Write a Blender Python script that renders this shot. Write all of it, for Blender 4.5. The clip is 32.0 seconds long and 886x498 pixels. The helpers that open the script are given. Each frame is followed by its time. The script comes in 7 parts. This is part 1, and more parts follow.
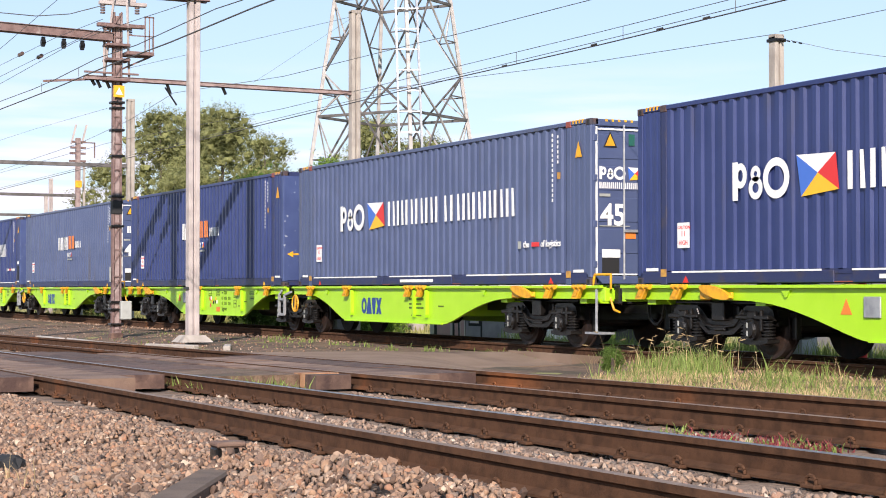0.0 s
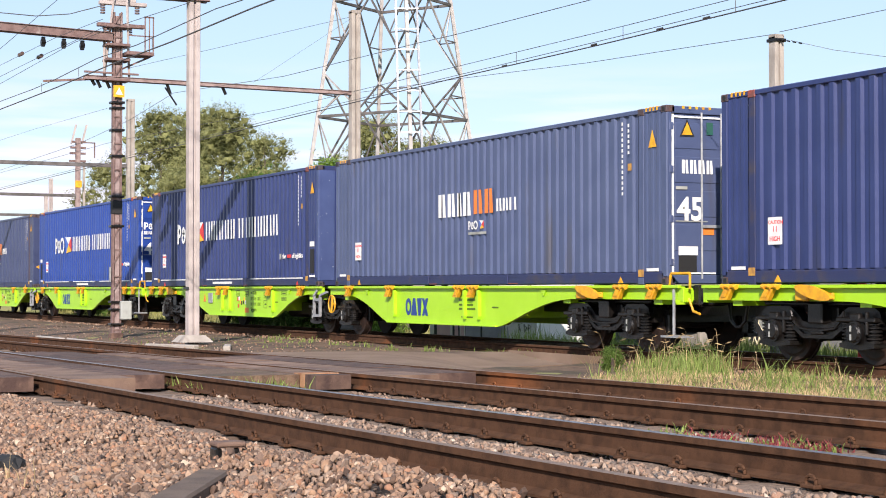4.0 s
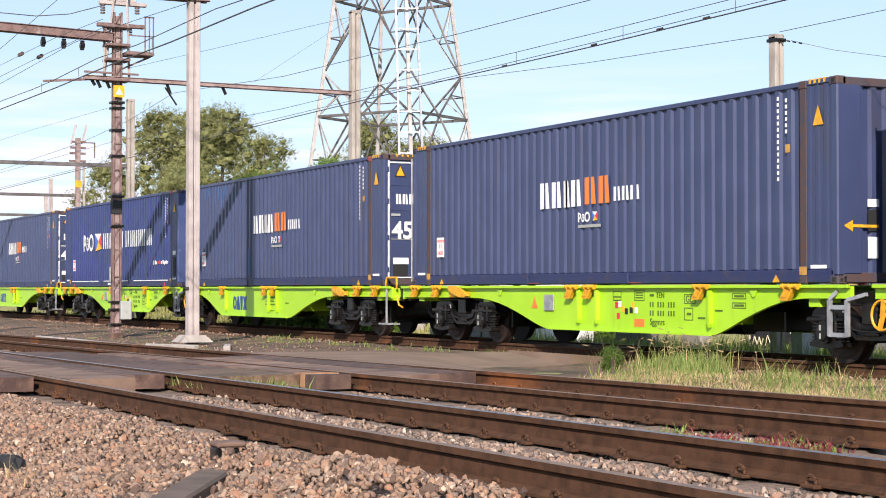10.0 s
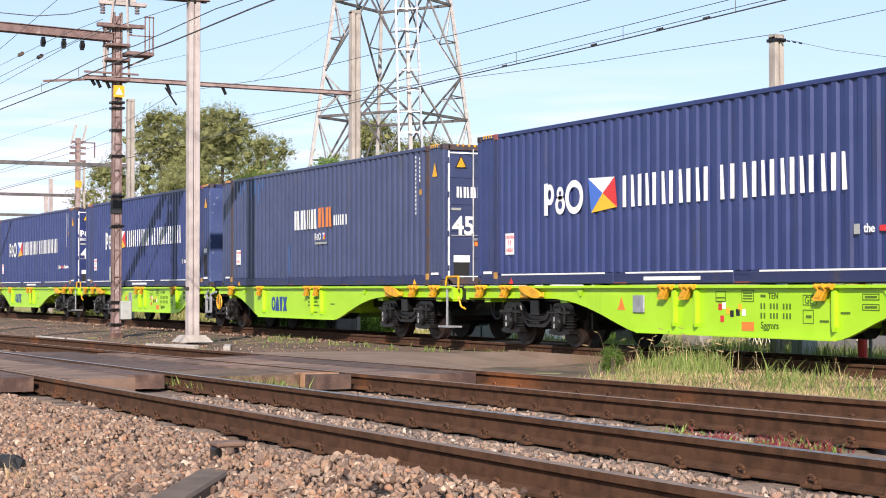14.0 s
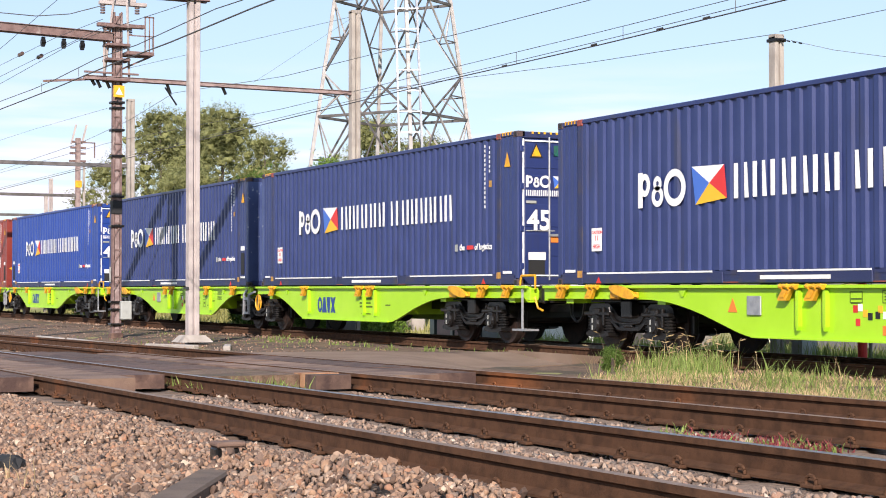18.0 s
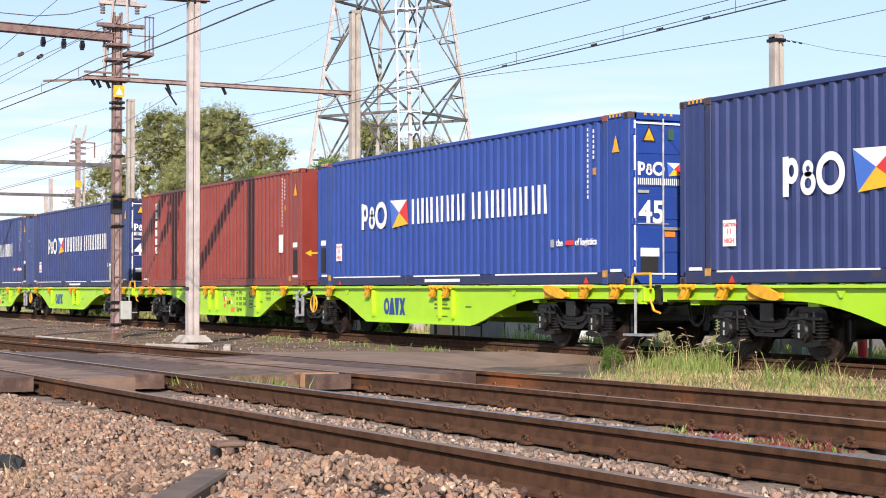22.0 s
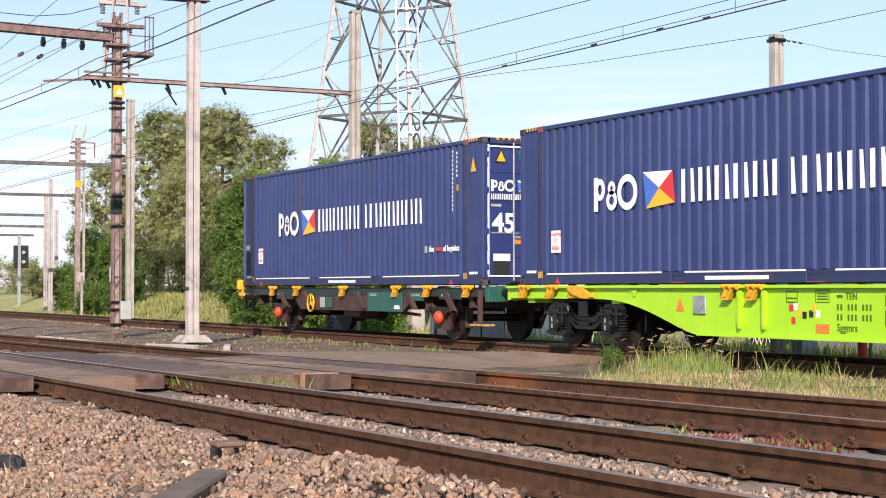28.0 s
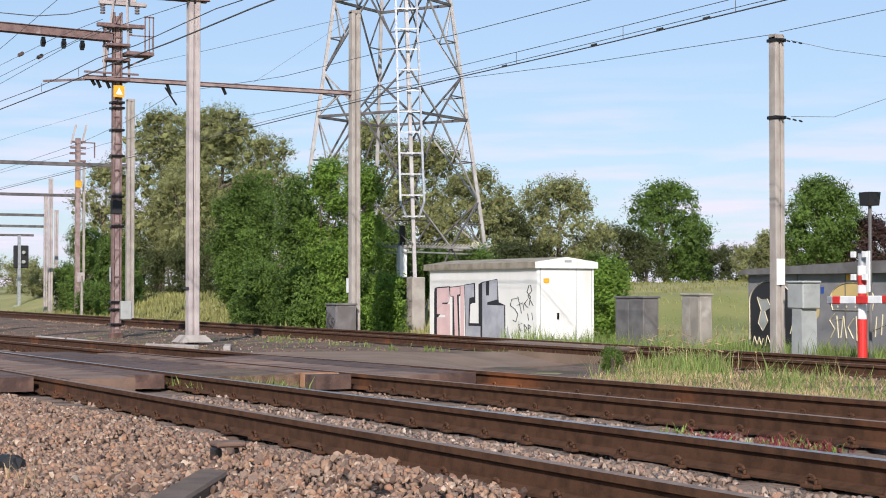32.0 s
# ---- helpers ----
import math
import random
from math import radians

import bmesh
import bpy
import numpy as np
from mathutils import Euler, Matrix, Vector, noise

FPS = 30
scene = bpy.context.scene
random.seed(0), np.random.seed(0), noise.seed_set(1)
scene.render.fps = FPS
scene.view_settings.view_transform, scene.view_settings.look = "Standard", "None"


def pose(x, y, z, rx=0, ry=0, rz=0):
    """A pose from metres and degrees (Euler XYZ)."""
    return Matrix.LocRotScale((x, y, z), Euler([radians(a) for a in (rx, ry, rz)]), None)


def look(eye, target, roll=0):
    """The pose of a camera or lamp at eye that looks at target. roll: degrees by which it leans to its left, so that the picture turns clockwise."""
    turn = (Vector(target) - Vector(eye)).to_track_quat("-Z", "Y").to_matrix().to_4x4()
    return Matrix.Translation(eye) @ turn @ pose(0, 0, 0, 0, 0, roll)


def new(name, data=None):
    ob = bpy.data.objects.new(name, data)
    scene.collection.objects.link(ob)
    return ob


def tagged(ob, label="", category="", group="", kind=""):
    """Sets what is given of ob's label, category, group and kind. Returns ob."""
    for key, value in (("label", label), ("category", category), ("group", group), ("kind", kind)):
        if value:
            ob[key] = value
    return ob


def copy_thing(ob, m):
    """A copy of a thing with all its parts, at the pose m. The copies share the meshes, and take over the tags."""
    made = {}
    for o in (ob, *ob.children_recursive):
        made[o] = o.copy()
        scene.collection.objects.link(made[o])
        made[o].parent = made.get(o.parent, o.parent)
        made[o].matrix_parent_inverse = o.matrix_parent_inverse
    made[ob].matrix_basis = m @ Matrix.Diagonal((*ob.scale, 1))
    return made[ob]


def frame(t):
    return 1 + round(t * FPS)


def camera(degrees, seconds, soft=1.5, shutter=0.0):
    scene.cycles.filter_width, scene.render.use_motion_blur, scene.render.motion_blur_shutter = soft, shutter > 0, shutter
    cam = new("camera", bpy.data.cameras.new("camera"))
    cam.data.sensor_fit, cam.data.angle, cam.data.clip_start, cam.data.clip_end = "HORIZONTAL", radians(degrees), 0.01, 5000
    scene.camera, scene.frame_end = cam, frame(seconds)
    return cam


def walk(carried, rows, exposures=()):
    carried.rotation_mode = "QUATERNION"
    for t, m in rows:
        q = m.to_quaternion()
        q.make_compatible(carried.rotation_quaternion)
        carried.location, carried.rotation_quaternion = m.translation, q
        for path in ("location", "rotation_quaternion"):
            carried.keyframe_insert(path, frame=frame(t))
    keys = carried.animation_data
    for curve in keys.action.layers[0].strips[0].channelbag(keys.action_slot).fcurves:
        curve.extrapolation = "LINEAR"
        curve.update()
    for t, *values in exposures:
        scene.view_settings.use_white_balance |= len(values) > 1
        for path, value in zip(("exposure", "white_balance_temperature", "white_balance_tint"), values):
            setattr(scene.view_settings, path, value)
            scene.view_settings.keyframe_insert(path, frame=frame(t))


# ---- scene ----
# World: x runs along the tracks (the train moves towards +x), y away from the camera, z up;
# z = 0 is the rail top of the far track, on which the train runs.
EYE = Vector((0, 0, 1.05))
cam = camera(29.376, 32.0, soft=1.0)
VIEW = look(EYE, EYE + Vector((-0.89547, 0.44449, 0.02373)))
walk(cam, [(0.0, VIEW), (32.0, VIEW)], exposures=[(0.0, 0.58, 6420, 19), (28.8, 0.58, 6420, 19), (30.6, 0.21, 6050, 17), (32.0, 0.21, 6050, 17)])

# ---- light ----
SUN_EL = radians(28.85)
SUN_DIR = Vector((0.842 * math.cos(SUN_EL), -0.540 * math.cos(SUN_EL), math.sin(SUN_EL)))
world = bpy.data.worlds.new("world")
scene.world = world
world.use_nodes = True
wn = world.node_tree.nodes
sky = wn.new("ShaderNodeTexSky")
sky.sky_type = "NISHITA"
sky.sun_disc = False
sky.sun_elevation = SUN_EL
sky.sun_rotation = math.atan2(SUN_DIR.x, SUN_DIR.y)
sky.air_density = 1.0
sky.dust_density = 0.3
sky.ozone_density = 1.2
wn["Background"].inputs["Strength"].default_value = 0.102
haze = wn.new("ShaderNodeMix")
haze.data_type = "RGBA"
haze.inputs["Factor"].default_value = 0.6
haze.inputs["B"].default_value = (3.9, 5.5, 6.9, 1.0)
world.node_tree.links.new(sky.outputs["Color"], haze.inputs["A"])
world.node_tree.links.new(haze.outputs["Result"], wn["Background"].inputs["Color"])
sun = new("sun", bpy.data.lights.new("sun", "SUN"))
sun.data.energy = 5.0
sun.data.angle = radians(0.53)
sun.data.color = (1.0, 0.92, 0.79)
sun.matrix_basis = look(SUN_DIR * 100, (0, 0, 0))


# ---- materials ----
def mat(name, color, rough=0.6, metal=0.0, color2=None, scale=6.0, mix=(0.4, 0.65), bump=0.0, bump_scale=60.0,
        stain=None, stain_scale=1.2, stain_at=(0.58, 0.72), streak=False, spec=0.5, objrand=0.0, island=0.0, world_co=False):
    """A surface with two scales of variation: grain (color2) and stains."""
    m = bpy.data.materials.new(name)
    m.use_nodes = True
    nt = m.node_tree
    n, l = nt.nodes, nt.links
    b = n["Principled BSDF"]
    b.inputs["Roughness"].default_value = rough
    b.inputs["Metallic"].default_value = metal
    b.inputs["Specular IOR Level"].default_value = spec
    info = n.new("ShaderNodeObjectInfo")
    if world_co:
        co = n.new("ShaderNodeNewGeometry").outputs["Position"]
    else:
        tc = n.new("ShaderNodeTexCoord")
        off = n.new("ShaderNodeVectorMath")
        off.operation = "MULTIPLY_ADD"
        l.new(info.outputs["Random"], off.inputs[0])
        off.inputs[1].default_value = (37.0, 21.0, 53.0)
        l.new(tc.outputs["Object"], off.inputs[2])
        co = off.outputs[0]

    def noise_tex(sc, detail=4.0, stretch=None):
        t = n.new("ShaderNodeTexNoise")
        t.inputs["Scale"].default_value = sc
        t.inputs["Detail"].default_value = detail
        if stretch:
            mp = n.new("ShaderNodeMapping")
            mp.inputs["Scale"].default_value = stretch
            l.new(co, mp.inputs["Vector"])
            l.new(mp.outputs["Vector"], t.inputs["Vector"])
        else:
            l.new(co, t.inputs["Vector"])
        return t.outputs["Fac"]

    def ramp(fac, a, z):
        r = n.new("ShaderNodeMapRange")
        r.inputs["From Min"].default_value = a
        r.inputs["From Max"].default_value = z
        l.new(fac, r.inputs["Value"])
        return r.outputs["Result"]

    def mixed(fac, a, c):
        x = n.new("ShaderNodeMix")
        x.data_type = "RGBA"
        if isinstance(fac, float):
            x.inputs["Factor"].default_value = fac
        else:
            l.new(fac, x.inputs["Factor"])
        for sock, v in ((x.inputs["A"], a), (x.inputs["B"], c)):
            if isinstance(v, tuple):
                sock.default_value = (*v, 1.0)
            else:
                l.new(v, sock)
        return x.outputs["Result"]

    out = color
    if color2:
        out = mixed(ramp(noise_tex(scale), *mix), color, color2)
    if stain:
        out = mixed(ramp(noise_tex(stain_scale, 6.0, (1.0, 1.0, 0.15) if streak else None), *stain_at), out, stain)
    for on, src in ((objrand, info.outputs["Random"]), (island, None)):
        if on:
            if src is None:
                src = n.new("ShaderNodeNewGeometry").outputs["Random Per Island"]
            hsv = n.new("ShaderNodeHueSaturation")
            r = n.new("ShaderNodeMapRange")
            r.inputs["To Min"].default_value = 1.0 - on
            r.inputs["To Max"].default_value = 1.0 + on
            l.new(src, r.inputs["Value"])
            l.new(r.outputs["Result"], hsv.inputs["Value"])
            if isinstance(out, tuple):
                hsv.inputs["Color"].default_value = (*out, 1.0)
            else:
                l.new(out, hsv.inputs["Color"])
            out = hsv.outputs["Color"]
    if isinstance(out, tuple):
        b.inputs["Base Color"].default_value = (*out, 1.0)
    else:
        l.new(out, b.inputs["Base Color"])
    if bump:
        bp = n.new("ShaderNodeBump")
        bp.inputs["Strength"].default_value = bump
        bp.inputs["Distance"].default_value = 0.02
        l.new(noise_tex(bump_scale, 3.0), bp.inputs["Height"])
        l.new(bp.outputs["Normal"], b.inputs["Normal"])
    return m


def container_paint(name, c, faded, dirt):
    return mat(name, c, 0.42, 0.0, faded, 1.6, (0.35, 0.75), 0.12, 9.0, dirt, 2.5, (0.60, 0.80), True)


NAVY = container_paint("navy_paint", (0.018, 0.030, 0.114), (0.026, 0.040, 0.137), (0.034, 0.034, 0.057))
BRIGHT = container_paint("bright_blue_paint", (0.012, 0.042, 0.220), (0.017, 0.051, 0.249), (0.025, 0.042, 0.124))
FADED = container_paint("faded_blue_paint", (0.055, 0.075, 0.154), (0.071, 0.093, 0.178), (0.066, 0.066, 0.083))
GREYBLUE = container_paint("grey_blue_paint", (0.034, 0.046, 0.107), (0.044, 0.057, 0.126), (0.046, 0.042, 0.050))
REDOX = container_paint("oxide_red_paint", (0.185, 0.026, 0.019), (0.220, 0.040, 0.028), (0.11, 0.032, 0.026))
WORN = mat("worn_blue_paint", (0.050, 0.075, 0.185), 0.5, 0.0, (0.036, 0.055, 0.150), 2.0, (0.35, 0.7), 0.1, 12.0, (0.30, 0.33, 0.38), 9.0, (0.66, 0.72))
RUST = mat("rusty_steel", (0.075, 0.042, 0.036), 0.75, 0.0, (0.045, 0.042, 0.058), 7.0, bump=0.3)
DARKBLUE = mat("dark_blue_steel", (0.018, 0.025, 0.085), 0.5, 0.0, (0.05, 0.04, 0.05), 3.0, (0.55, 0.75), 0.15)
WHITE = mat("white_vinyl", (0.78, 0.78, 0.76), 0.5, 0.0, (0.66, 0.66, 0.66), 5.0)
YELLOW = mat("yellow_paint", (0.72, 0.37, 0.012), 0.5, 0.0, (0.56, 0.26, 0.015), 9.0)
FLAGYEL = mat("flag_yellow_vinyl", (0.75, 0.42, 0.02), 0.5)
FLAGRED = mat("flag_red_vinyl", (0.60, 0.03, 0.03), 0.5)
FLAGBLUE = mat("flag_blue_vinyl", (0.05, 0.14, 0.50), 0.5)
ORANGE = mat("orange_vinyl", (0.70, 0.19, 0.03), 0.5)
AMBER = mat("dull_amber_label", (0.50, 0.27, 0.05), 0.6, 0.0, (0.32, 0.16, 0.05), 12.0)
REDP = mat("red_paint", (0.62, 0.025, 0.02), 0.5, 0.0, (0.45, 0.03, 0.02), 8.0)
LIME = mat("lime_green_paint", (0.33, 0.60, 0.010), 0.38, 0.0, (0.37, 0.64, 0.02), 2.0, (0.4, 0.7), 0.05, 20.0, (0.26, 0.46, 0.02), 3.0, (0.62, 0.85), True)
LOGOBLUE = mat("dark_blue_vinyl", (0.015, 0.05, 0.22), 0.5)
DULLRED = mat("dull_red_paint", (0.27, 0.055, 0.04), 0.6, 0.0, (0.16, 0.06, 0.05), 9.0)
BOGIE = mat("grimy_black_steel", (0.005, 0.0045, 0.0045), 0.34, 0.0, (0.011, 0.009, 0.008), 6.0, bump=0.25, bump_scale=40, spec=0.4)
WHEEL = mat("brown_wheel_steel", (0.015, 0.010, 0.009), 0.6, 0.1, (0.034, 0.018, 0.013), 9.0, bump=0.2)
STEEL = mat("galvanised_steel", (0.42, 0.43, 0.44), 0.45, 0.5, (0.30, 0.31, 0.33), 8.0, bump=0.1)
BLACKRUB = mat("black_rubber", (0.012, 0.012, 0.013), 0.7)
TEAL = mat("teal_green_paint", (0.010, 0.095, 0.072), 0.5, 0.0, (0.02, 0.085, 0.062), 5.0, stain=(0.07, 0.05, 0.04), stain_at=(0.62, 0.75))
BROWNP = mat("rust_brown_frame", (0.045, 0.022, 0.016), 0.7, 0.0, (0.075, 0.035, 0.025), 4.0, bump=0.25, stain=(0.05, 0.03, 0.03))
RAILSIDE = mat("rusty_rail_steel", (0.088, 0.044, 0.025), 0.9, 0.0, (0.054, 0.028, 0.017), 9.0, bump=0.25, spec=0.12, stain=(0.24, 0.085, 0.03), stain_scale=0.5, stain_at=(0.60, 0.76), world_co=True)
RAILTOP = mat("polished_rail_steel", (0.36, 0.33, 0.32), 0.34, 0.85, (0.24, 0.20, 0.18), 14.0, bump=0.08, world_co=True)
RAILDULL = mat("dull_rail_head", (0.22, 0.145, 0.10), 0.6, 0.15, (0.15, 0.10, 0.07), 14.0, bump=0.1, world_co=True)
BALLAST = mat("ballast_bed", (0.145, 0.098, 0.070), 0.95, 0.0, (0.245, 0.172, 0.124), 28.0, (0.35, 0.65), 1.0, 34.0, (0.09, 0.07, 0.055), 0.8, world_co=True)
STONE = mat("ballast_stone", (0.255, 0.165, 0.115), 0.9, 0.0, (0.175, 0.120, 0.090), 9.0, bump=0.4, bump_scale=45, island=0.42, world_co=True)
STONE2 = mat("dusty_ballast_stone", (0.24, 0.175, 0.130), 0.9, 0.0, (0.175, 0.130, 0.100), 9.0, bump=0.4, bump_scale=45, island=0.30, world_co=True)
STONE1 = mat("loose_ballast_stone", (0.255, 0.165, 0.115), 0.9, 0.0, (0.175, 0.120, 0.090), 9.0, bump=0.4, bump_scale=45, objrand=0.42)
EARTH = mat("meadow_ground", (0.225, 0.220, 0.068), 0.95, 0.0, (0.31, 0.265, 0.10), 0.35, (0.35, 0.65), 0.9, 6.0, (0.15, 0.165, 0.045), 0.09, (0.45, 0.65), world_co=True)
TRACKDIRT = mat("gravelly_dirt", (0.085, 0.050, 0.032), 0.95, 0.0, (0.19, 0.122, 0.078), 7.0, (0.35, 0.7), 1.0, 24.0, (0.060, 0.045, 0.026), 0.9, (0.50, 0.64), world_co=True)
ASPHALT = mat("worn_asphalt", (0.178, 0.124, 0.090), 0.95, 0.0, (0.235, 0.168, 0.124), 1.1, (0.35, 0.7), 0.4, 80, stain=(0.075, 0.052, 0.04), stain_scale=0.5, spec=0.2, world_co=True)
PANEL = mat("crossing_panel_concrete", (0.205, 0.130, 0.090), 0.9, 0.0, (0.10, 0.056, 0.042), 2.2, bump=0.4, stain=(0.13, 0.085, 0.07), stain_scale=1.5, objrand=0.15)
RUSTPANEL = mat("rust_stained_concrete", (0.36, 0.20, 0.105), 0.9, 0.0, (0.27, 0.105, 0.045), 4.0, (0.45, 0.6), bump=0.4)
TIMBER = mat("tarred_timber", (0.058, 0.032, 0.026), 0.9, 0.0, (0.125, 0.074, 0.054), 6.0, bump=0.5, bump_scale=30, objrand=0.2)
SLEEPER = mat("weathered_sleeper", (0.13, 0.090, 0.066), 0.9, 0.0, (0.085, 0.058, 0.043), 5.0, bump=0.4, objrand=0.2)
CONCRETE = mat("weathered_concrete", (0.37, 0.33, 0.29), 0.85, 0.0, (0.28, 0.245, 0.215), 2.5, bump=0.3, stain=(0.19, 0.16, 0.14), stain_scale=2.2, streak=True)
MASTCON = mat("pale_concrete", (0.43, 0.375, 0.355), 0.8, 0.0, (0.33, 0.285, 0.27), 3.0, bump=0.2, stain=(0.27, 0.23, 0.22), stain_scale=2.5, stain_at=(0.55, 0.8), streak=True)
MASTBROWN = mat("rust_brown_mast_steel", (0.19, 0.122, 0.11), 0.75, 0.05, (0.13, 0.078, 0.07), 6.0, bump=0.2, stain=(0.33, 0.27, 0.25), stain_scale=3.0)
MASTPINK = mat("faded_pinkish_paint", (0.30, 0.225, 0.21), 0.8, 0.0, (0.20, 0.135, 0.125), 5.0, bump=0.2, stain=(0.16, 0.10, 0.09), stain_scale=3.0)
WIREM = mat("copper_wire", (0.10, 0.09, 0.085), 0.5, 0.5)
INSUL = mat("brown_insulator", (0.10, 0.06, 0.05), 0.3)
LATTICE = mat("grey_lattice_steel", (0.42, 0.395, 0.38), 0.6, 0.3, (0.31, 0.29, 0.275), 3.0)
# darker copy of the lattice steel: shade on the pylon braces as colour
LATTICEDK = mat("shaded_dark_steel", (0.075, 0.068, 0.064), 0.65, 0.1, (0.14, 0.125, 0.12), 3.0)
HUTWHITE = mat("white_rendered_wall", (0.76, 0.74, 0.70), 0.8, 0.0, (0.70, 0.68, 0.63), 1.2, bump=0.15, stain=(0.62, 0.59, 0.53), stain_scale=1.5, streak=True)
HUTROOF = mat("mossy_concrete_roof", (0.30, 0.26, 0.20), 0.9, 0.0, (0.20, 0.17, 0.12), 4.0, bump=0.4)
GRAFPINK = mat("pink_spray", (0.66, 0.46, 0.44), 0.7, 0.0, (0.60, 0.40, 0.40), 3.0)
GRAFGREY = mat("grey_spray", (0.30, 0.30, 0.34), 0.7, 0.0, (0.42, 0.42, 0.45), 2.0)
GRAFBLACK = mat("black_spray", (0.015, 0.015, 0.018), 0.7)
GRAFCREAM = mat("cream_spray", (0.62, 0.56, 0.38), 0.7)
GRAFORANGE = mat("ochre_spray", (0.55, 0.40, 0.16), 0.7)
CABINET = mat("grey_cabinet", (0.11, 0.098, 0.092), 0.6, 0.0, (0.16, 0.15, 0.145), 3.0, bump=0.1)
CABLIGHT = mat("pale_grey_cabinet", (0.34, 0.35, 0.33), 0.6, 0.0, (0.28, 0.29, 0.27), 3.0, bump=0.1, stain=(0.22, 0.22, 0.2), stain_scale=2)
CABCON = mat("weathered_pale_concrete", (0.30, 0.27, 0.23), 0.85, 0.0, (0.22, 0.20, 0.17), 3.0, bump=0.3, stain=(0.4, 0.37, 0.33), stain_scale=2)
DARKHUT = mat("grey_hut_wall", (0.17, 0.165, 0.17), 0.8, 0.0, (0.22, 0.21, 0.21), 2.0, bump=0.2)
BARK = mat("bark", (0.10, 0.075, 0.055), 0.95, 0.0, (0.15, 0.12, 0.09), 6.0, bump=0.6)


def leaf(name, c, var=0.28):
    m = mat(name, c, 0.55, 0.0, tuple(min(1, v * 1.5) for v in c), 0.6, (0.4, 0.65), island=var, world_co=True, spec=0.2)
    nt = m.node_tree
    b = nt.nodes["Principled BSDF"]
    tr = nt.nodes.new("ShaderNodeBsdfTranslucent")
    mx = nt.nodes.new("ShaderNodeMixShader")
    mx.inputs["Fac"].default_value = 0.38
    nt.links.new(b.inputs["Base Color"].links[0].from_socket, tr.inputs["Color"])
    nt.links.new(b.outputs[0], mx.inputs[1])
    nt.links.new(tr.outputs[0], mx.inputs[2])
    nt.links.new(mx.outputs[0], nt.nodes["Material Output"].inputs["Surface"])
    return m


LEAF_OLIVE = leaf("olive_leaves", (0.200, 0.206, 0.084), 0.30)
LEAF_GREEN = leaf("green_leaves", (0.088, 0.140, 0.028), 0.32)
LEAF_BRIGHT = leaf("bright_leaves", (0.128, 0.205, 0.032), 0.32)
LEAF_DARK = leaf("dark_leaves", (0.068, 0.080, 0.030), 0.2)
LEAF_PURPLE = leaf("purple_leaves", (0.060, 0.034, 0.030))
MEADOWLEAF = leaf("meadow_blades", (0.235, 0.225, 0.080), 0.22)
GRASS = leaf("grass_blades", (0.165, 0.215, 0.058), 0.4)
DRYGRASS = leaf("dry_grass", (0.42, 0.31, 0.17), 0.35)
REDWEED = leaf("red_weed", (0.20, 0.05, 0.05), 0.4)


# ---- mesh helpers ----
def part(name, bm, material, parent=None, label=""):
    me = bpy.data.meshes.new(name)
    bm.normal_update()
    bm.to_mesh(me)
    bm.free()
    for m in (material if isinstance(material, (list, tuple)) else (material,)):
        me.materials.append(m)
    ob = new(name, me)
    ob.parent = parent
    if label:
        ob["label"] = label
    return ob


def again(ob, name, m, parent):
    """The same mesh once more as a further part."""
    o = new(name, ob.data)
    o.parent = parent
    o.matrix_basis = m
    if "label" in ob:
        o["label"] = ob["label"]
    return o


def thing(name, x, y, z, label, category, group="", kind=""):
    ob = new(name)
    ob.empty_display_size = 0.2
    ob.location = (x, y, z)
    return tagged(ob, label, category, group, kind)


def box(bm, x0, x1, y0, y1, z0, z1, bev=0.0, mi=0):
    r = bmesh.ops.create_cube(bm, size=1.0)
    vs = r["verts"]
    for v in vs:
        v.co = Vector((x0 + (v.co.x + 0.5) * (x1 - x0), y0 + (v.co.y + 0.5) * (y1 - y0), z0 + (v.co.z + 0.5) * (z1 - z0)))
    fs = {fc for v in vs for fc in v.link_faces}
    for fc in fs:
        fc.material_index = mi
    if bev:
        es = list({e for v in vs for e in v.link_edges})
        bmesh.ops.bevel(bm, geom=es, offset=bev, segments=1, affect="EDGES", profile=0.5)


def rod(bm, a, b, r, n=8, r2=None, mi=0):
    a, b = Vector(a), Vector(b)
    d = b - a
    m = Matrix.Translation((a + b) / 2) @ d.to_track_quat("Z", "Y").to_matrix().to_4x4()
    res = bmesh.ops.create_cone(bm, cap_ends=True, segments=n, radius1=r, radius2=r if r2 is None else r2, depth=d.length, matrix=m)
    for fc in {fc for v in res["verts"] for fc in v.link_faces}:
        fc.material_index = mi


def beam(bm, a, b, w, h):
    """A square bar from a to b."""
    a, b = Vector(a), Vector(b)
    d = b - a
    m = Matrix.Translation((a + b) / 2) @ d.to_track_quat("Z", "Y").to_matrix().to_4x4()
    bmesh.ops.create_cube(bm, size=1.0, matrix=m @ Matrix.Diagonal((w, h, d.length, 1)))


def prism(bm, pts, y0, y1):
    """An outline in x, z drawn out from y0 to y1."""
    a = [bm.verts.new((x, y0, z)) for x, z in pts]
    b = [bm.verts.new((x, y1, z)) for x, z in pts]
    fs = [bm.faces.new(a), bm.faces.new(b[::-1])]
    n = len(pts)
    for i in range(n):
        fs.append(bm.faces.new((a[i], b[i], b[(i + 1) % n], a[(i + 1) % n])))
    bmesh.ops.recalc_face_normals(bm, faces=fs)


def bx(*a, **k):
    bm = bmesh.new()
    box(bm, *a, **k)
    return bm


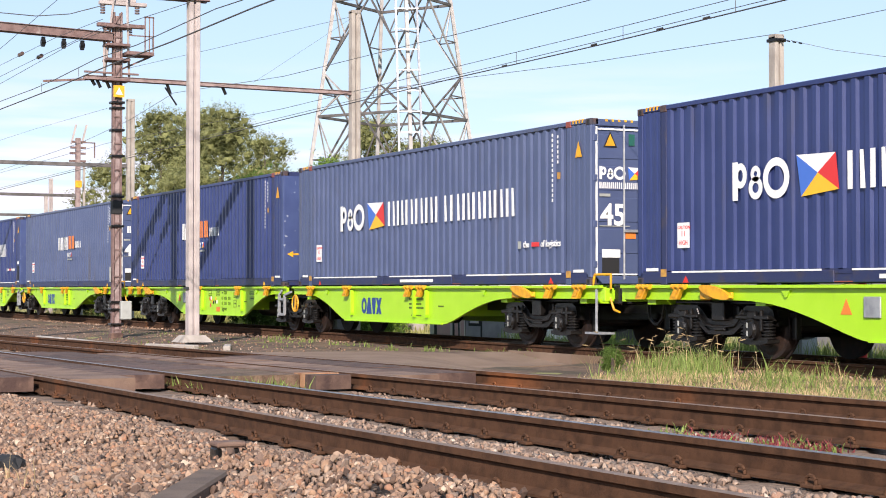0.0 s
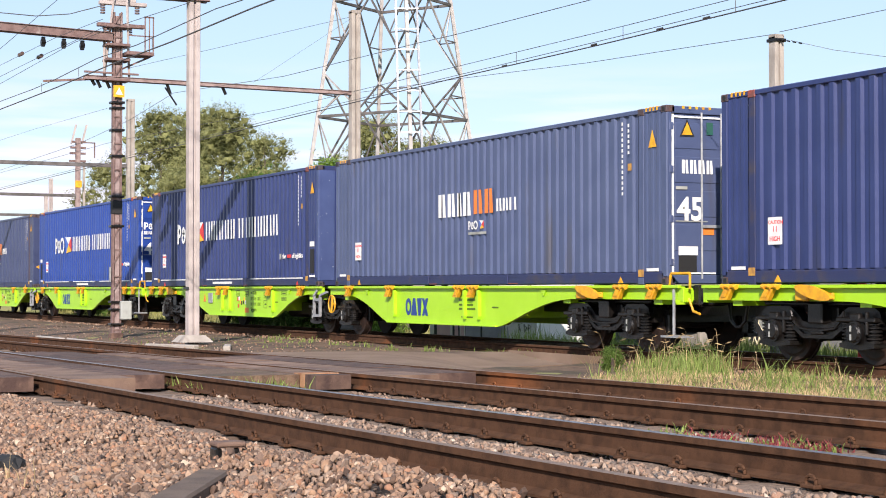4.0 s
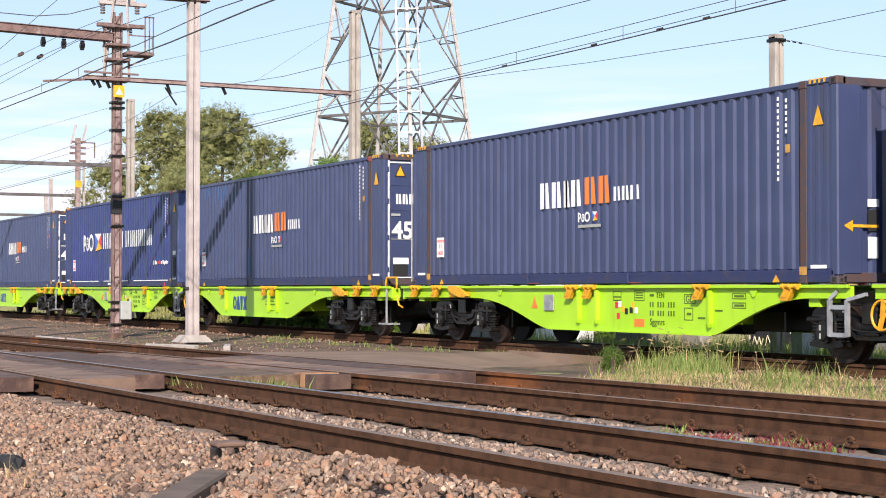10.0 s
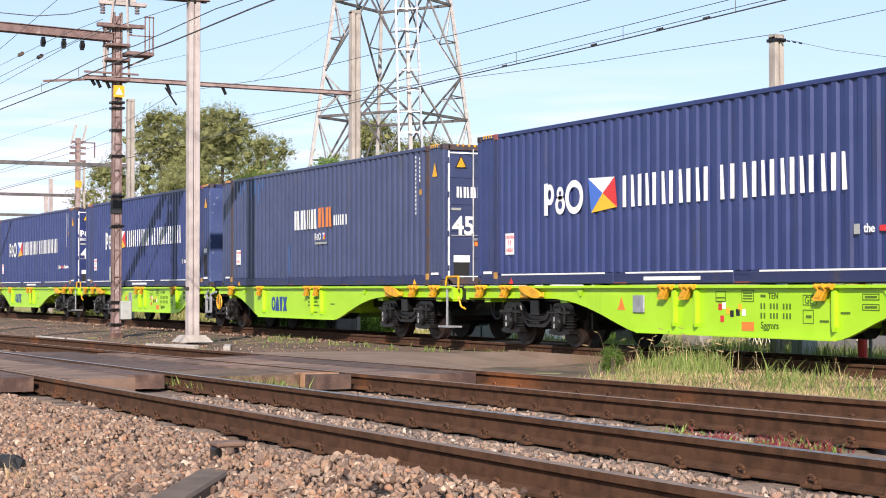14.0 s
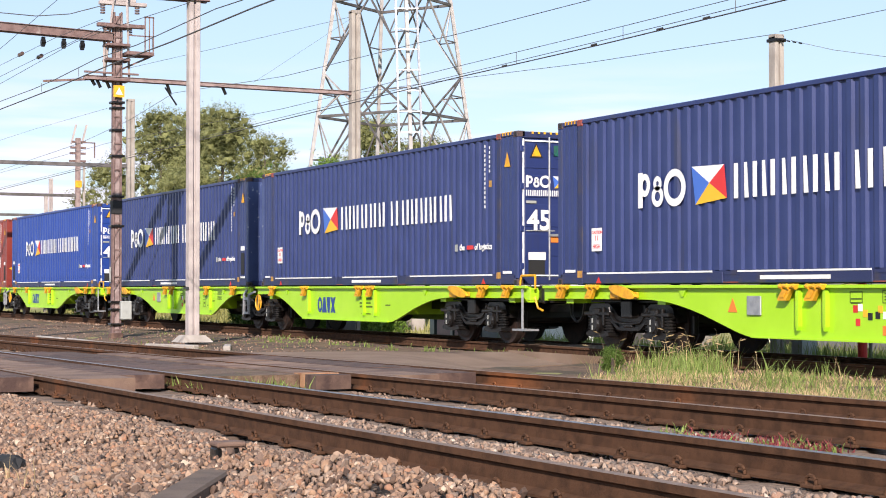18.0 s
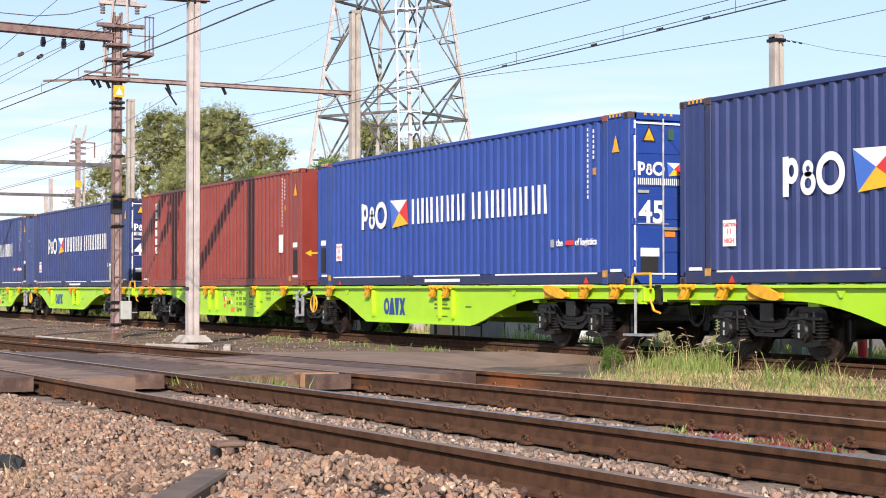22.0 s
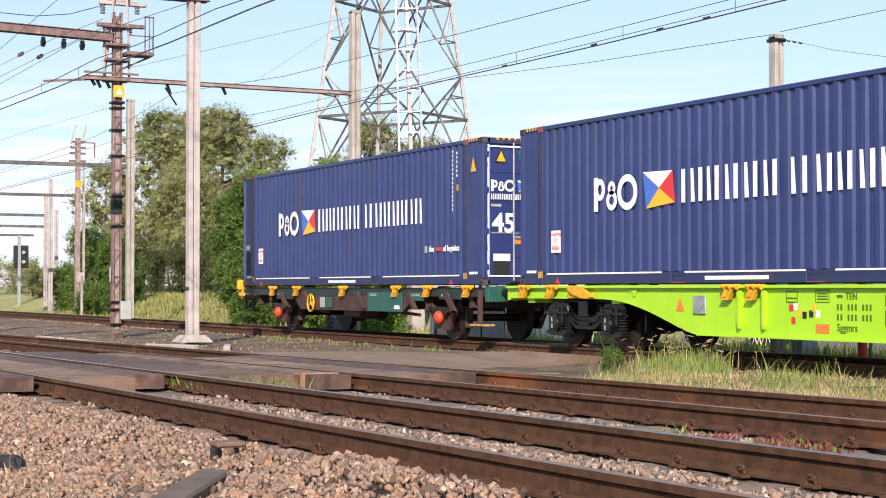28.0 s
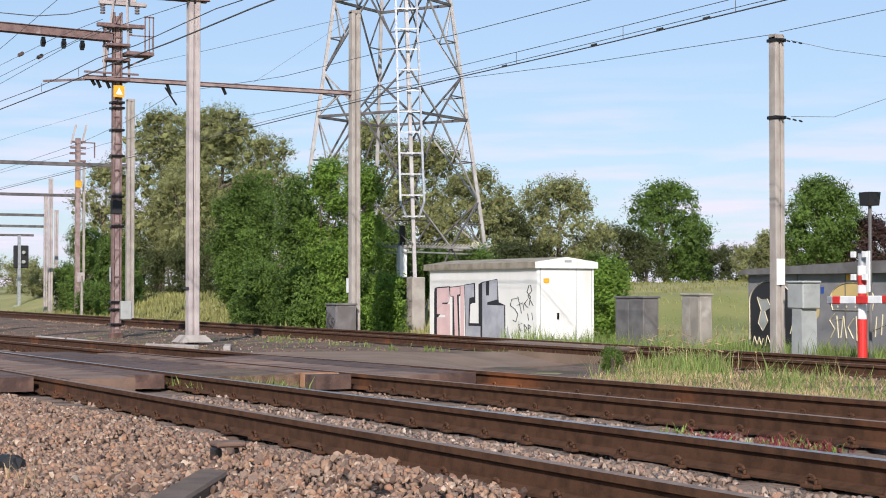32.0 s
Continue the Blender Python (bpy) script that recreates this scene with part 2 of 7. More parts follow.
def wire(name, pts, r, parent=None, material=None):
    cu = bpy.data.curves.new(name, "CURVE")
    cu.dimensions = "3D"
    cu.bevel_depth = r
    cu.bevel_resolution = 1
    sp = cu.splines.new("POLY")
    sp.points.add(len(pts) - 1)
    for q, co in zip(sp.points, pts):
        q.co = (*co, 1)
    cu.materials.append(material or WIREM)
    ob = new(name, cu)
    ob.parent = parent
    return ob


def raw(name, verts, faces, material, parent=None, smooth=False):
    me = bpy.data.meshes.new(name)
    me.from_pydata(verts, [], faces)
    me.materials.append(material)
    if smooth:
        me.polygons.foreach_set("use_smooth", [True] * len(me.polygons))
    me.update()
    ob = new(name, me)
    ob.parent = parent
    return ob


def quads(name, v, material, parent=None):
    """One mesh of loose faces, from an array of shape (faces, corners, 3)."""
    n, k = v.shape[0], v.shape[1]
    me = bpy.data.meshes.new(name)
    me.vertices.add(k * n)
    me.vertices.foreach_set("co", v.reshape(-1).astype(np.float32))
    me.loops.add(k * n)
    me.loops.foreach_set("vertex_index", np.arange(k * n, dtype=np.int32))
    me.polygons.add(n)
    me.polygons.foreach_set("loop_start", np.arange(0, k * n, k, dtype=np.int32))
    me.materials.append(material)
    me.update(calc_edges=True)
    ob = new(name, me)
    ob.parent = parent
    return ob


def words(text, size, x, y, z, material, parent, name="lettering", bold=0.0, squash=1.0):
    """Lettering in the x, z plane that faces -y, its lower left corner at x, z."""
    cu = bpy.data.curves.new(name, "FONT")
    cu.body = text
    cu.size = size
    cu.extrude = 0.003
    cu.resolution_u = 3
    cu.offset = bold
    tmp = bpy.data.objects.new("tmp", cu)
    me = bpy.data.meshes.new_from_object(tmp)
    bpy.data.objects.remove(tmp)
    me.materials.clear()
    me.materials.append(material)
    ob = new(name, me)
    ob.parent = parent
    ob.matrix_basis = Matrix.Translation((x, y, z)) @ Matrix.Rotation(radians(90), 4, "X") @ Matrix.Diagonal((squash, 1, 1, 1))
    return ob


def stone_tones(m, source, dust=0.0):
    """Mixes ballast tones, grey to orange-brown, stone by stone; dust greys them."""
    nt = m.node_tree
    b = nt.nodes["Principled BSDF"]
    r = nt.nodes.new("ShaderNodeValToRGB")
    r.color_ramp.interpolation = "CONSTANT"
    cols = [(0.0, (0.098, 0.059, 0.042)), (0.16, (0.271, 0.164, 0.106)), (0.36, (0.178, 0.111, 0.079)), (0.52, (0.337, 0.202, 0.122)), (0.66, (0.230, 0.164, 0.122)),
            (0.82, (0.381, 0.261, 0.180)), (0.91, (0.315, 0.150, 0.083)), (0.97, (0.553, 0.429, 0.319))]
    while len(r.color_ramp.elements) < len(cols):
        r.color_ramp.elements.new(0.5)
    for e, (p, c) in zip(r.color_ramp.elements, cols):
        e.position = p
        g = sum(c) / 3
        e.color = (*(v + (g * 1.05 - v) * dust for v in c), 1)
    src = nt.nodes.new("ShaderNodeNewGeometry").outputs["Random Per Island"] if source == "island" else nt.nodes.new("ShaderNodeObjectInfo").outputs["Random"]
    nt.links.new(src, r.inputs["Fac"])
    mx = nt.nodes.new("ShaderNodeMix")
    mx.data_type = "RGBA"
    mx.inputs["Factor"].default_value = 0.25
    old = b.inputs["Base Color"].links[0].from_socket
    nt.links.new(r.outputs["Color"], mx.inputs["A"])
    nt.links.new(old, mx.inputs["B"])
    nt.links.new(mx.outputs["Result"], b.inputs["Base Color"])


stone_tones(STONE, "island")
stone_tones(STONE2, "island", 0.20)
stone_tones(STONE1, "object")

# thin bright cloud far off, low over the horizon
cloud = bpy.data.materials.new("thin_cloud")
cloud.use_nodes = True
cn, cl = cloud.node_tree.nodes, cloud.node_tree.links
cn.remove(cn["Principled BSDF"])
em, tp, mx = cn.new("ShaderNodeEmission"), cn.new("ShaderNodeBsdfTransparent"), cn.new("ShaderNodeMixShader")
em.inputs["Color"].default_value = (0.95, 0.86, 0.95, 1)
em.inputs["Strength"].default_value = 0.88
tc, mp, nz, mr = cn.new("ShaderNodeTexCoord"), cn.new("ShaderNodeMapping"), cn.new("ShaderNodeTexNoise"), cn.new("ShaderNodeMapRange")
mp.inputs["Scale"].default_value = (0.0030, 0.0030, 0.030)
nz.inputs["Detail"].default_value = 7
nz.inputs["Scale"].default_value = 1.0
cl.new(tc.outputs["Object"], mp.inputs["Vector"])
cl.new(mp.outputs["Vector"], nz.inputs["Vector"])
mr.inputs["From Min"].default_value, mr.inputs["From Max"].default_value = 0.45, 0.60
mr.inputs["To Max"].default_value = 0.9
cl.new(nz.outputs["Fac"], mr.inputs["Value"])
sep, fade, mul = cn.new("ShaderNodeSeparateXYZ"), cn.new("ShaderNodeMapRange"), cn.new("ShaderNodeMath")
cl.new(tc.outputs["Object"], sep.inputs["Vector"])
fade.inputs["From Min"].default_value, fade.inputs["From Max"].default_value = 330.0, 60.0
cl.new(sep.outputs["Z"], fade.inputs["Value"])
mul.operation = "MULTIPLY"
cl.new(mr.outputs["Result"], mul.inputs[0])
cl.new(fade.outputs["Result"], mul.inputs[1])
cl.new(mul.outputs["Value"], mx.inputs["Fac"])
cl.new(tp.outputs[0], mx.inputs[1])
cl.new(em.outputs[0], mx.inputs[2])
cl.new(mx.outputs[0], cn["Material Output"].inputs["Surface"])
# ---- ground ----
def lerp(a, b, t):
    t = min(1.0, max(0.0, t))
    t = t * t * (3 - 2 * t)
    return a + (b - a) * t


def near_plane(x):
    """Rail top of the two near tracks, which fall gently towards -x."""
    return 0.26 + 0.00903 * max(-52.0, min(40.0, x))


def ground_z(x, y):
    zn = near_plane(x)
    if y < 3.3:
        return zn - 0.22 - 0.12 * lerp(0, 1, (3.3 - y) / 1.6) - 0.9 * lerp(0, 1, (1.0 - y) / 8)
    if y < 10.0:
        return zn - 0.21
    if y < 13.6:
        return lerp(zn - 0.21, -0.22, (y - 10.0) / 3.6)
    if y < 18.8:
        return -0.22
    z = lerp(-0.22, -0.55, (y - 18.8) / 2.0)
    # the bank under the trees
    z += 1.15 * lerp(0, 1, (y - 20.6) / 6.5) * lerp(0, 1, (-49.0 - x) / 5.0) * lerp(1, 0, (y - 40) / 25)
    return z + 2.1 * lerp(0, 1, (y - 24) / 50) + 0.10 * noise.noise((x * 0.12, y * 0.12, 0)) * lerp(0, 1, (y - 22) / 6)


def sheet(name, xs, ys, material, lift=0.0, rough=0.0, freq=1.0, keep=None, label="", parent=None, sunk=0.0):
    verts, faces, idx = [], [], {}
    for j, y in enumerate(ys):
        for i, x in enumerate(xs):
            z = ground_z(x, y) + lift - (sunk if 0.2 < y < 10.1 else 0.0)
            if rough:
                z += rough * noise.noise((x * freq, y * freq, 3.7))
            idx[i, j] = len(verts)
            verts.append((x, y, z))
    for j in range(len(ys) - 1):
        for i in range(len(xs) - 1):
            if keep is None or keep((xs[i] + xs[i + 1]) / 2, (ys[j] + ys[j + 1]) / 2):
                faces.append((idx[i, j], idx[i + 1, j], idx[i + 1, j + 1], idx[i, j + 1]))
    return raw(name, verts, faces, material, parent, True)


def steps(*spans):
    out = []
    for a, b, n in spans:
        out += [a + (b - a) * i / n for i in range(n)]
    return out + [spans[-1][1]]


tagged(sheet("ground", steps((-2500, -300, 16), (-300, -120, 30), (-120, 20, 140), (20, 300, 20), (300, 2500, 10)),
             steps((-400, -20, 10), (-20, 0, 10), (0, 30, 60), (30, 90, 40), (90, 400, 16), (400, 3000, 8)), EARTH, sunk=0.09),
       "rough yellow-green meadow rising gently behind the railway", "ground", kind="structure")
tagged(sheet("ballast_bed", steps((-120, -46, 30), (-46, -2, 220), (-2, 30, 12)), steps((0.2, 10.2, 56)), BALLAST, 0.012, 0.035, 2.3),
       "brown crushed-stone ballast bed under two tracks", "ballast", kind="structure")
tagged(sheet("trackside_dirt", steps((-320, -60, 40), (-60, 0, 150), (0, 300, 20)), steps((10.2, 18.9, 36)), TRACKDIRT, 0.014, 0.03, 1.3),
       "dry gravelly dirt with sparse weeds between the tracks", "dirt", kind="structure")

# ---- tracks ----
NEAR_DIR = Vector((-0.99994, 0.01117, 0)).normalized()
NEAR_SIDE = Vector((0.01117, 0.99994, 0)).normalized()


def near_at(along, off, dz=0.0):
    """A place on the near tracks: metres along towards -x, metres off to the side, height over the rail tops."""
    q = NEAR_DIR * along + NEAR_SIDE * off
    return Vector((q.x, q.y, near_plane(q.x) + dz))


RAIL_PROFILE = [(-0.036, 0.0), (0.036, 0.0), (0.036, -0.038), (0.010, -0.052), (0.010, -0.135), (0.072, -0.158), (0.072, -0.172),
                (-0.072, -0.172), (-0.072, -0.158), (-0.010, -0.135), (-0.010, -0.052), (-0.036, -0.038)]


def rail(name, places, sides, top, parent):
    """A rail swept along the places."""
    n = len(RAIL_PROFILE)
    verts, faces, mats = [], [], []
    for q, sd in zip(places, sides):
        verts += [tuple(q + sd * u + Vector((0, 0, w))) for u, w in RAIL_PROFILE]
    for i in range(len(places) - 1):
        for k in range(n):
            a, b = i * n + k, i * n + (k + 1) % n
            faces.append((a, b, b + n, a + n))
            mats.append(1 if k == 0 else 0)
    ob = raw(name, verts, faces, RAILSIDE, parent)
    ob.data.materials.append(top)
    ob.data.polygons.foreach_set("material_index", mats)
    return ob


RAIL_OFFS = {"near_track": (4.12, 5.64), "middle_track": (7.42, 8.95)}
AL = steps((-40, -2, 6), (-2, 60, 62), (60, 320, 20))
clip_bm = bmesh.new()
for k in range(7):
    a, b = math.pi * (k / 7 * 1.5 - 0.3), math.pi * ((k + 1) / 7 * 1.5 - 0.3)
    rod(clip_bm, (0.044 * math.cos(a), -0.092, -0.148 + 0.034 * math.sin(a)), (0.044 * math.cos(b), -0.092, -0.148 + 0.034 * math.sin(b)), 0.011, 6)
box(clip_bm, -0.06, 0.06, -0.12, -0.05, -0.182, -0.160, 0.005)
clip_me = bpy.data.meshes.new("clip")
clip_bm.to_mesh(clip_me)
clip_bm.free()
clip_me.materials.append(RAILSIDE)
sleeper_bm = bx(-0.125, 0.125, -1.28, 1.28, -0.33, -0.196, bev=0.02)
sleeper_me = bpy.data.meshes.new("sleeper")
sleeper_bm.to_mesh(sleeper_me)
sleeper_bm.free()
sleeper_me.materials.append(SLEEPER)
TURN = Matrix.Rotation(-0.01117, 4, "Z")
for tname, offs in RAIL_OFFS.items():
    tr = thing(tname, 0, 0, 0, "worn railway track with brown rusty rails on ballast", "railway track", "", "structure")
    for k, off in enumerate(offs):
        shiny = RAILTOP if off == 5.64 else RAILDULL
        rail("rail", [near_at(a, off) for a in AL], [NEAR_SIDE] * len(AL), shiny, tr)
        for i in range(70):
            a = 4.0 + 0.62 * i
            for flip in ((0,) if a > 26 else (0, 1)):
                o = new("clip", clip_me)
                o.parent = tr
                o.matrix_basis = Matrix.Translation(near_at(a, off)) @ TURN @ Matrix.Rotation(math.pi * flip, 4, "Z")
    for i in range(90):
        o = new("sleeper", sleeper_me)
        o.parent = tr
        o.matrix_basis = Matrix.Translation(near_at(4.0 + 0.62 * i, sum(offs) / 2)) @ TURN

TRAIN_Y = 16.52
tr = thing("far_track", 0, 0, 0, "rusty rails of the far track on gravel", "railway track", "", "structure")
XS = steps((-450, -90, 20), (-90, 10, 50), (10, 330, 20))
for dy in (-0.7525, 0.7525):
    rail("rail", [Vector((x, TRAIN_Y + dy, 0)) for x in XS], [Vector((0, 1, 0))] * len(XS), RAILDULL, tr)
for i in range(130):
    o = new("sleeper", sleeper_me)
    o.parent = tr
    o.matrix_basis = Matrix.Translation((2 - 0.62 * i, TRAIN_Y, 0))

# ---- level crossing ----
road = thing("road", 0, 0, 0, "worn grey asphalt road crossing the tracks obliquely", "road", "", "structure")


EDGE = [(4.2, -17.2), (9.2, -17.6), (12.0, -23.4), (15.6, -24.6), (17.4, -26.0), (20.5, -28.0)]


def edge_x(y):
    for (ya, xa), (yb, xb) in zip(EDGE, EDGE[1:]):
        if y <= yb:
            return xa + (xb - xa) * (y - ya) / (yb - ya)
    return EDGE[-1][1]


def far_x(y):
    return -27.0 - 0.95 * (y - 6.0)


def patch(name, y0, y1, xa, xb, lift, material, parent, n=10, th=0.14):
    """A paved slab between two lines of y that follows the rail tops or the ground; xa, xb: functions of y."""
    verts, faces = [], []
    for i in range(n + 1):
        u = i / n
        for y in (y0, y1):
            x = xa(y) + (xb(y) - xa(y)) * u
            # keep parallel to the near rails, which bear away slightly from the x axis
            q = y - 0.01117 * x * min(1.0, max(0.0, (14.4 - y) / 4.0))
            verts += [(x, q, lift(x, y)), (x, q, lift(x, y) - th)]
    for i in range(n):
        a, b = 4 * i, 4 * i + 4
        faces += [(a, a + 2, b + 2, b), (a, b, b + 1, a + 1), (a + 2, a + 3, b + 3, b + 2)]
    faces += [(0, 1, 3, 2), (4 * n, 4 * n + 2, 4 * n + 3, 4 * n + 1)]
    o = raw(name, verts, faces, material, parent)
    bm = bmesh.new()
    bm.from_mesh(o.data)
    bmesh.ops.recalc_face_normals(bm, faces=bm.faces)
    bm.to_mesh(o.data)
    bm.free()
    return o


def road_lift(x, y):
    # level with the near rails, then running out to the far rails
    z = lerp(near_plane(x) - 0.012, -0.03, (y - 9.5) / 3.5)
    return lerp(ground_z(x, y) + 0.02, z, (edge_x(y) - x) / 3.0)


def road_end(y):
    return -26.4


def end_at(v):
    return lambda y: -v


patch("asphalt_strip", 9.08, 10.4, edge_x, road_end, road_lift, ASPHALT, road, 14, 0.3)
patch("asphalt_strip", 10.41, 12.2, edge_x, road_end, road_lift, ASPHALT, road, 14, 0.3)
patch("asphalt_strip", 12.21, 14.4, edge_x, road_end, road_lift, ASPHALT, road, 14, 0.3)
patch("asphalt_strip", 14.4, 15.62, edge_x, road_end, lambda x, y: -0.03 - 0.10 * lerp(0, 1, (y - 14.4) / 0.6), ASPHALT, road, 4, 0.2)
patch("asphalt_strip", 16.0, 17.05, lambda y: edge_x(y) - 0.5, lambda y: -31.0, lambda x, y: -0.02, ASPHALT, road, 4, 0.2)
patch("asphalt_strip", 2.4, 3.55, end_at(18.6), far_x, lambda x, y: near_plane(x) - 0.02 - 0.05 * (3.55 - y), ASPHALT, road, 6, 0.3)
crossing = thing("level_crossing", 0, 0, 0, "worn concrete and timber level-crossing panels between the rails", "level crossing", "", "structure")


def panels(y0, y1, x_end, material, name="panel", length=1.8, count=6, dz=-0.004, ragged=0.0, th=0.16):
    for i in range(count):
        a = x_end + length * i + random.uniform(0, ragged)
        d = dz + random.uniform(-0.008, 0.004)
        patch(name, y0, y1, end_at(a + 0.008), end_at(x_end + length * (i + 1) - 0.008), lambda x, y: near_plane(x) + d, material, crossing, 1, th)


# pale slabs beside dark timber edges, between and beside the rails
panels(3.30, 4.02, 18.6, TIMBER, "timber", 2.4, 4)
panels(4.24, 4.94, 17.8, PANEL, "panel", 1.8, 6)
panels(4.96, 5.50, 18.6, TIMBER, "timber", 1.8, 6, -0.010)
panels(5.78, 6.42, 19.9, TIMBER, "timber", 1.8, 5, -0.012)
panels(6.44, 6.86, 19.9, TIMBER, "timber", 1.8, 5, -0.02)
patch("dirt_fill", 5.80, 6.87, end_at(17.9), end_at(19.88), lambda x, y: near_plane(x) - 0.015, TRACKDIRT, crossing, 3, 0.2)
panels(6.88, 7.30, 17.4, TIMBER, "timber", 0.36, 1)
panels(6.88, 7.30, 17.76, RUSTPANEL, "panel", 0.34, 1)
panels(6.88, 7.30, 18.1, PANEL, "panel", 1.8, 5)
panels(7.54, 8.16, 16.9, PANEL, "panel", 1.8, 4)
panels(8.18, 8.82, 17.3, TIMBER, "timber", 1.8, 4, -0.006)
patch("asphalt_fill", 7.54, 8.80, end_at(24.6), end_at(31.0), lambda x, y: near_plane(x) - 0.14, TRACKDIRT, crossing, 4, 0.1)

# cloud backdrop, a ring far beyond everything
verts, faces = [], []
for i in range(49):
    a = math.pi * (0.25 + 0.0234 * i)
    for z in (-20, 330):
        verts.append((2400 * math.cos(a), 2400 * math.sin(a), z))
for i in range(48):
    faces.append((2 * i, 2 * i + 2, 2 * i + 3, 2 * i + 1))
ob = raw("backdrop", verts, faces, cloud)
ob.visible_shadow = False
tagged(ob, "thin pale cloud low over the horizon", "cloud", kind="structure")
# ---- containers ----
LEN, WID, HGT = 13.716, 2.5, 2.896
DECK = 1.12


def corrugated(x0, x1, z0, z1, y, depth, period=0.278):
    """A trapezoid-profiled steel sheet in the x, z plane; the outer crests lie on y, the troughs depth behind."""
    n = max(1, round((x1 - x0) / period))
    p = (x1 - x0) / n
    xs = []
    for i in range(n):
        a = x0 + i * p
        xs += [(a, 0), (a + 0.36 * p, 0), (a + 0.5 * p, 1), (a + 0.86 * p, 1)]
    xs.append((x1, 0))
    verts, faces = [], []
    for x, d in xs:
        verts += [(x, y + depth * d, z0), (x, y + depth * d, z1)]
    for i in range(len(xs) - 1):
        faces.append((2 * i, 2 * i + 2, 2 * i + 3, 2 * i + 1))
    return verts, faces


def tri(bm, a, b, c, y, th=0.004):
    prism(bm, [a, b, c], y - th, y)


def bars(bm, spans, z0, z1, y):
    for a, b in spans:
        box(bm, a, b, y - 0.004, y, z0, z1)


def logo_row(parent, x, z, h, widths, y, name, material, stroke):
    """A row of plain upright and slanted strokes, one group for each character of a trade name."""
    for i, w in enumerate(widths):
        part("mark", bx(x, x + stroke, y - 0.004, y, z, z + h), material, parent)
        x2 = x + w * 0.78
        bm = bmesh.new()
        prism(bm, [(x2 - stroke, z), (x2, z), (x2 - stroke * 0.4, z + h), (x2 - stroke * 1.1, z + h)], y - 0.004, y)
        part("mark", bm, material, parent)
        x += w


def ring(bm, cx, cz, rx, rz, wx, y, n=20):
    o, q = [], []
    for i in range(n):
        a = 2 * math.pi * i / n
        o.append(bm.verts.new((cx + rx * math.cos(a), y, cz + rz * math.sin(a))))
        q.append(bm.verts.new((cx + (rx - wx) * math.cos(a), y, cz + (rz - wx) * math.sin(a))))
    for i in range(n):
        j = (i + 1) % n
        bm.faces.new((o[i], o[j], q[j], q[i]))


def house_flag(parent, x, z, w, h, y):
    """The four-colour flag of the carrier, as plain shapes."""
    a, b, c, d = (x, z + h), (x + w, z + h * 0.97), (x + w * 1.08, z + h * 0.08), (x + w * 0.12, z - h * 0.04)
    m = (x + w * 0.55, z + h * 0.52)
    for p0, p1, col, nm in ((a, b, WHITE, "flag_white"), (b, c, FLAGRED, "flag_red"), (c, d, FLAGYEL, "flag_yellow"), (d, a, FLAGBLUE, "flag_blue")):
        bm = bmesh.new()
        tri(bm, p0, p1, m, y)
        part(nm, bm, col, parent)


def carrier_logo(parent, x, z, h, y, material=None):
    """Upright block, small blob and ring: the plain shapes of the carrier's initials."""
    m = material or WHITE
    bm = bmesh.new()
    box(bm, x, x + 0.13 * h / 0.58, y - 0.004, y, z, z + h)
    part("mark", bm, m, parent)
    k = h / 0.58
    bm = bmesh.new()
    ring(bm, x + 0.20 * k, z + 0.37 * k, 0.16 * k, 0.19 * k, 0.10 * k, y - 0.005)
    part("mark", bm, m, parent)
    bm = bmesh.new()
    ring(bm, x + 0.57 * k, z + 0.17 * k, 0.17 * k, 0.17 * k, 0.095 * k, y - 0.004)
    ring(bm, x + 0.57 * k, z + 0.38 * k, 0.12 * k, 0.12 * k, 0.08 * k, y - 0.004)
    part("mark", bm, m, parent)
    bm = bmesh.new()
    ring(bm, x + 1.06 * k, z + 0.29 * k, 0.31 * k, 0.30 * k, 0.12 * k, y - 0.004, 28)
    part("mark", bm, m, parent)


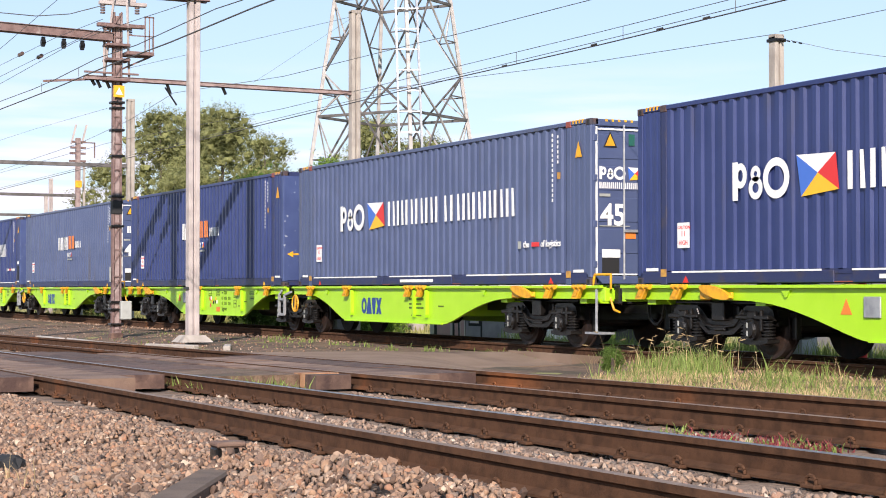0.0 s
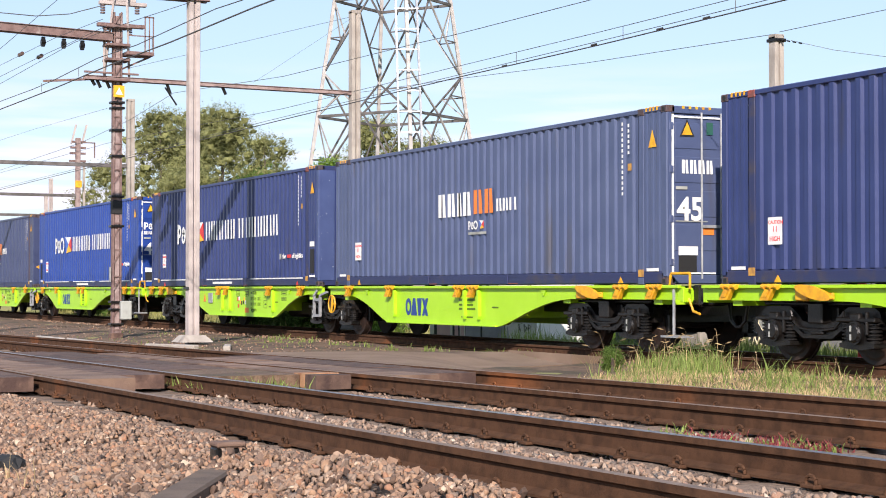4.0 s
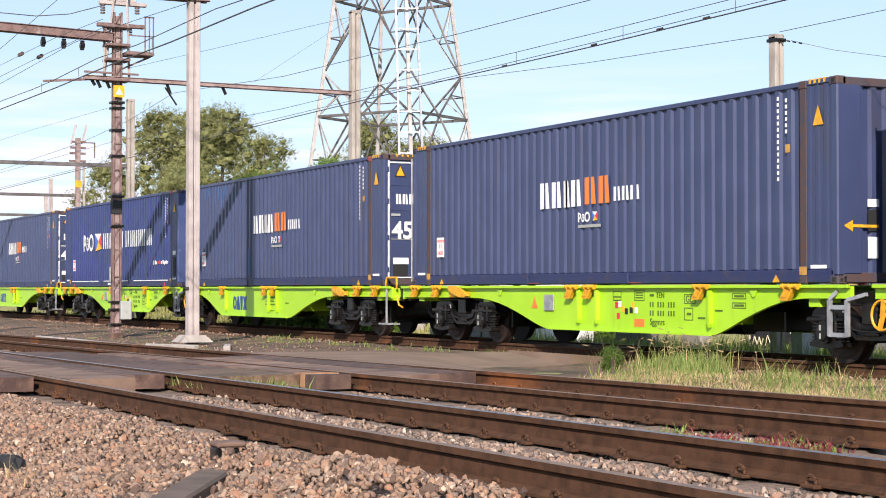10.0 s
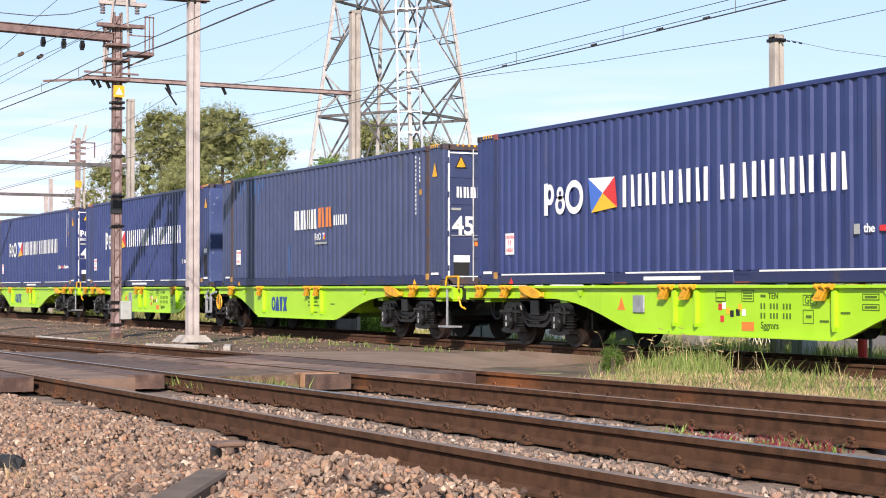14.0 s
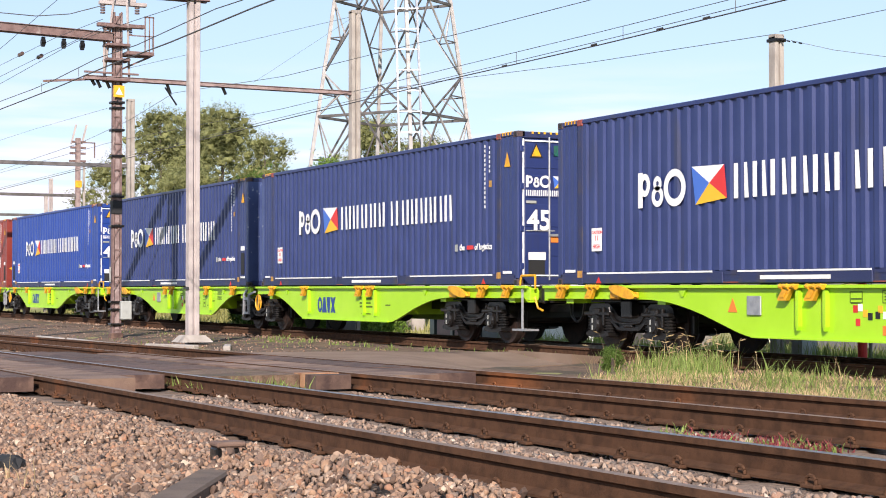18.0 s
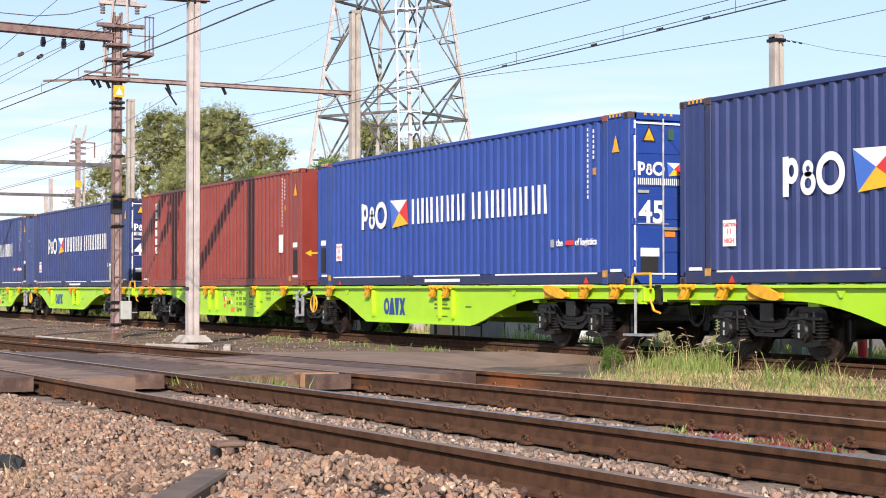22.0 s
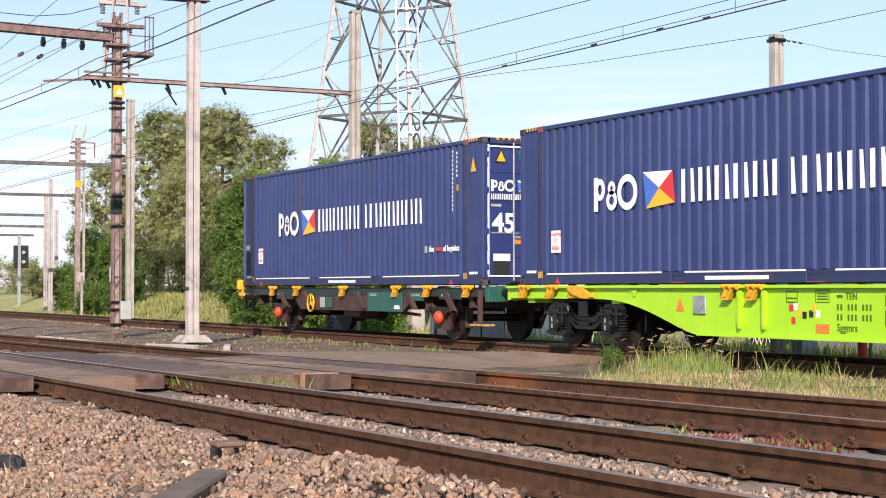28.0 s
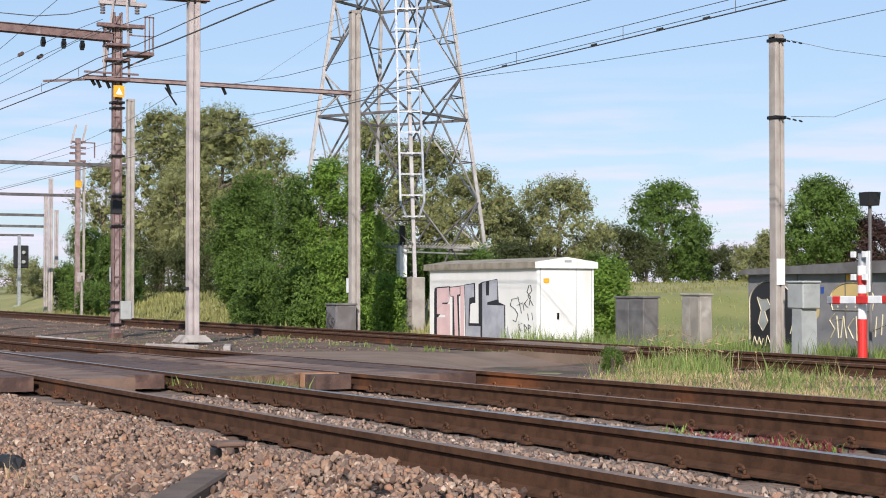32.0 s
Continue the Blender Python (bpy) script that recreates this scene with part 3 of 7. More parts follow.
def container(k, paint, brand, label, doors_right, post=None, group="containers on the train", patched=False, arrow=False, blacktag=""):
    c = thing("shipping_container", 0, 0, 0, label, "container", group)
    post = post or DARKBLUE
    h = LEN / 2
    yf = -WID / 2
    pz = 0.155
    P40 = 6.096
    # walls
    for y, nm in ((yf + 0.012, "side_wall"), (-yf - 0.012, "side_wall")):
        v, f = [], []
        dep = 0.036 if y < 0 else -0.036
        for a, b in ((-P40 + 0.09, P40 - 0.09), (-h + 0.12, -P40 - 0.09), (P40 + 0.09, h - 0.12)):
            vv, ff = corrugated(a, b, pz + 0.05, HGT - 0.07, y, dep if b - a > 3 else dep * 0.25, 0.278 if b - a > 3 else 0.22)
            f += [tuple(i + len(v) for i in q) for q in ff]
            v += vv
        raw(nm, v, f, paint, c)
    part("roof", bx(-h + 0.06, h - 0.06, yf + 0.03, -yf - 0.03, HGT - 0.05, HGT - 0.02), paint, c)
    part("underfloor", bx(-h + 0.06, h - 0.06, yf + 0.05, -yf - 0.05, 0.06, 0.15), DARKBLUE, c)
    # rails
    for sy in (-1, 1):
        y0, y1 = (yf, yf + 0.09) if sy < 0 else (-yf - 0.09, -yf)
        part("top_rail", bx(-h + 0.1, h - 0.1, y0, y1, HGT - 0.085, HGT - 0.005, bev=0.012), paint, c)
        for a, b in ((-h + 0.1, -1.9), (-1.5, 1.5), (1.9, h - 0.1)):
            part("bottom_rail_plate", bx(a, b, y0, y1, 0.02, 0.20, bev=0.01), DARKBLUE if brand != "red" else paint, c)
        bm = bmesh.new()
        box(bm, -h + 0.1, h - 0.1, y0 + 0.012 * (sy < 0), y1 - 0.012 * (sy > 0), 0.15, 0.22)
        for a, b in ((-1.9, -1.5), (1.5, 1.9)):
            box(bm, a, b, y0 + 0.020, y1 - 0.020, 0.045, 0.15)
            box(bm, a, b, y0 + 0.035, y1 - 0.035, 0.02, 0.045)
        part("bottom_rail", bm, DARKBLUE if brand != "red" else paint, c)
        for sx in (-1, 1):
            # end posts with castings, and the posts at the 40-foot lifting points
            part("corner_post", bx(sx * h - 0.16 * (sx > 0), sx * h + 0.16 * (sx < 0), y0, y1 + (0.02 if (sx > 0) == doors_right else 0.34) * (sy < 0), 0.12, HGT - 0.1, bev=0.02),
                 WORN if paint is NAVY and (sx > 0) != doors_right else paint, c)
            part("lifting_post", bx(sx * P40 - 0.075, sx * P40 + 0.075, y0 + 0.004, y1 - 0.004, 0.12, HGT - 0.1, bev=0.008), post, c)
            for z0 in (0.0, HGT - 0.118):
                bm = bmesh.new()
                box(bm, sx * h - 0.178 * (sx > 0), sx * h + 0.178 * (sx < 0), y0 - 0.004, y1 + 0.07 if sy < 0 else y1 + 0.004, z0, z0 + 0.118, 0.012)
                xm = sx * (h - 0.089)
                part("corner_casting", bm, RUST if brand != "red" else paint, c)
                ysurf = y0 - 0.005 if sy < 0 else y1 + 0.005
                bm = bx(xm - 0.04, xm + 0.04, ysurf - 0.002, ysurf + 0.002, z0 + 0.025, z0 + 0.095, bev=0.002)
                part("casting_hole", bm, BLACKRUB, c)
                bm = bx(sx * P40 - 0.09, sx * P40 + 0.09, y0 - 0.006, y1 + 0.006, z0, z0 + 0.118, bev=0.012)
                part("lifting_casting", bm, post if z0 == 0 else DULLRED if k % 3 else RUST, c)
    # hazard stripes along the top between the castings
    for sx in (-1, 1):
        for i in range(4):
            x = sx * (P40 + 0.17 + 0.105 * i)
            part("hazard_stripe", bx(x - 0.022, x + 0.022, yf - 0.003, yf + 0.06, HGT - 0.062, HGT + 0.003), YELLOW, c)
    # ends
    for sx in (-1, 1):
        door_end = (sx > 0) == doors_right
        part("end_sill", bx(sx * h - 0.12 * (sx > 0), sx * h + 0.12 * (sx < 0), yf + 0.1, -yf - 0.1, 0.02, 0.16, bev=0.01), post, c)
        part("end_header", bx(sx * h - 0.12 * (sx > 0), sx * h + 0.12 * (sx < 0), yf + 0.1, -yf - 0.1, HGT - 0.13, HGT - 0.01, bev=0.01), post, c)
        if not door_end:
            v, f = corrugated(-1.14, 1.16, 0.15, HGT - 0.12, 0.0, 0.045, 0.25)
            o = raw("end_wall", v, f, paint, c)
            o.matrix_basis = Matrix.Translation((sx * (h - 0.02), 0, 0)) @ Matrix.Rotation(math.pi / 2 * sx, 4, "Z")
            if sx > 0:
                part("end_label", bx(h - 0.006, h + 0.002, yf + 0.53, yf + 0.73, 1.08, 1.19), WHITE, c)
                part("end_panel", bx(h - 0.006, h + 0.002, yf + 0.53, yf + 0.73, 0.74, 1.04), BLACKRUB, c)
                part("end_label", bx(h - 0.006, h + 0.002, yf + 0.53, yf + 0.71, 0.36, 0.66), WHITE, c)
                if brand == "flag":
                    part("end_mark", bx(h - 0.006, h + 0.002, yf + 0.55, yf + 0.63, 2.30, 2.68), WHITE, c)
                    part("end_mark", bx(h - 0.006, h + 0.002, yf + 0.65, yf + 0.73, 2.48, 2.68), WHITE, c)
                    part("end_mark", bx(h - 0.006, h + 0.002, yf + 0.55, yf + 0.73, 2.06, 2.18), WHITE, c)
                for yy in (yf + 0.06, yf + 0.13):
                    bm = bmesh.new()
                    rod(bm, (h - 0.004, yy, 0.06), (h + 0.003, yy, 0.06), 0.025, 8)
                    part("post_hole", bm, BLACKRUB, c)
        else:
            for d in (-1, 1):
                y0, y1 = (yf + 0.11, -0.01) if d < 0 else (0.01, -yf - 0.11)
                bm = bmesh.new()
                box(bm, sx * (h - 0.05) - 0.02, sx * (h - 0.05) + 0.02, y0, y1, 0.17, HGT - 0.14, 0.006)
                for zz in (0.55, 1.1, 1.65, 2.2):
                    box(bm, sx * (h - 0.03) - 0.012, sx * (h - 0.03) + 0.012, y0 + 0.06, y1 - 0.06, zz, zz + 0.42, 0.008)
                door = part("door_leaf", bm, paint, c)
                part("gasket", bx(sx * (h - 0.022) - 0.006, sx * (h - 0.022) + 0.006, y0, y0 + 0.035, 0.17, HGT - 0.14), BLACKRUB if d > 0 else WHITE, door)
                for f in (0.50, 0.84):
                    y = y0 + (y1 - y0) * f
                    bm = bmesh.new()
                    rod(bm, (sx * (h + 0.005), y, 0.1), (sx * (h + 0.005), y, HGT - 0.1), 0.018, 8)
                    lr = part("lock_rod", bm, STEEL, door)
                    bm = bmesh.new()
                    box(bm, sx * (h + 0.02) - 0.012, sx * (h + 0.02) + 0.012, y - 0.02, y + 0.42, 0.92, 0.97, 0.004)
                    part("handle", bm, STEEL, lr)
                for zz in (0.3, 1.0, 1.8, 2.5):
                    yh = y0 - 0.02 if d < 0 else y1 + 0.02
                    part("hinge", bx(sx * (h - 0.01) - 0.02, sx * (h - 0.01) + 0.02, yh - 0.04, yh + 0.04, zz, zz + 0.12, bev=0.01), paint, door)
            for i in range(5):
                yy = yf + 0.32 + 0.13 * i
                part("hazard_stripe", bx(sx * h - 0.04, sx * h + 0.004, yy - 0.022, yy + 0.022, HGT - 0.05, HGT - 0.006), YELLOW, c)
            if sx > 0:
                x = h - 0.012
                m = Matrix.Translation((x + 0.002, 0, 0)) @ Matrix.Rotation(math.pi / 2, 4, "Z")
                hold = part("door_marking", bx(-1.07, -0.45, 0, 0.004, 1.02, 1.035), CABLIGHT, c)
                hold.matrix_basis = m
                for z0, z1 in ((0.20, 0.68), (0.76, 1.20), (1.28, 1.74), (1.82, 2.30), (2.38, 2.68)):
                    part("door_seal", bx(-1.15, -1.12, -0.006, 0, z0, z1), WHITE, hold)
                part("door_seal", bx(-1.10, 0.2, -0.006, 0, 2.70, 2.73), WHITE, hold)
                part("door_seal", bx(-1.10, -0.3, -0.006, 0, 0.175, 0.20), WHITE, hold)
                bm = bmesh.new()
                tri(bm, (-0.99, 2.40), (-0.71, 2.40), (-0.85, 2.68), 0.0)
                edge = part("triangle_border", bm, BLACKRUB, hold)
                bm = bmesh.new()
                tri(bm, (-0.95, 2.425), (-0.75, 2.425), (-0.85, 2.63), -0.005)
                part("warning_triangle", bm, YELLOW, edge)
                part("approval_plate", bx(-0.47, -0.35, -0.008, 0, 2.44, 2.64), TEAL, hold)
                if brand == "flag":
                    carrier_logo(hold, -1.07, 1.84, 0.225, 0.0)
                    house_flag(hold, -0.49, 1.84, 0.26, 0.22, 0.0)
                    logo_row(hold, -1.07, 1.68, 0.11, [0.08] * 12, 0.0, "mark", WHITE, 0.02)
                else:
                    logo_row(hold, -0.95, 1.80, 0.22, [0.16] * 4, 0.0, "mark", WHITE, 0.05)
                part("mark", bx(-1.07, -0.85, -0.004, 0, 1.54, 1.59), CABLIGHT, hold)
                words("45", 0.52, -1.05, -0.004, 1.05, WHITE, hold, "length_number", 0.012)
                part("door_label", bx(-0.54, -0.33, -0.004, 0, 0.81, 0.95), ORANGE, hold)
                part("door_label", bx(-1.02, -0.65, -0.004, 0, 0.48, 0.62), WHITE, hold)
                part("door_label", bx(-1.02, -0.67, -0.004, 0, 0.20, 0.47), BLACKRUB, hold)
    # decals on the near side
    ys = yf + 0.006
    L0 = -h
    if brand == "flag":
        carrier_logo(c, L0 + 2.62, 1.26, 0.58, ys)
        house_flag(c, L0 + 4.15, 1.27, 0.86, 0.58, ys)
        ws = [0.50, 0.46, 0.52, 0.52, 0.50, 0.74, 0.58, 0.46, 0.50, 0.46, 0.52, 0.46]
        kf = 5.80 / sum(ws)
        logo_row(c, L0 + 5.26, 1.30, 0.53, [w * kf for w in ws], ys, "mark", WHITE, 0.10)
        part("outline_mark", bx(L0 + 11.10, L0 + 11.22, ys - 0.004, ys, 0.68, 0.82), CABLIGHT, c)
        words("the", 0.17, L0 + 11.3, ys, 0.70, WHITE, c, "slogan", 0.003)
        part("slogan", bx(L0 + 11.62, L0 + 11.9, ys - 0.004, ys, 0.71, 0.79), FLAGRED, c)
        words("of logistics", 0.17, L0 + 11.95, ys, 0.70, WHITE, c, "slogan", 0.003)
        part("web_address", bx(L0 + 5.9, L0 + 7.5, yf - 0.006, yf - 0.002, 0.075, 0.135), WHITE, c)
        # sunlit edge of the bottom rail, laid on as thin white strips
        bm = bmesh.new()
        for a, b in ((1.0, 4.7), (5.35, 8.35), (9.0, 12.7)):
            box(bm, L0 + a, L0 + b, yf - 0.006, yf - 0.001, 0.188, 0.215)
        part("white_stripe", bm, WHITE, c)
    elif brand == "orange":
        logo_row(c, L0 + 5.42, 1.38, 0.47, [0.42, 0.42, 0.26, 0.42], ys, "mark", WHITE, 0.13)
        logo_row(c, L0 + 6.98, 1.40, 0.47, [0.46, 0.44], ys, "mark", ORANGE, 0.14)
        logo_row(c, L0 + 7.92, 1.42, 0.24, [0.26, 0.26, 0.34], ys, "mark", WHITE, 0.07)
        carrier_logo(c, L0 + 6.75, 1.10, 0.17, ys)
        house_flag(c, L0 + 7.22, 1.11, 0.17, 0.16, ys)
        part("small_mark", bx(L0 + 6.75, L0 + 7.5, ys - 0.004, ys, 1.0, 1.05), CABLIGHT, c)
    else:
        for i in range(6):
            part("mark", bx(L0 + 1.47, L0 + 1.67, ys - 0.004, ys, 2.37 - 0.27 * i, 2.57 - 0.27 * i), WHITE, c)
        part("sticker", bx(h - 1.55, h - 1.25, ys - 0.004, ys, 0.85, 1.30), WHITE, c)
    if brand != "red":
        st = part("caution_sticker", bx(L0 + 1.15, L0 + 1.48, ys - 0.004, ys, 0.58, 0.98), WHITE, c)
        words("CAUTION", 0.075, L0 + 1.16, ys - 0.004, 0.88, FLAGRED, st, "sticker_text", 0.001)
        for dx in (0.0, 0.07):
            words("1", 0.12, L0 + 1.25 + dx, ys - 0.004, 0.765, FLAGRED, st, "sticker_text", 0.001)
        words("HIGH", 0.10, L0 + 1.19, ys - 0.004, 0.63, FLAGRED, st, "sticker_text", 0.001)
    # identification marks near the right-hand end, too small to read
    for j, (xx, z0, n) in enumerate(((h - 1.35, 1.50, 14), (h - 1.16, 2.18, 6))):
        for i in range(n):
            part("id_mark", bx(xx, xx + 0.042, ys - 0.004, ys, z0 + 0.09 * i, z0 + 0.09 * i + 0.055), WHITE, c)
    part("orange_label", bx(h - 1.16, h - 1.05, ys - 0.004, ys, 1.90, 2.02), AMBER, c)
    bm = bmesh.new()
    tri(bm, (h - 0.53, 2.24), (h - 0.30, 2.24), (h - 0.42, 2.52), ys - 0.004)
    part("warning_triangle", bm, YELLOW, c)
    for xx in (P40 - 0.62, -P40 + 0.62):
        bm = bmesh.new()
        tri(bm, (xx - 0.085, 0.03), (xx + 0.085, 0.03), (xx, 0.14), yf - 0.001)
        part("lifting_marker", bm, YELLOW if brand == "orange" else REDP, c)
    for xx in (-1.7, 1.7):
        part("recess_plate", bx(xx - 0.2, xx + 0.2, yf + 0.014, yf + 0.034, 0.028, 0.044), DULLRED, c)
    part("lifting_label", bx(P40 - 0.08, P40 + 0.08, yf - 0.004, yf + 0.0, 0.13, 0.25), AMBER, c)
    part("lifting_label", bx(-P40 - 0.08, -P40 + 0.08, yf - 0.004, yf + 0.0, 0.13, 0.25), AMBER, c)
    part("size_label", bx(h - 0.60, h - 0.25, ys - 0.004, ys, 0.22, 0.27), WHITE, c)
    part("size_label", bx(L0 + 0.25, L0 + 0.60, ys - 0.004, ys, 0.22, 0.27), WHITE, c)
    if blacktag:
        for xx in [v for s, v in (("r", h - 0.55), ("l", L0 + 0.24)) if s in blacktag]:
            part("data_panel", bx(xx, xx + 0.24, ys - 0.006, ys, 0.32, 0.90), BLACKRUB, c)
            part("data_label", bx(xx - 0.02, xx + 0.26, ys - 0.006, ys, 0.96, 1.08), WHITE, c)
    if arrow:
        bm = bmesh.new()
        box(bm, yf + 0.24, yf + 0.72, -0.008, -0.003, 0.79, 0.83)
        tri(bm, (yf + 0.26, 0.73), (yf + 0.26, 0.89), (yf + 0.10, 0.81), -0.003)
        o = part("arrow_mark", bm, YELLOW, c)
        o.matrix_basis = Matrix.Translation((h, 0, 0)) @ Matrix.Rotation(math.pi / 2, 4, "Z")
    if patched:
        for a, b, z0, z1 in ((1.42, 1.52, 2.45, 2.75), (1.70, 1.80, 2.55, 2.78), (2.25, 2.36, 2.3, 2.78), (2.53, 2.63, 2.42, 2.78), (2.81, 2.91, 2.2, 2.7), (3.09, 3.19, 2.5, 2.78), (5.03, 5.13, 0.3, 1.0)):
            part("paint_patch", bx(L0 + a, L0 + b, ys - 0.003, ys, z0, z1), PATCH, c)
    return c


PATCH = mat("light_blue_touch_up", (0.035, 0.09, 0.24), 0.5, 0.0, (0.04, 0.12, 0.28), 6.0)


# ---- wagons ----
def hoop(bm, cx, cy, cz, R, r, n=20, k=6):
    """A closed wheel rim in the x, z plane, one piece."""
    rings = []
    for i in range(n):
        a = 2 * math.pi * i / n
        rings.append([bm.verts.new((cx + (R + r * math.cos(q)) * math.cos(a), cy + r * math.sin(q), cz + (R + r * math.cos(q)) * math.sin(a)))
                      for q in (2 * math.pi * j / k for j in range(k))])
    fs = []
    for i in range(n):
        for j in range(k):
            fs.append(bm.faces.new((rings[i][j], rings[(i + 1) % n][j], rings[(i + 1) % n][(j + 1) % k], rings[i][(j + 1) % k])))
    bmesh.ops.recalc_face_normals(bm, faces=fs)


def bogie_meshes():
    """A Y-type freight bogie, axles 1.8 m apart, built once."""
    d = {}
    bm = bmesh.new()
    for sy in (-1, 1):
        y0, y1 = sy * 1.00 - 0.08, sy * 1.00 + 0.08
        prism(bm, [(-1.34, 0.58), (-1.28, 0.74), (-1.16, 0.80), (-0.64, 0.80), (-0.50, 0.72), (-0.36, 0.60), (-0.18, 0.56), (0.18, 0.56), (0.36, 0.60), (0.50, 0.72), (0.64, 0.80),
                   (1.16, 0.80), (1.28, 0.74), (1.34, 0.58), (0.60, 0.58), (0.48, 0.50), (0.34, 0.40), (0.16, 0.36), (-0.16, 0.36), (-0.34, 0.40), (-0.48, 0.50), (-0.60, 0.58)], y0, y1)
        # flanges along the dipping edge of the side frame
        for a, b in (((-0.62, 0.58), (-0.46, 0.49)), ((-0.46, 0.49), (-0.32, 0.40)), ((-0.32, 0.40), (0.32, 0.40)), ((0.32, 0.40), (0.46, 0.49)), ((0.46, 0.49), (0.62, 0.58))):
            beam(bm, (a[0], sy * 1.09, a[1] - 0.02), (b[0], sy * 1.09, b[1] - 0.02), 0.04, 0.06)
        box(bm, -0.16, 0.16, sy * 1.00 - 0.16, sy * 1.00 + 0.16, 0.56, 0.86, 0.02)
        for ax in (-0.9, 0.9):
            box(bm, ax - 0.40, ax + 0.40, sy * 1.06 - 0.13, sy * 1.06 + 0.13, 0.595, 0.66, 0.015)
    box(bm, -0.30, 0.30, -0.98, 0.98, 0.42, 0.80, 0.02)
    box(bm, -1.32, -1.22, -1.0, 1.0, 0.50, 0.74)
    box(bm, 1.22, 1.32, -1.0, 1.0, 0.50, 0.74)
    for sx in (-1, 1):
        # brake beams and blocks hung beside the treads
        box(bm, sx * 0.38 - 0.04, sx * 0.38 + 0.04, -0.8, 0.8, 0.30, 0.42, 0.01)
        for sy in (-1, 1):
            box(bm, sx * 0.40 - 0.05, sx * 0.40 + 0.05, sy * 0.75 - 0.06, sy * 0.75 + 0.06, 0.28, 0.66, 0.02)
            box(bm, sx * 1.42 - 0.05, sx * 1.42 + 0.05, sy * 0.75 - 0.06, sy * 0.75 + 0.06, 0.30, 0.64, 0.02)
            box(bm, sx * 1.28 - 0.02, sx * 1.44 + 0.02, sy * 0.75 - 0.04, sy * 0.75 + 0.04, 0.62, 0.70) if sx > 0 else box(bm, -1.46, -1.26, sy * 0.75 - 0.04, sy * 0.75 + 0.04, 0.62, 0.70)
    d["frame"] = bm
    bm = bmesh.new()
    prism(bm, [(-0.12, 0.60), (-0.19, 0.54), (-0.19, 0.34), (-0.36, 0.30), (-0.36, 0.25), (-0.15, 0.22), (0.15, 0.22), (0.36, 0.25), (0.36, 0.30), (0.19, 0.34), (0.19, 0.54), (0.12, 0.60)], -0.12, 0.10)
    rod(bm, (0, -0.12, 0.45), (0, -0.17, 0.45), 0.165, 16)
    rod(bm, (0, -0.17, 0.45), (0, -0.20, 0.45), 0.14, 16, 0.11)
    for a in range(4):
        an = a * 1.5708 + 0.785
        rod(bm, (0.135 * math.cos(an), -0.17, 0.45 + 0.135 * math.sin(an)), (0.135 * math.cos(an), -0.19, 0.45 + 0.135 * math.sin(an)), 0.02, 6)
    # friction link from the spring cap to the box
    box(bm, 0.20, 0.25, -0.15, -0.10, 0.42, 0.74, 0.01)
    box(bm, -0.10, 0.10, -0.16, -0.08, 0.60, 0.72, 0.02)
    d["box"] = bm
    bm = bmesh.new()
    box(bm, -0.047, -0.013, -0.206, -0.20, 0.35, 0.43)
    d["mark"] = bm
    bm = bmesh.new()
    rings = []
    for i in range(6):
        z = 0.300 + 0.050 * i
        rings += [(0.075, z), (0.108, z + 0.012), (0.108, z + 0.030), (0.075, z + 0.040)]
    rings = [[bm.verts.new((r * math.cos(k * 0.6283), r * math.sin(k * 0.6283), z)) for k in range(10)] for r, z in rings]
    for ra, rb in zip(rings, rings[1:]):
        for k in range(10):
            bm.faces.new((ra[k], ra[(k + 1) % 10], rb[(k + 1) % 10], rb[k]))
    d["spring"] = bm
    bm = bmesh.new()
    rod(bm, (0, -0.98, 0), (0, 0.98, 0), 0.075, 10)
    for sy in (-1, 1):
        rod(bm, (0, sy * 0.685, 0), (0, sy * 0.82, 0), 0.46, 32)
        rod(bm, (0, sy * 0.665, 0), (0, sy * 0.695, 0), 0.49, 32)
        rod(bm, (0, sy * 0.82, 0), (0, sy * 0.835, 0), 0.40, 28, 0.36)
        rod(bm, (0, sy * 0.83, 0), (0, sy * 0.87, 0), 0.14, 14)
        for a in range(4):
            an = a * math.pi / 2
            rod(bm, (0.25 * math.cos(an), sy * 0.83, 0.25 * math.sin(an)), (0.25 * math.cos(an), sy * 0.845, 0.25 * math.sin(an)), 0.04, 8)
    d["wheelset"] = bm
    bm = bmesh.new()
    pts = [(-0.58, 0.74), (-0.52, 0.60), (-0.40, 0.50), (-0.15, 0.47), (0.15, 0.47), (0.40, 0.50), (0.54, 0.62), (0.60, 0.74)]
    for a, b in zip(pts, pts[1:]):
        rod(bm, (a[0], -1.12, a[1]), (b[0], -1.12, b[1]), 0.022, 6)
    box(bm, -0.14, 0.14, -1.13, -1.07, 0.40, 0.50, 0.02)
    rod(bm, (-1.3, -1.02, 0.84), (1.3, -1.02, 0.84), 0.02, 6)
    d["brake_rigging"] = bm
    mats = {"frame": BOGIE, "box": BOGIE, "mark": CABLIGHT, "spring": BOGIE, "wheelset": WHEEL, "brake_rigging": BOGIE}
    out = {}
    for k, b in d.items():
        me = bpy.data.meshes.new(k)
        b.normal_update()
        b.to_mesh(me)
        b.free()
        me.materials.append(mats[k])
        out[k] = me
    return out


BOGIE_MESH = bogie_meshes()


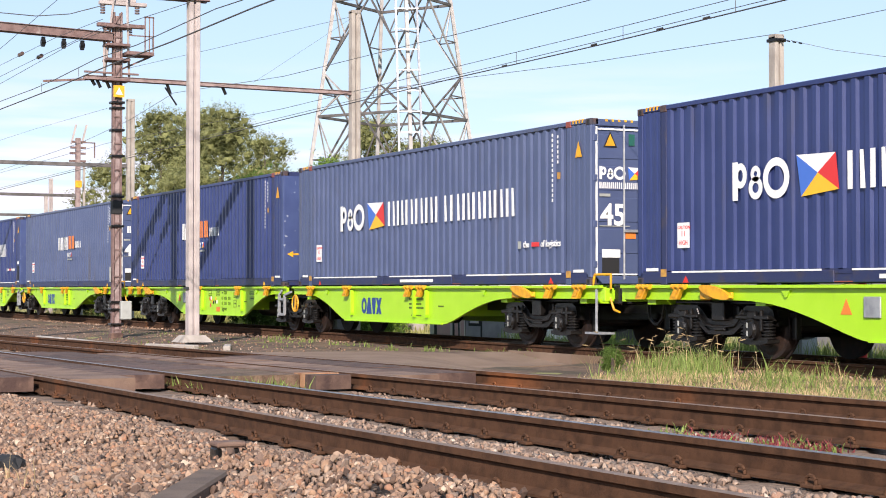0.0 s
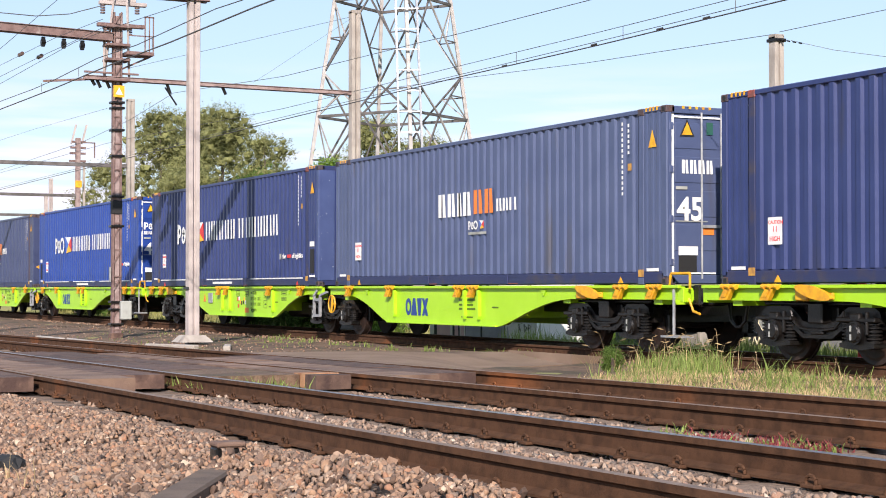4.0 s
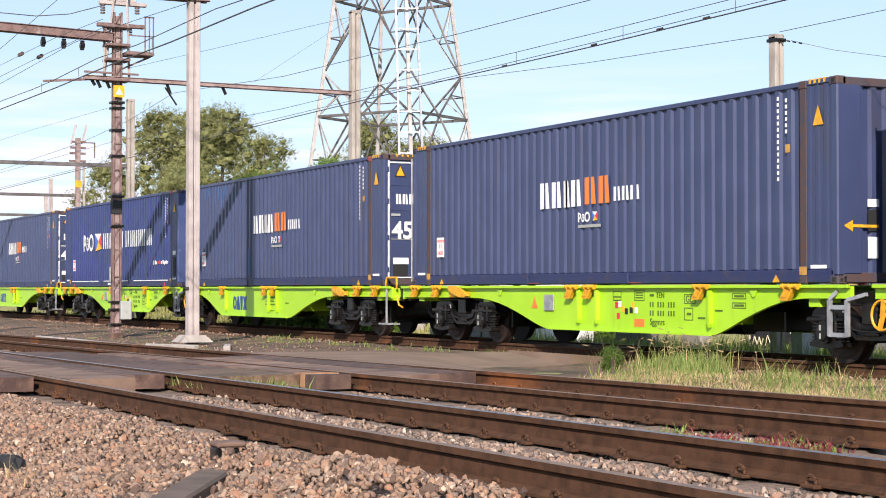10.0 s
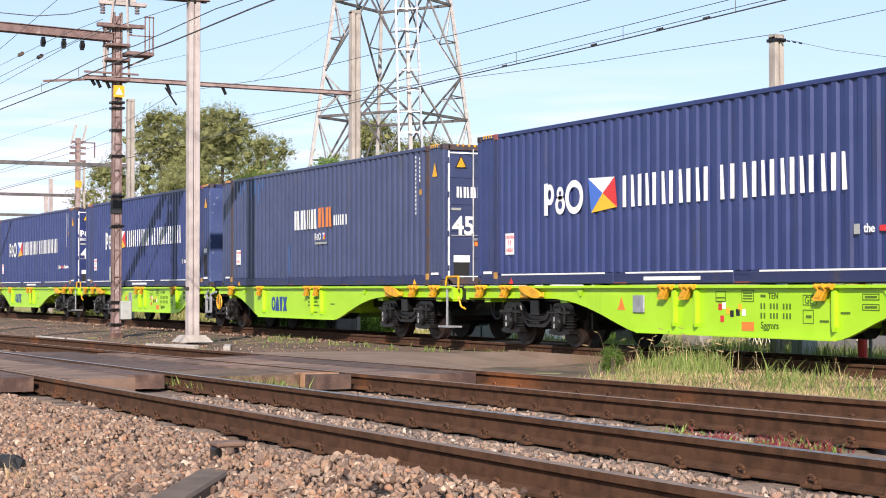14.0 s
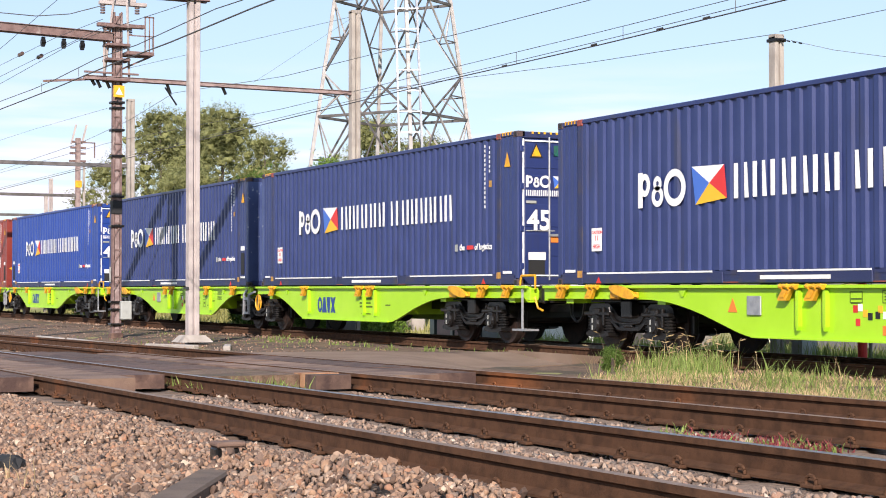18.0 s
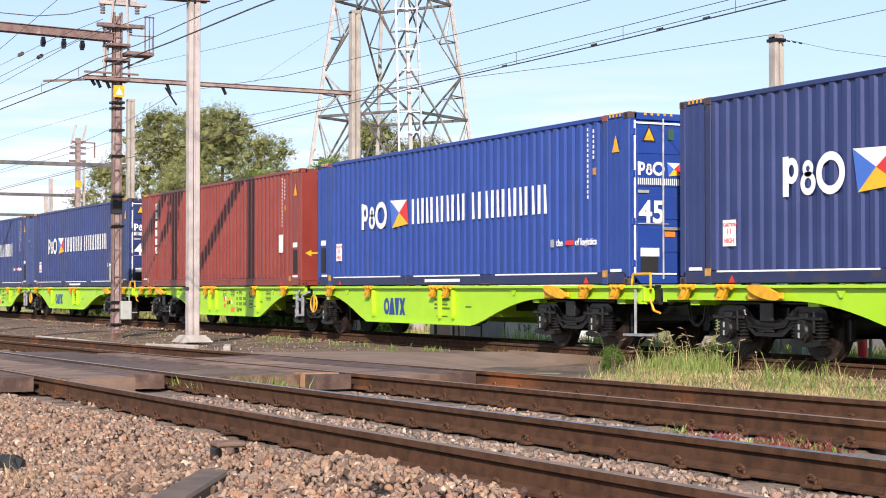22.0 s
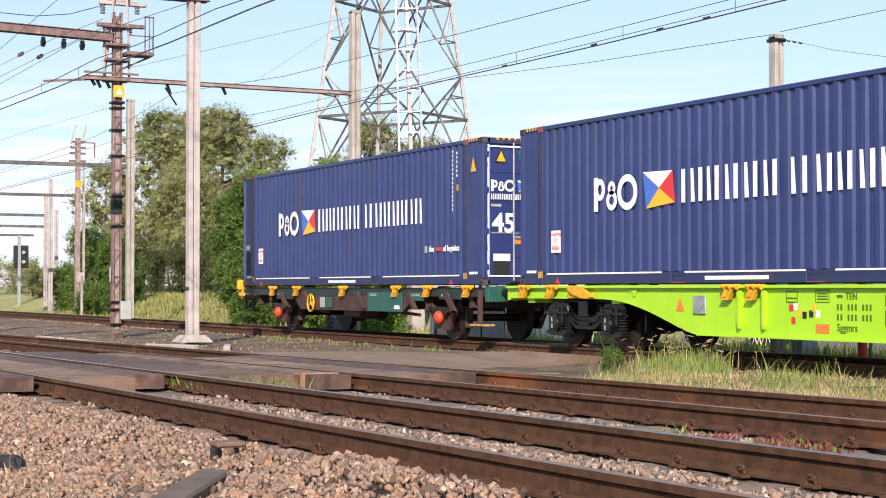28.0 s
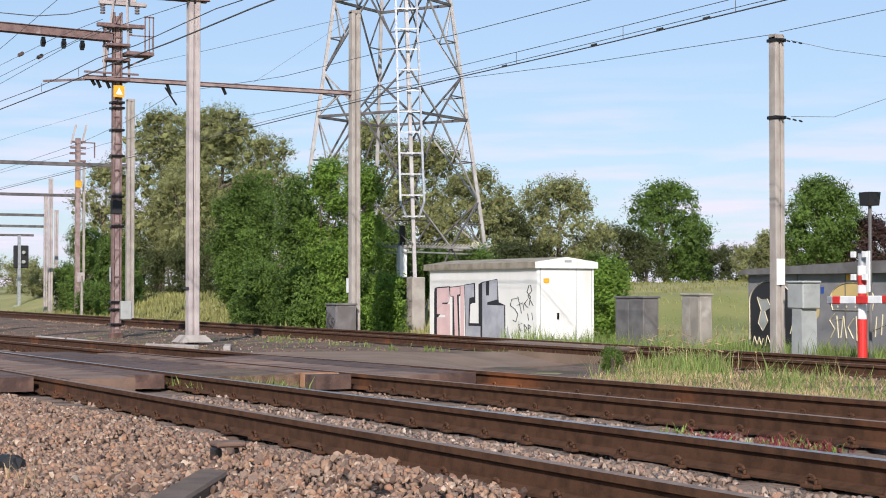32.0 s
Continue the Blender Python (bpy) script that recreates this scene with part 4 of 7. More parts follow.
def bogie(parent, x):
    fr = new("bogie", BOGIE_MESH["frame"])
    fr.parent = parent
    fr.location = (x, 0, 0)
    fr["label"] = "grimy black freight bogie with coil springs"
    for ax in (-0.9, 0.9):
        for sy in (-1, 1):
            o = new("axle_box", BOGIE_MESH["box"])
            o.parent = fr
            o.matrix_basis = Matrix.Translation((ax, sy * 1.04, 0)) @ Matrix.Rotation(0 if sy < 0 else math.pi, 4, "Z")
            if sy < 0:
                for dz in (0.0, 0.12):
                    mk = new("chalk_mark", BOGIE_MESH["mark"])
                    mk.parent = fr
                    mk.matrix_basis = o.matrix_basis @ Matrix.Translation((0, 0, dz))
            for dx in (-0.26, 0.26):
                s = new("coil_spring", BOGIE_MESH["spring"])
                s.parent = fr
                s.matrix_basis = Matrix.Translation((ax + dx, sy * 1.06, 0))
        w = new("wheelset", BOGIE_MESH["wheelset"])
        w.parent = fr
        w.location = (ax, 0, 0.46)
    o = new("brake_rigging", BOGIE_MESH["brake_rigging"])
    o.parent = fr
    return fr


# run of the arched lower edge from the bogie down to the belly
ARCH = [(0.0, 0.0), (0.09, 0.012), (0.18, 0.045), (0.27, 0.10), (0.36, 0.18), (0.45, 0.28), (0.54, 0.395), (0.63, 0.525), (0.72, 0.665), (0.80, 0.79), (0.87, 0.89), (0.93, 0.96), (1.0, 1.0)]


def spigot(parent, x, y, sy):
    """A folding container spigot: slanted flap, hinge bar and knuckles."""
    yo = y - 0.07 if sy < 0 else y + 0.07
    bm = bmesh.new()
    prism(bm, [(x - 0.19, 0.90), (x - 0.17, 0.885), (x + 0.01, 0.885), (x + 0.13, 1.05), (x - 0.07, 1.05)], min(yo, y), max(yo, y))
    yp = yo - 0.012 if sy < 0 else yo + 0.012
    prism(bm, [(x - 0.13, 0.93), (x - 0.02, 0.93), (x + 0.05, 1.02), (x - 0.05, 1.02)], min(yo, yp), max(yo, yp))
    flap = part("spigot", bm, YELLOW, parent)
    bm = bmesh.new()
    rod(bm, (x - 0.14, yo, 1.095), (x + 0.24, yo, 1.075), 0.022, 8)
    for dx in (-0.12, 0.03, 0.18):
        rod(bm, (x + dx, yo, 1.095), (x + dx + 0.07, yo, 1.075), 0.038, 8)
        box(bm, x + dx, x + dx + 0.07, min(yo, y), max(yo, y), 1.065, 1.125, 0.01)
    part("hinge", bm, YELLOW, flap)
    return flap


def unit_frame(parent, sx):
    """One lime-green half of an articulated wagon; sx: which way it reaches from the joint."""
    X = lambda v: sx * v
    E = 14.66
    for sy in (-1, 1):
        y0, y1 = (-1.26, -1.20) if sy < 0 else (1.20, 1.26)
        side = [(0.25, 1.09), (E, 1.09), (E, 0.88)] + [(11.45 - 3.0 * u, 0.88 - 0.55 * v) for u, v in ARCH] + [(1.10 + 2.45 * u, 0.92 - 0.59 * v) for u, v in ARCH[::-1]] + [(0.25, 0.92)]
        bm = bmesh.new()
        prism(bm, [(X(a), b) for a, b in side], y0, y1)
        part("side_beam", bm, LIME, parent)
        ya, yb = (y0 - 0.07, y0) if sy < 0 else (y1, y1 + 0.07)
        bm = bmesh.new()
        box(bm, min(X(0.25), X(E)), max(X(0.25), X(E)), ya, yb, 1.062, 1.112, 0.006)
        part("top_flange", bm, LIME, parent)
        bm = bmesh.new()
        box(bm, min(X(3.5), X(8.5)), max(X(3.5), X(8.5)), ya + (0.02 if sy < 0 else 0), yb - (0.02 if sy > 0 else 0), 0.33, 0.355)
        part("bottom_flange", bm, LIME, parent)
    # cross members and underframe, its sills coloured near-black to fill in the shade below
    for xx in (1.1, 3.7, 6.1, 8.5, 11.0, 13.9):
        part("cross_member", bx(X(xx) - 0.12, X(xx) + 0.12, -1.2, 1.2, 0.80 if xx in (1.1, 11.0, 13.9) else 0.5, 1.03), LIME, parent)
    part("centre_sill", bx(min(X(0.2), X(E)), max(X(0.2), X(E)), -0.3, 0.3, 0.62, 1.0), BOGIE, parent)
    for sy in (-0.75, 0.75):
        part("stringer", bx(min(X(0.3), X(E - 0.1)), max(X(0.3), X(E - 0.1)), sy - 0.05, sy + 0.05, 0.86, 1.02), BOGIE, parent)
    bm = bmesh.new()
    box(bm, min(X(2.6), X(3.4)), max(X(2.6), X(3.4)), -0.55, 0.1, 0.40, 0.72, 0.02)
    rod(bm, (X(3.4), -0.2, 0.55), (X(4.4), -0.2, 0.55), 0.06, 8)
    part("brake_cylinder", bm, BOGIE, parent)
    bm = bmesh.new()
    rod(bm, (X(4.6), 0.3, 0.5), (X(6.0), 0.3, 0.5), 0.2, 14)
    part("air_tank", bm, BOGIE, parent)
    part("end_beam", bx(X(E) - 0.05, X(E) + 0.05, -1.26, 1.26, 0.84, 1.07, bev=0.01), LIME, parent)
    # yellow folding container spigots along the near and far sides
    for sy in (-1, 1):
        yy = -1.30 if sy < 0 else 1.30
        for i, xx in enumerate((1.5, 3.7, 7.0, 7.6, 12.95, 13.95)):
            spigot(parent, X(xx), yy, sy)
            if i in (1, 2, 3):
                bm = bmesh.new()
                xr = X(xx) + 0.22
                prism(bm, [(xr - 0.03, 1.03), (xr + 0.03, 1.03), (xr + 0.03, 0.52), (xr, 0.46), (xr - 0.03, 0.52)], yy - 0.04, yy + 0.04)
                part("fin", bm, LIME, parent)
        # folding stop: a tilted lens-shaped flap on a backing block
        bm = bmesh.new()
        box(bm, X(11.95) - 0.40, X(11.95) - 0.12, yy - 0.05, yy + 0.02, 0.88, 1.06, 0.02)
        box(bm, X(11.95) - 0.12, X(11.95) + 0.40, yy - 0.03, yy + 0.02, 0.90, 1.00, 0.01)
        stop = part("folding_stop", bm, YELLOW, parent)
        bm = bmesh.new()
        lens = [(0.40 * math.cos(a), 0.085 * math.sin(a)) for a in (2 * math.pi * k / 18 for k in range(18))]
        prism(bm, [(X(11.95) + 0.06 + u * 0.98 + w * 0.2, 1.0 - u * 0.2 + w * 0.98) for u, w in lens], yy - 0.11, yy - 0.05)
        part("flap", bm, YELLOW, stop)
    for xx in (2.4, 10.3):
        bm = bmesh.new()
        prism(bm, [(X(xx) - 0.10, 1.035), (X(xx) + 0.10, 1.035), (X(xx) + 0.02, 0.93), (X(xx) - 0.02, 0.93)], -1.29, -1.26)
        part("gusset", bm, LIME, parent)


def wagon(n):
    w = thing("flat_wagon", 0, 0, 0, "lime-green articulated container flat wagon with yellow spigots", "railway wagon", "wagons of the train")
    for sx in (-1, 1):
        unit_frame(w, sx)
        bogie(w, sx * 12.15)
        E = 14.70 * sx
        for sy in (-0.90, 0.90):
            bm = bmesh.new()
            box(bm, min(E, E + sx * 0.16), max(E, E + sx * 0.16), sy - 0.17, sy + 0.17, 0.80, 1.12, 0.02)
            rod(bm, (E + sx * 0.16, sy, 0.96), (E + sx * 0.23, sy, 0.96), 0.11, 12)
            box(bm, min(E + sx * 0.225, E + sx * 0.262), max(E + sx * 0.225, E + sx * 0.262), sy - 0.24, sy + 0.24, 0.78, 1.12, 0.03)
            for zz in (0.86, 1.06):
                rod(bm, (E + sx * 0.03, sy - 0.17, zz), (E + sx * 0.03, sy - 0.185, zz), 0.02, 6)
            part("buffer", bm, BOGIE, w)
        bm = bmesh.new()
        rod(bm, (E, 0, 0.95), (E + sx * 0.26, 0, 0.90), 0.05, 8)
        pts = [(E, -0.4, 0.86), (E + sx * 0.08, -0.4, 0.55), (E + sx * 0.2, -0.4, 0.46), (E + sx * 0.27, -0.4, 0.45)]
        for a, b in zip(pts, pts[1:]):
            rod(bm, a, b, 0.028, 6)
        part("coupling_hook", bm, BOGIE, w)
        # shunter's step and yellow handrail
        if sx < 0:
            continue
        bm = bmesh.new()
        xs = sx * 14.50
        rod(bm, (xs, -1.3, 0.30), (xs, -1.3, 1.05), 0.025, 6)
        box(bm, xs - 0.26, xs + 0.26, -1.38, -1.1, 0.28, 0.315)
        part("step", bm, STEEL, w)
        bm = bmesh.new()
        for a, b in (((xs - 0.3 * sx, -1.2, 1.05), (xs - 0.22 * sx, -1.2, 1.3)), ((xs - 0.22 * sx, -1.2, 1.3), (xs + 0.30 * sx, -1.2, 1.3)), ((xs + 0.30 * sx, -1.2, 1.3), (xs + 0.30 * sx, -1.2, 1.05))):
            rod(bm, a, b, 0.022, 6)
        part("handrail", bm, YELLOW, w)
        bm = bmesh.new()
        rod(bm, (xs + 0.2 * sx, -1.15, 0.9), (xs + 0.32 * sx, -1.15, 0.7), 0.02, 6)
        rod(bm, (xs + 0.32 * sx, -1.15, 0.7), (xs + 0.5 * sx, -1.15, 0.66), 0.02, 6)
        part("brake_hose", bm, YELLOW, w)
    bogie(w, 0)
    # joint: ladder, hand-brake wheel, pivot
    part("joint_block", bx(-0.35, 0.35, -0.5, 0.5, 0.72, 1.0, bev=0.03), BOGIE, w)
    bm = bmesh.new()
    for xx in (-0.62, -0.25):
        beam(bm, (xx, -1.32, 0.40), (xx, -1.32, 0.90), 0.05, 0.06)
    for zz in (0.42, 0.80):
        beam(bm, (-0.62, -1.32, zz), (-0.25, -1.32, zz), 0.05, 0.06)
    lad = part("ladder", bm, STEEL, w)
    bm = bmesh.new()
    beam(bm, (-0.62, -1.32, 0.90), (-0.50, -1.28, 1.02), 0.05, 0.05)
    part("grab_iron", bm, STEEL, lad)
    bm = bmesh.new()
    beam(bm, (-0.25, -1.32, 0.90), (0.10, -1.28, 0.98), 0.05, 0.05)
    part("grab_iron", bm, STEEL, lad)
    bm = bmesh.new()
    hoop(bm, 0.42, -1.30, 0.70, 0.20, 0.018)
    prism(bm, [(0.42, 0.90), (0.50, 0.89), (0.47, 0.66), (0.42, 0.51), (0.34, 0.52), (0.40, 0.68)], -1.315, -1.29)
    rod(bm, (0.42, -1.31, 0.70), (0.42, -1.22, 0.70), 0.035, 8)
    part("brake_wheel", bm, YELLOW, w)
    # lettering panels: plain bars, dark on green
    yy = -1.262
    for i, wd in enumerate((0.20, 0.20, 0.20, 0.20)):
        bm = bmesh.new()
        x = 4.42 + 0.27 * i
        if i == 0:
            ring(bm, x + 0.12, 0.68, 0.145, 0.18, 0.085, yy - 0.003)
        elif i == 3:
            prism(bm, [(x - 0.03, 0.50), (x + 0.08, 0.50), (x + 0.26, 0.86), (x + 0.15, 0.86)], yy - 0.004, yy)
            prism(bm, [(x + 0.15, 0.50), (x + 0.26, 0.50), (x + 0.08, 0.86), (x - 0.03, 0.86)], yy - 0.007, yy - 0.003)
        elif i == 1:
            prism(bm, [(x - 0.02, 0.50), (x + 0.27, 0.50), (x + 0.18, 0.86), (x + 0.07, 0.86)], yy - 0.004, yy)
        else:
            prism(bm, [(x + 0.06, 0.50), (x + 0.17, 0.50), (x + 0.22, 0.86), (x + 0.0, 0.86)], yy - 0.004, yy)
        part("company_mark", bm, LOGOBLUE, w)
    for x, z, wd, hh in ((6.9, 0.84, 0.7, 0.05), (6.9, 0.74, 0.6, 0.04), (6.9, 0.66, 0.7, 0.04), (7.0, 0.5, 0.5, 0.025), (8.3, 0.7, 0.25, 0.03),
                         (-5.2, 0.95, 0.12, 0.04), (-5.2, 0.80, 0.78, 0.085), (-5.2, 0.66, 0.78, 0.085), (-4.15, 0.66, 0.12, 0.04), (-3.85, 0.6, 0.2, 0.03),
                         (-6.3, 0.92, 0.22, 0.02), (-6.3, 0.86, 0.2, 0.02), (-5.62, 0.99, 0.22, 0.02), (-5.62, 0.95, 0.22, 0.02), (-5.62, 0.91, 0.22, 0.02), (-2.9, 0.945, 0.24, 0.03), (-2.9, 0.805, 0.24, 0.03), (-3.4, 0.72, 0.2, 0.03)):
        if hh > 0.07 and wd > 0.3:
            n = int(wd / 0.075)
            for i in range(n):
                if i % 4 != 2:
                    part("data_mark", bx(x + 0.075 * i, x + 0.075 * i + 0.035, yy - 0.004, yy, z - hh / 2, z + hh / 2), LOGODARK, w)
        else:
            part("data_mark", bx(x, x + wd, yy - 0.004, yy, z - min(hh, 0.05) / 2, z + min(hh, 0.05) / 2), LOGODARK, w)
    words("Sggmrs", 0.15, -5.2, yy - 0.002, 0.47, LOGODARK, w, "type_lettering", 0.001)
    bm = bmesh.new()
    tri(bm, (-9.12, 0.70), (-8.88, 0.70), (-9.0, 0.92), yy)
    part("danger_triangle", bm, ORANGE, w)
    part("document_box", bx(-8.62, -8.28, yy - 0.03, yy, 0.66, 0.95, bev=0.01), STEEL, w)
    for x, z, col in ((-6.25, 0.78, REDP), (-6.15, 0.80, WHITE), (-6.05, 0.72, FLAGYEL), (-5.95, 0.68, BLACKRUB), (-6.2, 0.60, FLAGRED), (-5.75, 0.78, FLAGYEL), (-5.65, 0.70, WHITE), (-5.80, 0.70, BLACKRUB)):
        part("child_drawing_decal", bx(x, x + 0.09, yy - 0.004, yy, z - 0.05, z + 0.05), col, w)
    part("stencil", bx(-5.66, -5.36, yy - 0.004, yy, 0.43, 0.56), ORANGE, w)
    # boxed data panels and the small inscriptions
    for x, z, wd, hh in ((-4.22, 0.82, 0.30, 0.15), (-4.22, 0.56, 0.24, 0.20), (-6.32, 0.86, 0.26, 0.16), (-5.66, 0.86, 0.30, 0.18), (-2.95, 0.90, 0.34, 0.09), (-2.95, 0.76, 0.34, 0.09)):
        bm = bmesh.new()
        for a, b, c, d in ((x, x + wd, z, z + 0.012), (x, x + wd, z + hh - 0.012, z + hh), (x, x + 0.012, z, z + hh), (x + wd - 0.012, x + wd, z, z + hh)):
            box(bm, a, b, yy - 0.004, yy, c, d)
        part("data_frame", bm, LOGODARK, w)
    words("GE", 0.15, -4.18, yy - 0.002, 0.845, LOGODARK, w, "type_lettering", 0.001)
    words("TEN", 0.13, -5.02, yy - 0.002, 0.91, LOGODARK, w, "type_lettering", 0.001)
    return w


LOGODARK = mat("dark_green_stencil", (0.07, 0.13, 0.01), 0.6)


def last_wagon():
    """Two-axle flat wagon at the tail."""
    w = thing("tail_wagon", 0, 0, 0, "old two-axle flat wagon, rusty brown frame with teal panels", "railway wagon", "wagons of the train")
    for sy in (-1, 1):
        y0, y1 = (-1.22, -1.12) if sy < 0 else (1.12, 1.22)
        bm = bmesh.new()
        prism(bm, [(-7.0, 1.06), (7.0, 1.06), (7.0, 0.90), (-7.0, 0.90)], y0, y1)
        part("sole_bar", bm, TEALDARK, w)
        bm = bmesh.new()
        prism(bm, [(-3.3, 0.897), (3.7, 0.897), (3.1, 0.56), (-2.8, 0.56)], y0, y1)
        part("truss_plate", bm, BROWNP, w)
        for xx in (-3.9, -2.3, 0.9, 3.6, 5.4):
            bm = bmesh.new()
            prism(bm, [(xx - 0.30, 1.0), (xx - 0.10, 1.0), (xx + 0.30, 0.62), (xx + 0.12, 0.62)], sy * 1.26 - 0.03, sy * 1.26 + 0.03)
            part("bracket", bm, BROWNP, w)
        for xx in (-4.6, -2.95, -0.05, 2.85, 4.4, 6.2):
            yy = sy * 1.24
            spigot(w, xx, yy, sy)
        for a, b, zl, mt in ((-6.9, -5.9, 0.86, TEALDARK), (-4.4, -3.2, 0.80, TEALDARK), (1.3, 3.1, 0.56, TEAL), (3.5, 4.2, 0.80, TEAL), (4.9, 5.9, 0.84, TEALDARK)):
            part("teal_panel", bx(a, b, sy * 1.235 - 0.012, sy * 1.235 + 0.012, zl, 0.98, bev=0.005), mt, w)
            for i in range(4):
                if sy < 0:
                    part("panel_lettering", bx(a + 0.12 + 0.1 * i, a + 0.18 + 0.1 * i, -1.252, -1.247, 0.90, 0.95), CABLIGHT, w)
    part("cross_frame", bx(-7.0, 7.0, -1.12, 1.12, 0.95, 1.08), BROWNP, w)
    for xx in (-7.0, 7.0):
        part("head_stock", bx(xx - 0.08, xx + 0.08, -1.25, 1.25, 0.80, 1.10, bev=0.01), YELLOW if xx < 0 else TEAL, w)
        for sy in (-0.875, 0.875):
            bm = bmesh.new()
            sg = 1 if xx > 0 else -1
            rod(bm, (xx, sy, 0.98), (xx + sg * 0.4, sy, 0.98), 0.1, 12)
            rod(bm, (xx + sg * 0.4, sy, 0.98), (xx + sg * 0.46, sy, 0.98), 0.22, 16)
            part("buffer", bm, BOGIE, w)
    for ax in (-4.45, 4.75):
        for sy in (-1, 1):
            bm = bmesh.new()
            prism(bm, [(ax - 0.75, 0.86), (ax - 0.55, 0.86), (ax - 0.25, 0.42), (ax + 0.25, 0.42), (ax + 0.55, 0.86), (ax + 0.75, 0.86), (ax + 0.3, 0.22), (ax - 0.3, 0.22)], sy * 1.05 - 0.04, sy * 1.05 + 0.04)
            part("axle_guard", bm, BROWNP, w)
            bm = bmesh.new()
            for j in range(5):
                box(bm, ax - 0.62 + 0.08 * j, ax + 0.62 - 0.08 * j, sy * 1.10 - 0.05, sy * 1.10 + 0.05, 0.66 - 0.03 * j, 0.685 - 0.03 * j)
            part("leaf_spring", bm, BOGIE, w)
            bm = bmesh.new()
            bmesh.ops.create_uvsphere(bm, u_segments=20, v_segments=14, radius=0.135, matrix=Matrix.Translation((ax, sy * 1.17, 0.47)) @ Matrix.Diagonal((1, 0.75, 1, 1)))
            part("axle_box_cover", bm, ORANGERED, w, "orange-red axle box cover")
        wl = new("wheelset", BOGIE_MESH["wheelset"])
        wl.parent = w
        wl.location = (ax, 0, 0.46)
    for ax in (-4.45, 4.75):
        for dx in (-0.62, 0.62):
            bm = bmesh.new()
            beam(bm, (ax + dx, -1.14, 0.90), (ax + dx * 0.92, -1.14, 0.62), 0.07, 0.08)
            rod(bm, (ax + dx * 0.92, -1.20, 0.62), (ax + dx * 0.92, -1.08, 0.62), 0.05, 8)
            part("spring_hanger", bm, BROWNP, w)
        for dx in (-0.55, 0.55):
            part("brake_block", bx(ax + dx - 0.05, ax + dx + 0.05, -0.84, -0.68, 0.26, 0.70, bev=0.02), BROWNP, w)
    for a, b in ((-3.4, -1.6), (0.6, 3.4)):
        bm = bmesh.new()
        rod(bm, (a, -0.95, 0.62), (b, -0.95, 0.50), 0.035, 6)
        part("brake_rod", bm, BROWNP, w)
    for xx in (-6.0, -2.6, 0.8, 2.9, 6.1):
        part("cross_bearer", bx(xx - 0.09, xx + 0.09, -1.12, 1.12, 0.68, 0.95), BROWNP, w)
    for xx in (-1.95, 1.3):
        bm = bmesh.new()
        hoop(bm, xx, -1.3, 0.72, 0.2, 0.022)
        for an in (1.57, 3.66, 5.76):
            rod(bm, (xx, -1.3, 0.72), (xx + 0.2 * math.cos(an), -1.3, 0.72 + 0.2 * math.sin(an)), 0.018, 6)
        rod(bm, (xx, -1.31, 0.72), (xx, -1.24, 0.72), 0.035, 8)
        part("brake_wheel", bm, YELLOW, w)
        break
    bm = bmesh.new()
    rod(bm, (-1.2, -0.4, 0.55), (0.2, -0.4, 0.55), 0.2, 14)
    part("air_tank", bm, BOGIE, w)
    part("underframe_box", bx(-0.4, 0.5, -1.1, -0.6, 0.42, 0.75, bev=0.02), BROWNP, w)
    part("data_panel", bx(-1.5, -1.2, -1.245, -1.235, 0.62, 0.86), CABLIGHT, w)
    part("data_panel", bx(-1.1, -0.75, -1.245, -1.235, 0.62, 0.86), TEAL, w)
    part("white_panel", bx(2.75, 3.0, -1.26, -1.25, 0.62, 0.70), WHITE, w)
    bm = bmesh.new()
    box(bm, 6.45, 7.05, -1.35, -1.1, 0.33, 0.37, 0.005)
    part("step", bm, AMBER, w)
    part("step_post", bx(6.70, 6.80, -1.30, -1.22, 0.37, 1.02, bev=0.01), BROWNP, w)
    part("tail_lamp", bx(-7.12, -6.92, -1.36, -1.20, 1.02, 1.30, bev=0.04), YELLOW, w)
    part("tail_bracket", bx(-7.10, -6.75, -1.30, -1.24, 0.86, 0.96, bev=0.01), YELLOW, w)
    for xx in (-6.55, -6.0):
        bm = bmesh.new()
        rod(bm, (xx, -1.28, 0.9), (xx, -1.28, 0.52), 0.02, 6)
        part("grab_rail", bm, BOGIE, w)
    bm = bmesh.new()
    rod(bm, (-6.55, -1.28, 0.52), (-6.0, -1.28, 0.52), 0.02, 6)
    part("grab_rail", bm, BOGIE, w)
    return w


# grimy teal, darkened in colour for the shadow below the container
TEALDARK = mat("grimy_shaded_teal", (0.008, 0.032, 0.027), 0.6, 0.0, (0.02, 0.018, 0.018), 4.0, (0.4, 0.7), 0.2)
ORANGERED = mat("orange_red_paint", (0.62, 0.055, 0.02), 0.45, 0.0, (0.45, 0.05, 0.02), 9.0)

S0, PITCH, HALF = 23.54, 29.947, 15.188
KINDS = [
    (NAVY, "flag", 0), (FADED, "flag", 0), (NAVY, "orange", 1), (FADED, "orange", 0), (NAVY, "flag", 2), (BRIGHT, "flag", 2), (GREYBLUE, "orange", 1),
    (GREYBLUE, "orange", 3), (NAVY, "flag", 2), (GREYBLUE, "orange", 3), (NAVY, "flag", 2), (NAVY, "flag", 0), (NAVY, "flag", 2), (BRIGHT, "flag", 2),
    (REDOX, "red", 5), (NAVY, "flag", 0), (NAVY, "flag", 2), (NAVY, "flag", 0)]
TONE = {NAVY.name: "navy blue", FADED.name: "sun-faded blue", BRIGHT.name: "bright blue", GREYBLUE.name: "dull grey-blue", REDOX.name: "oxide red"}
TRAIN = []
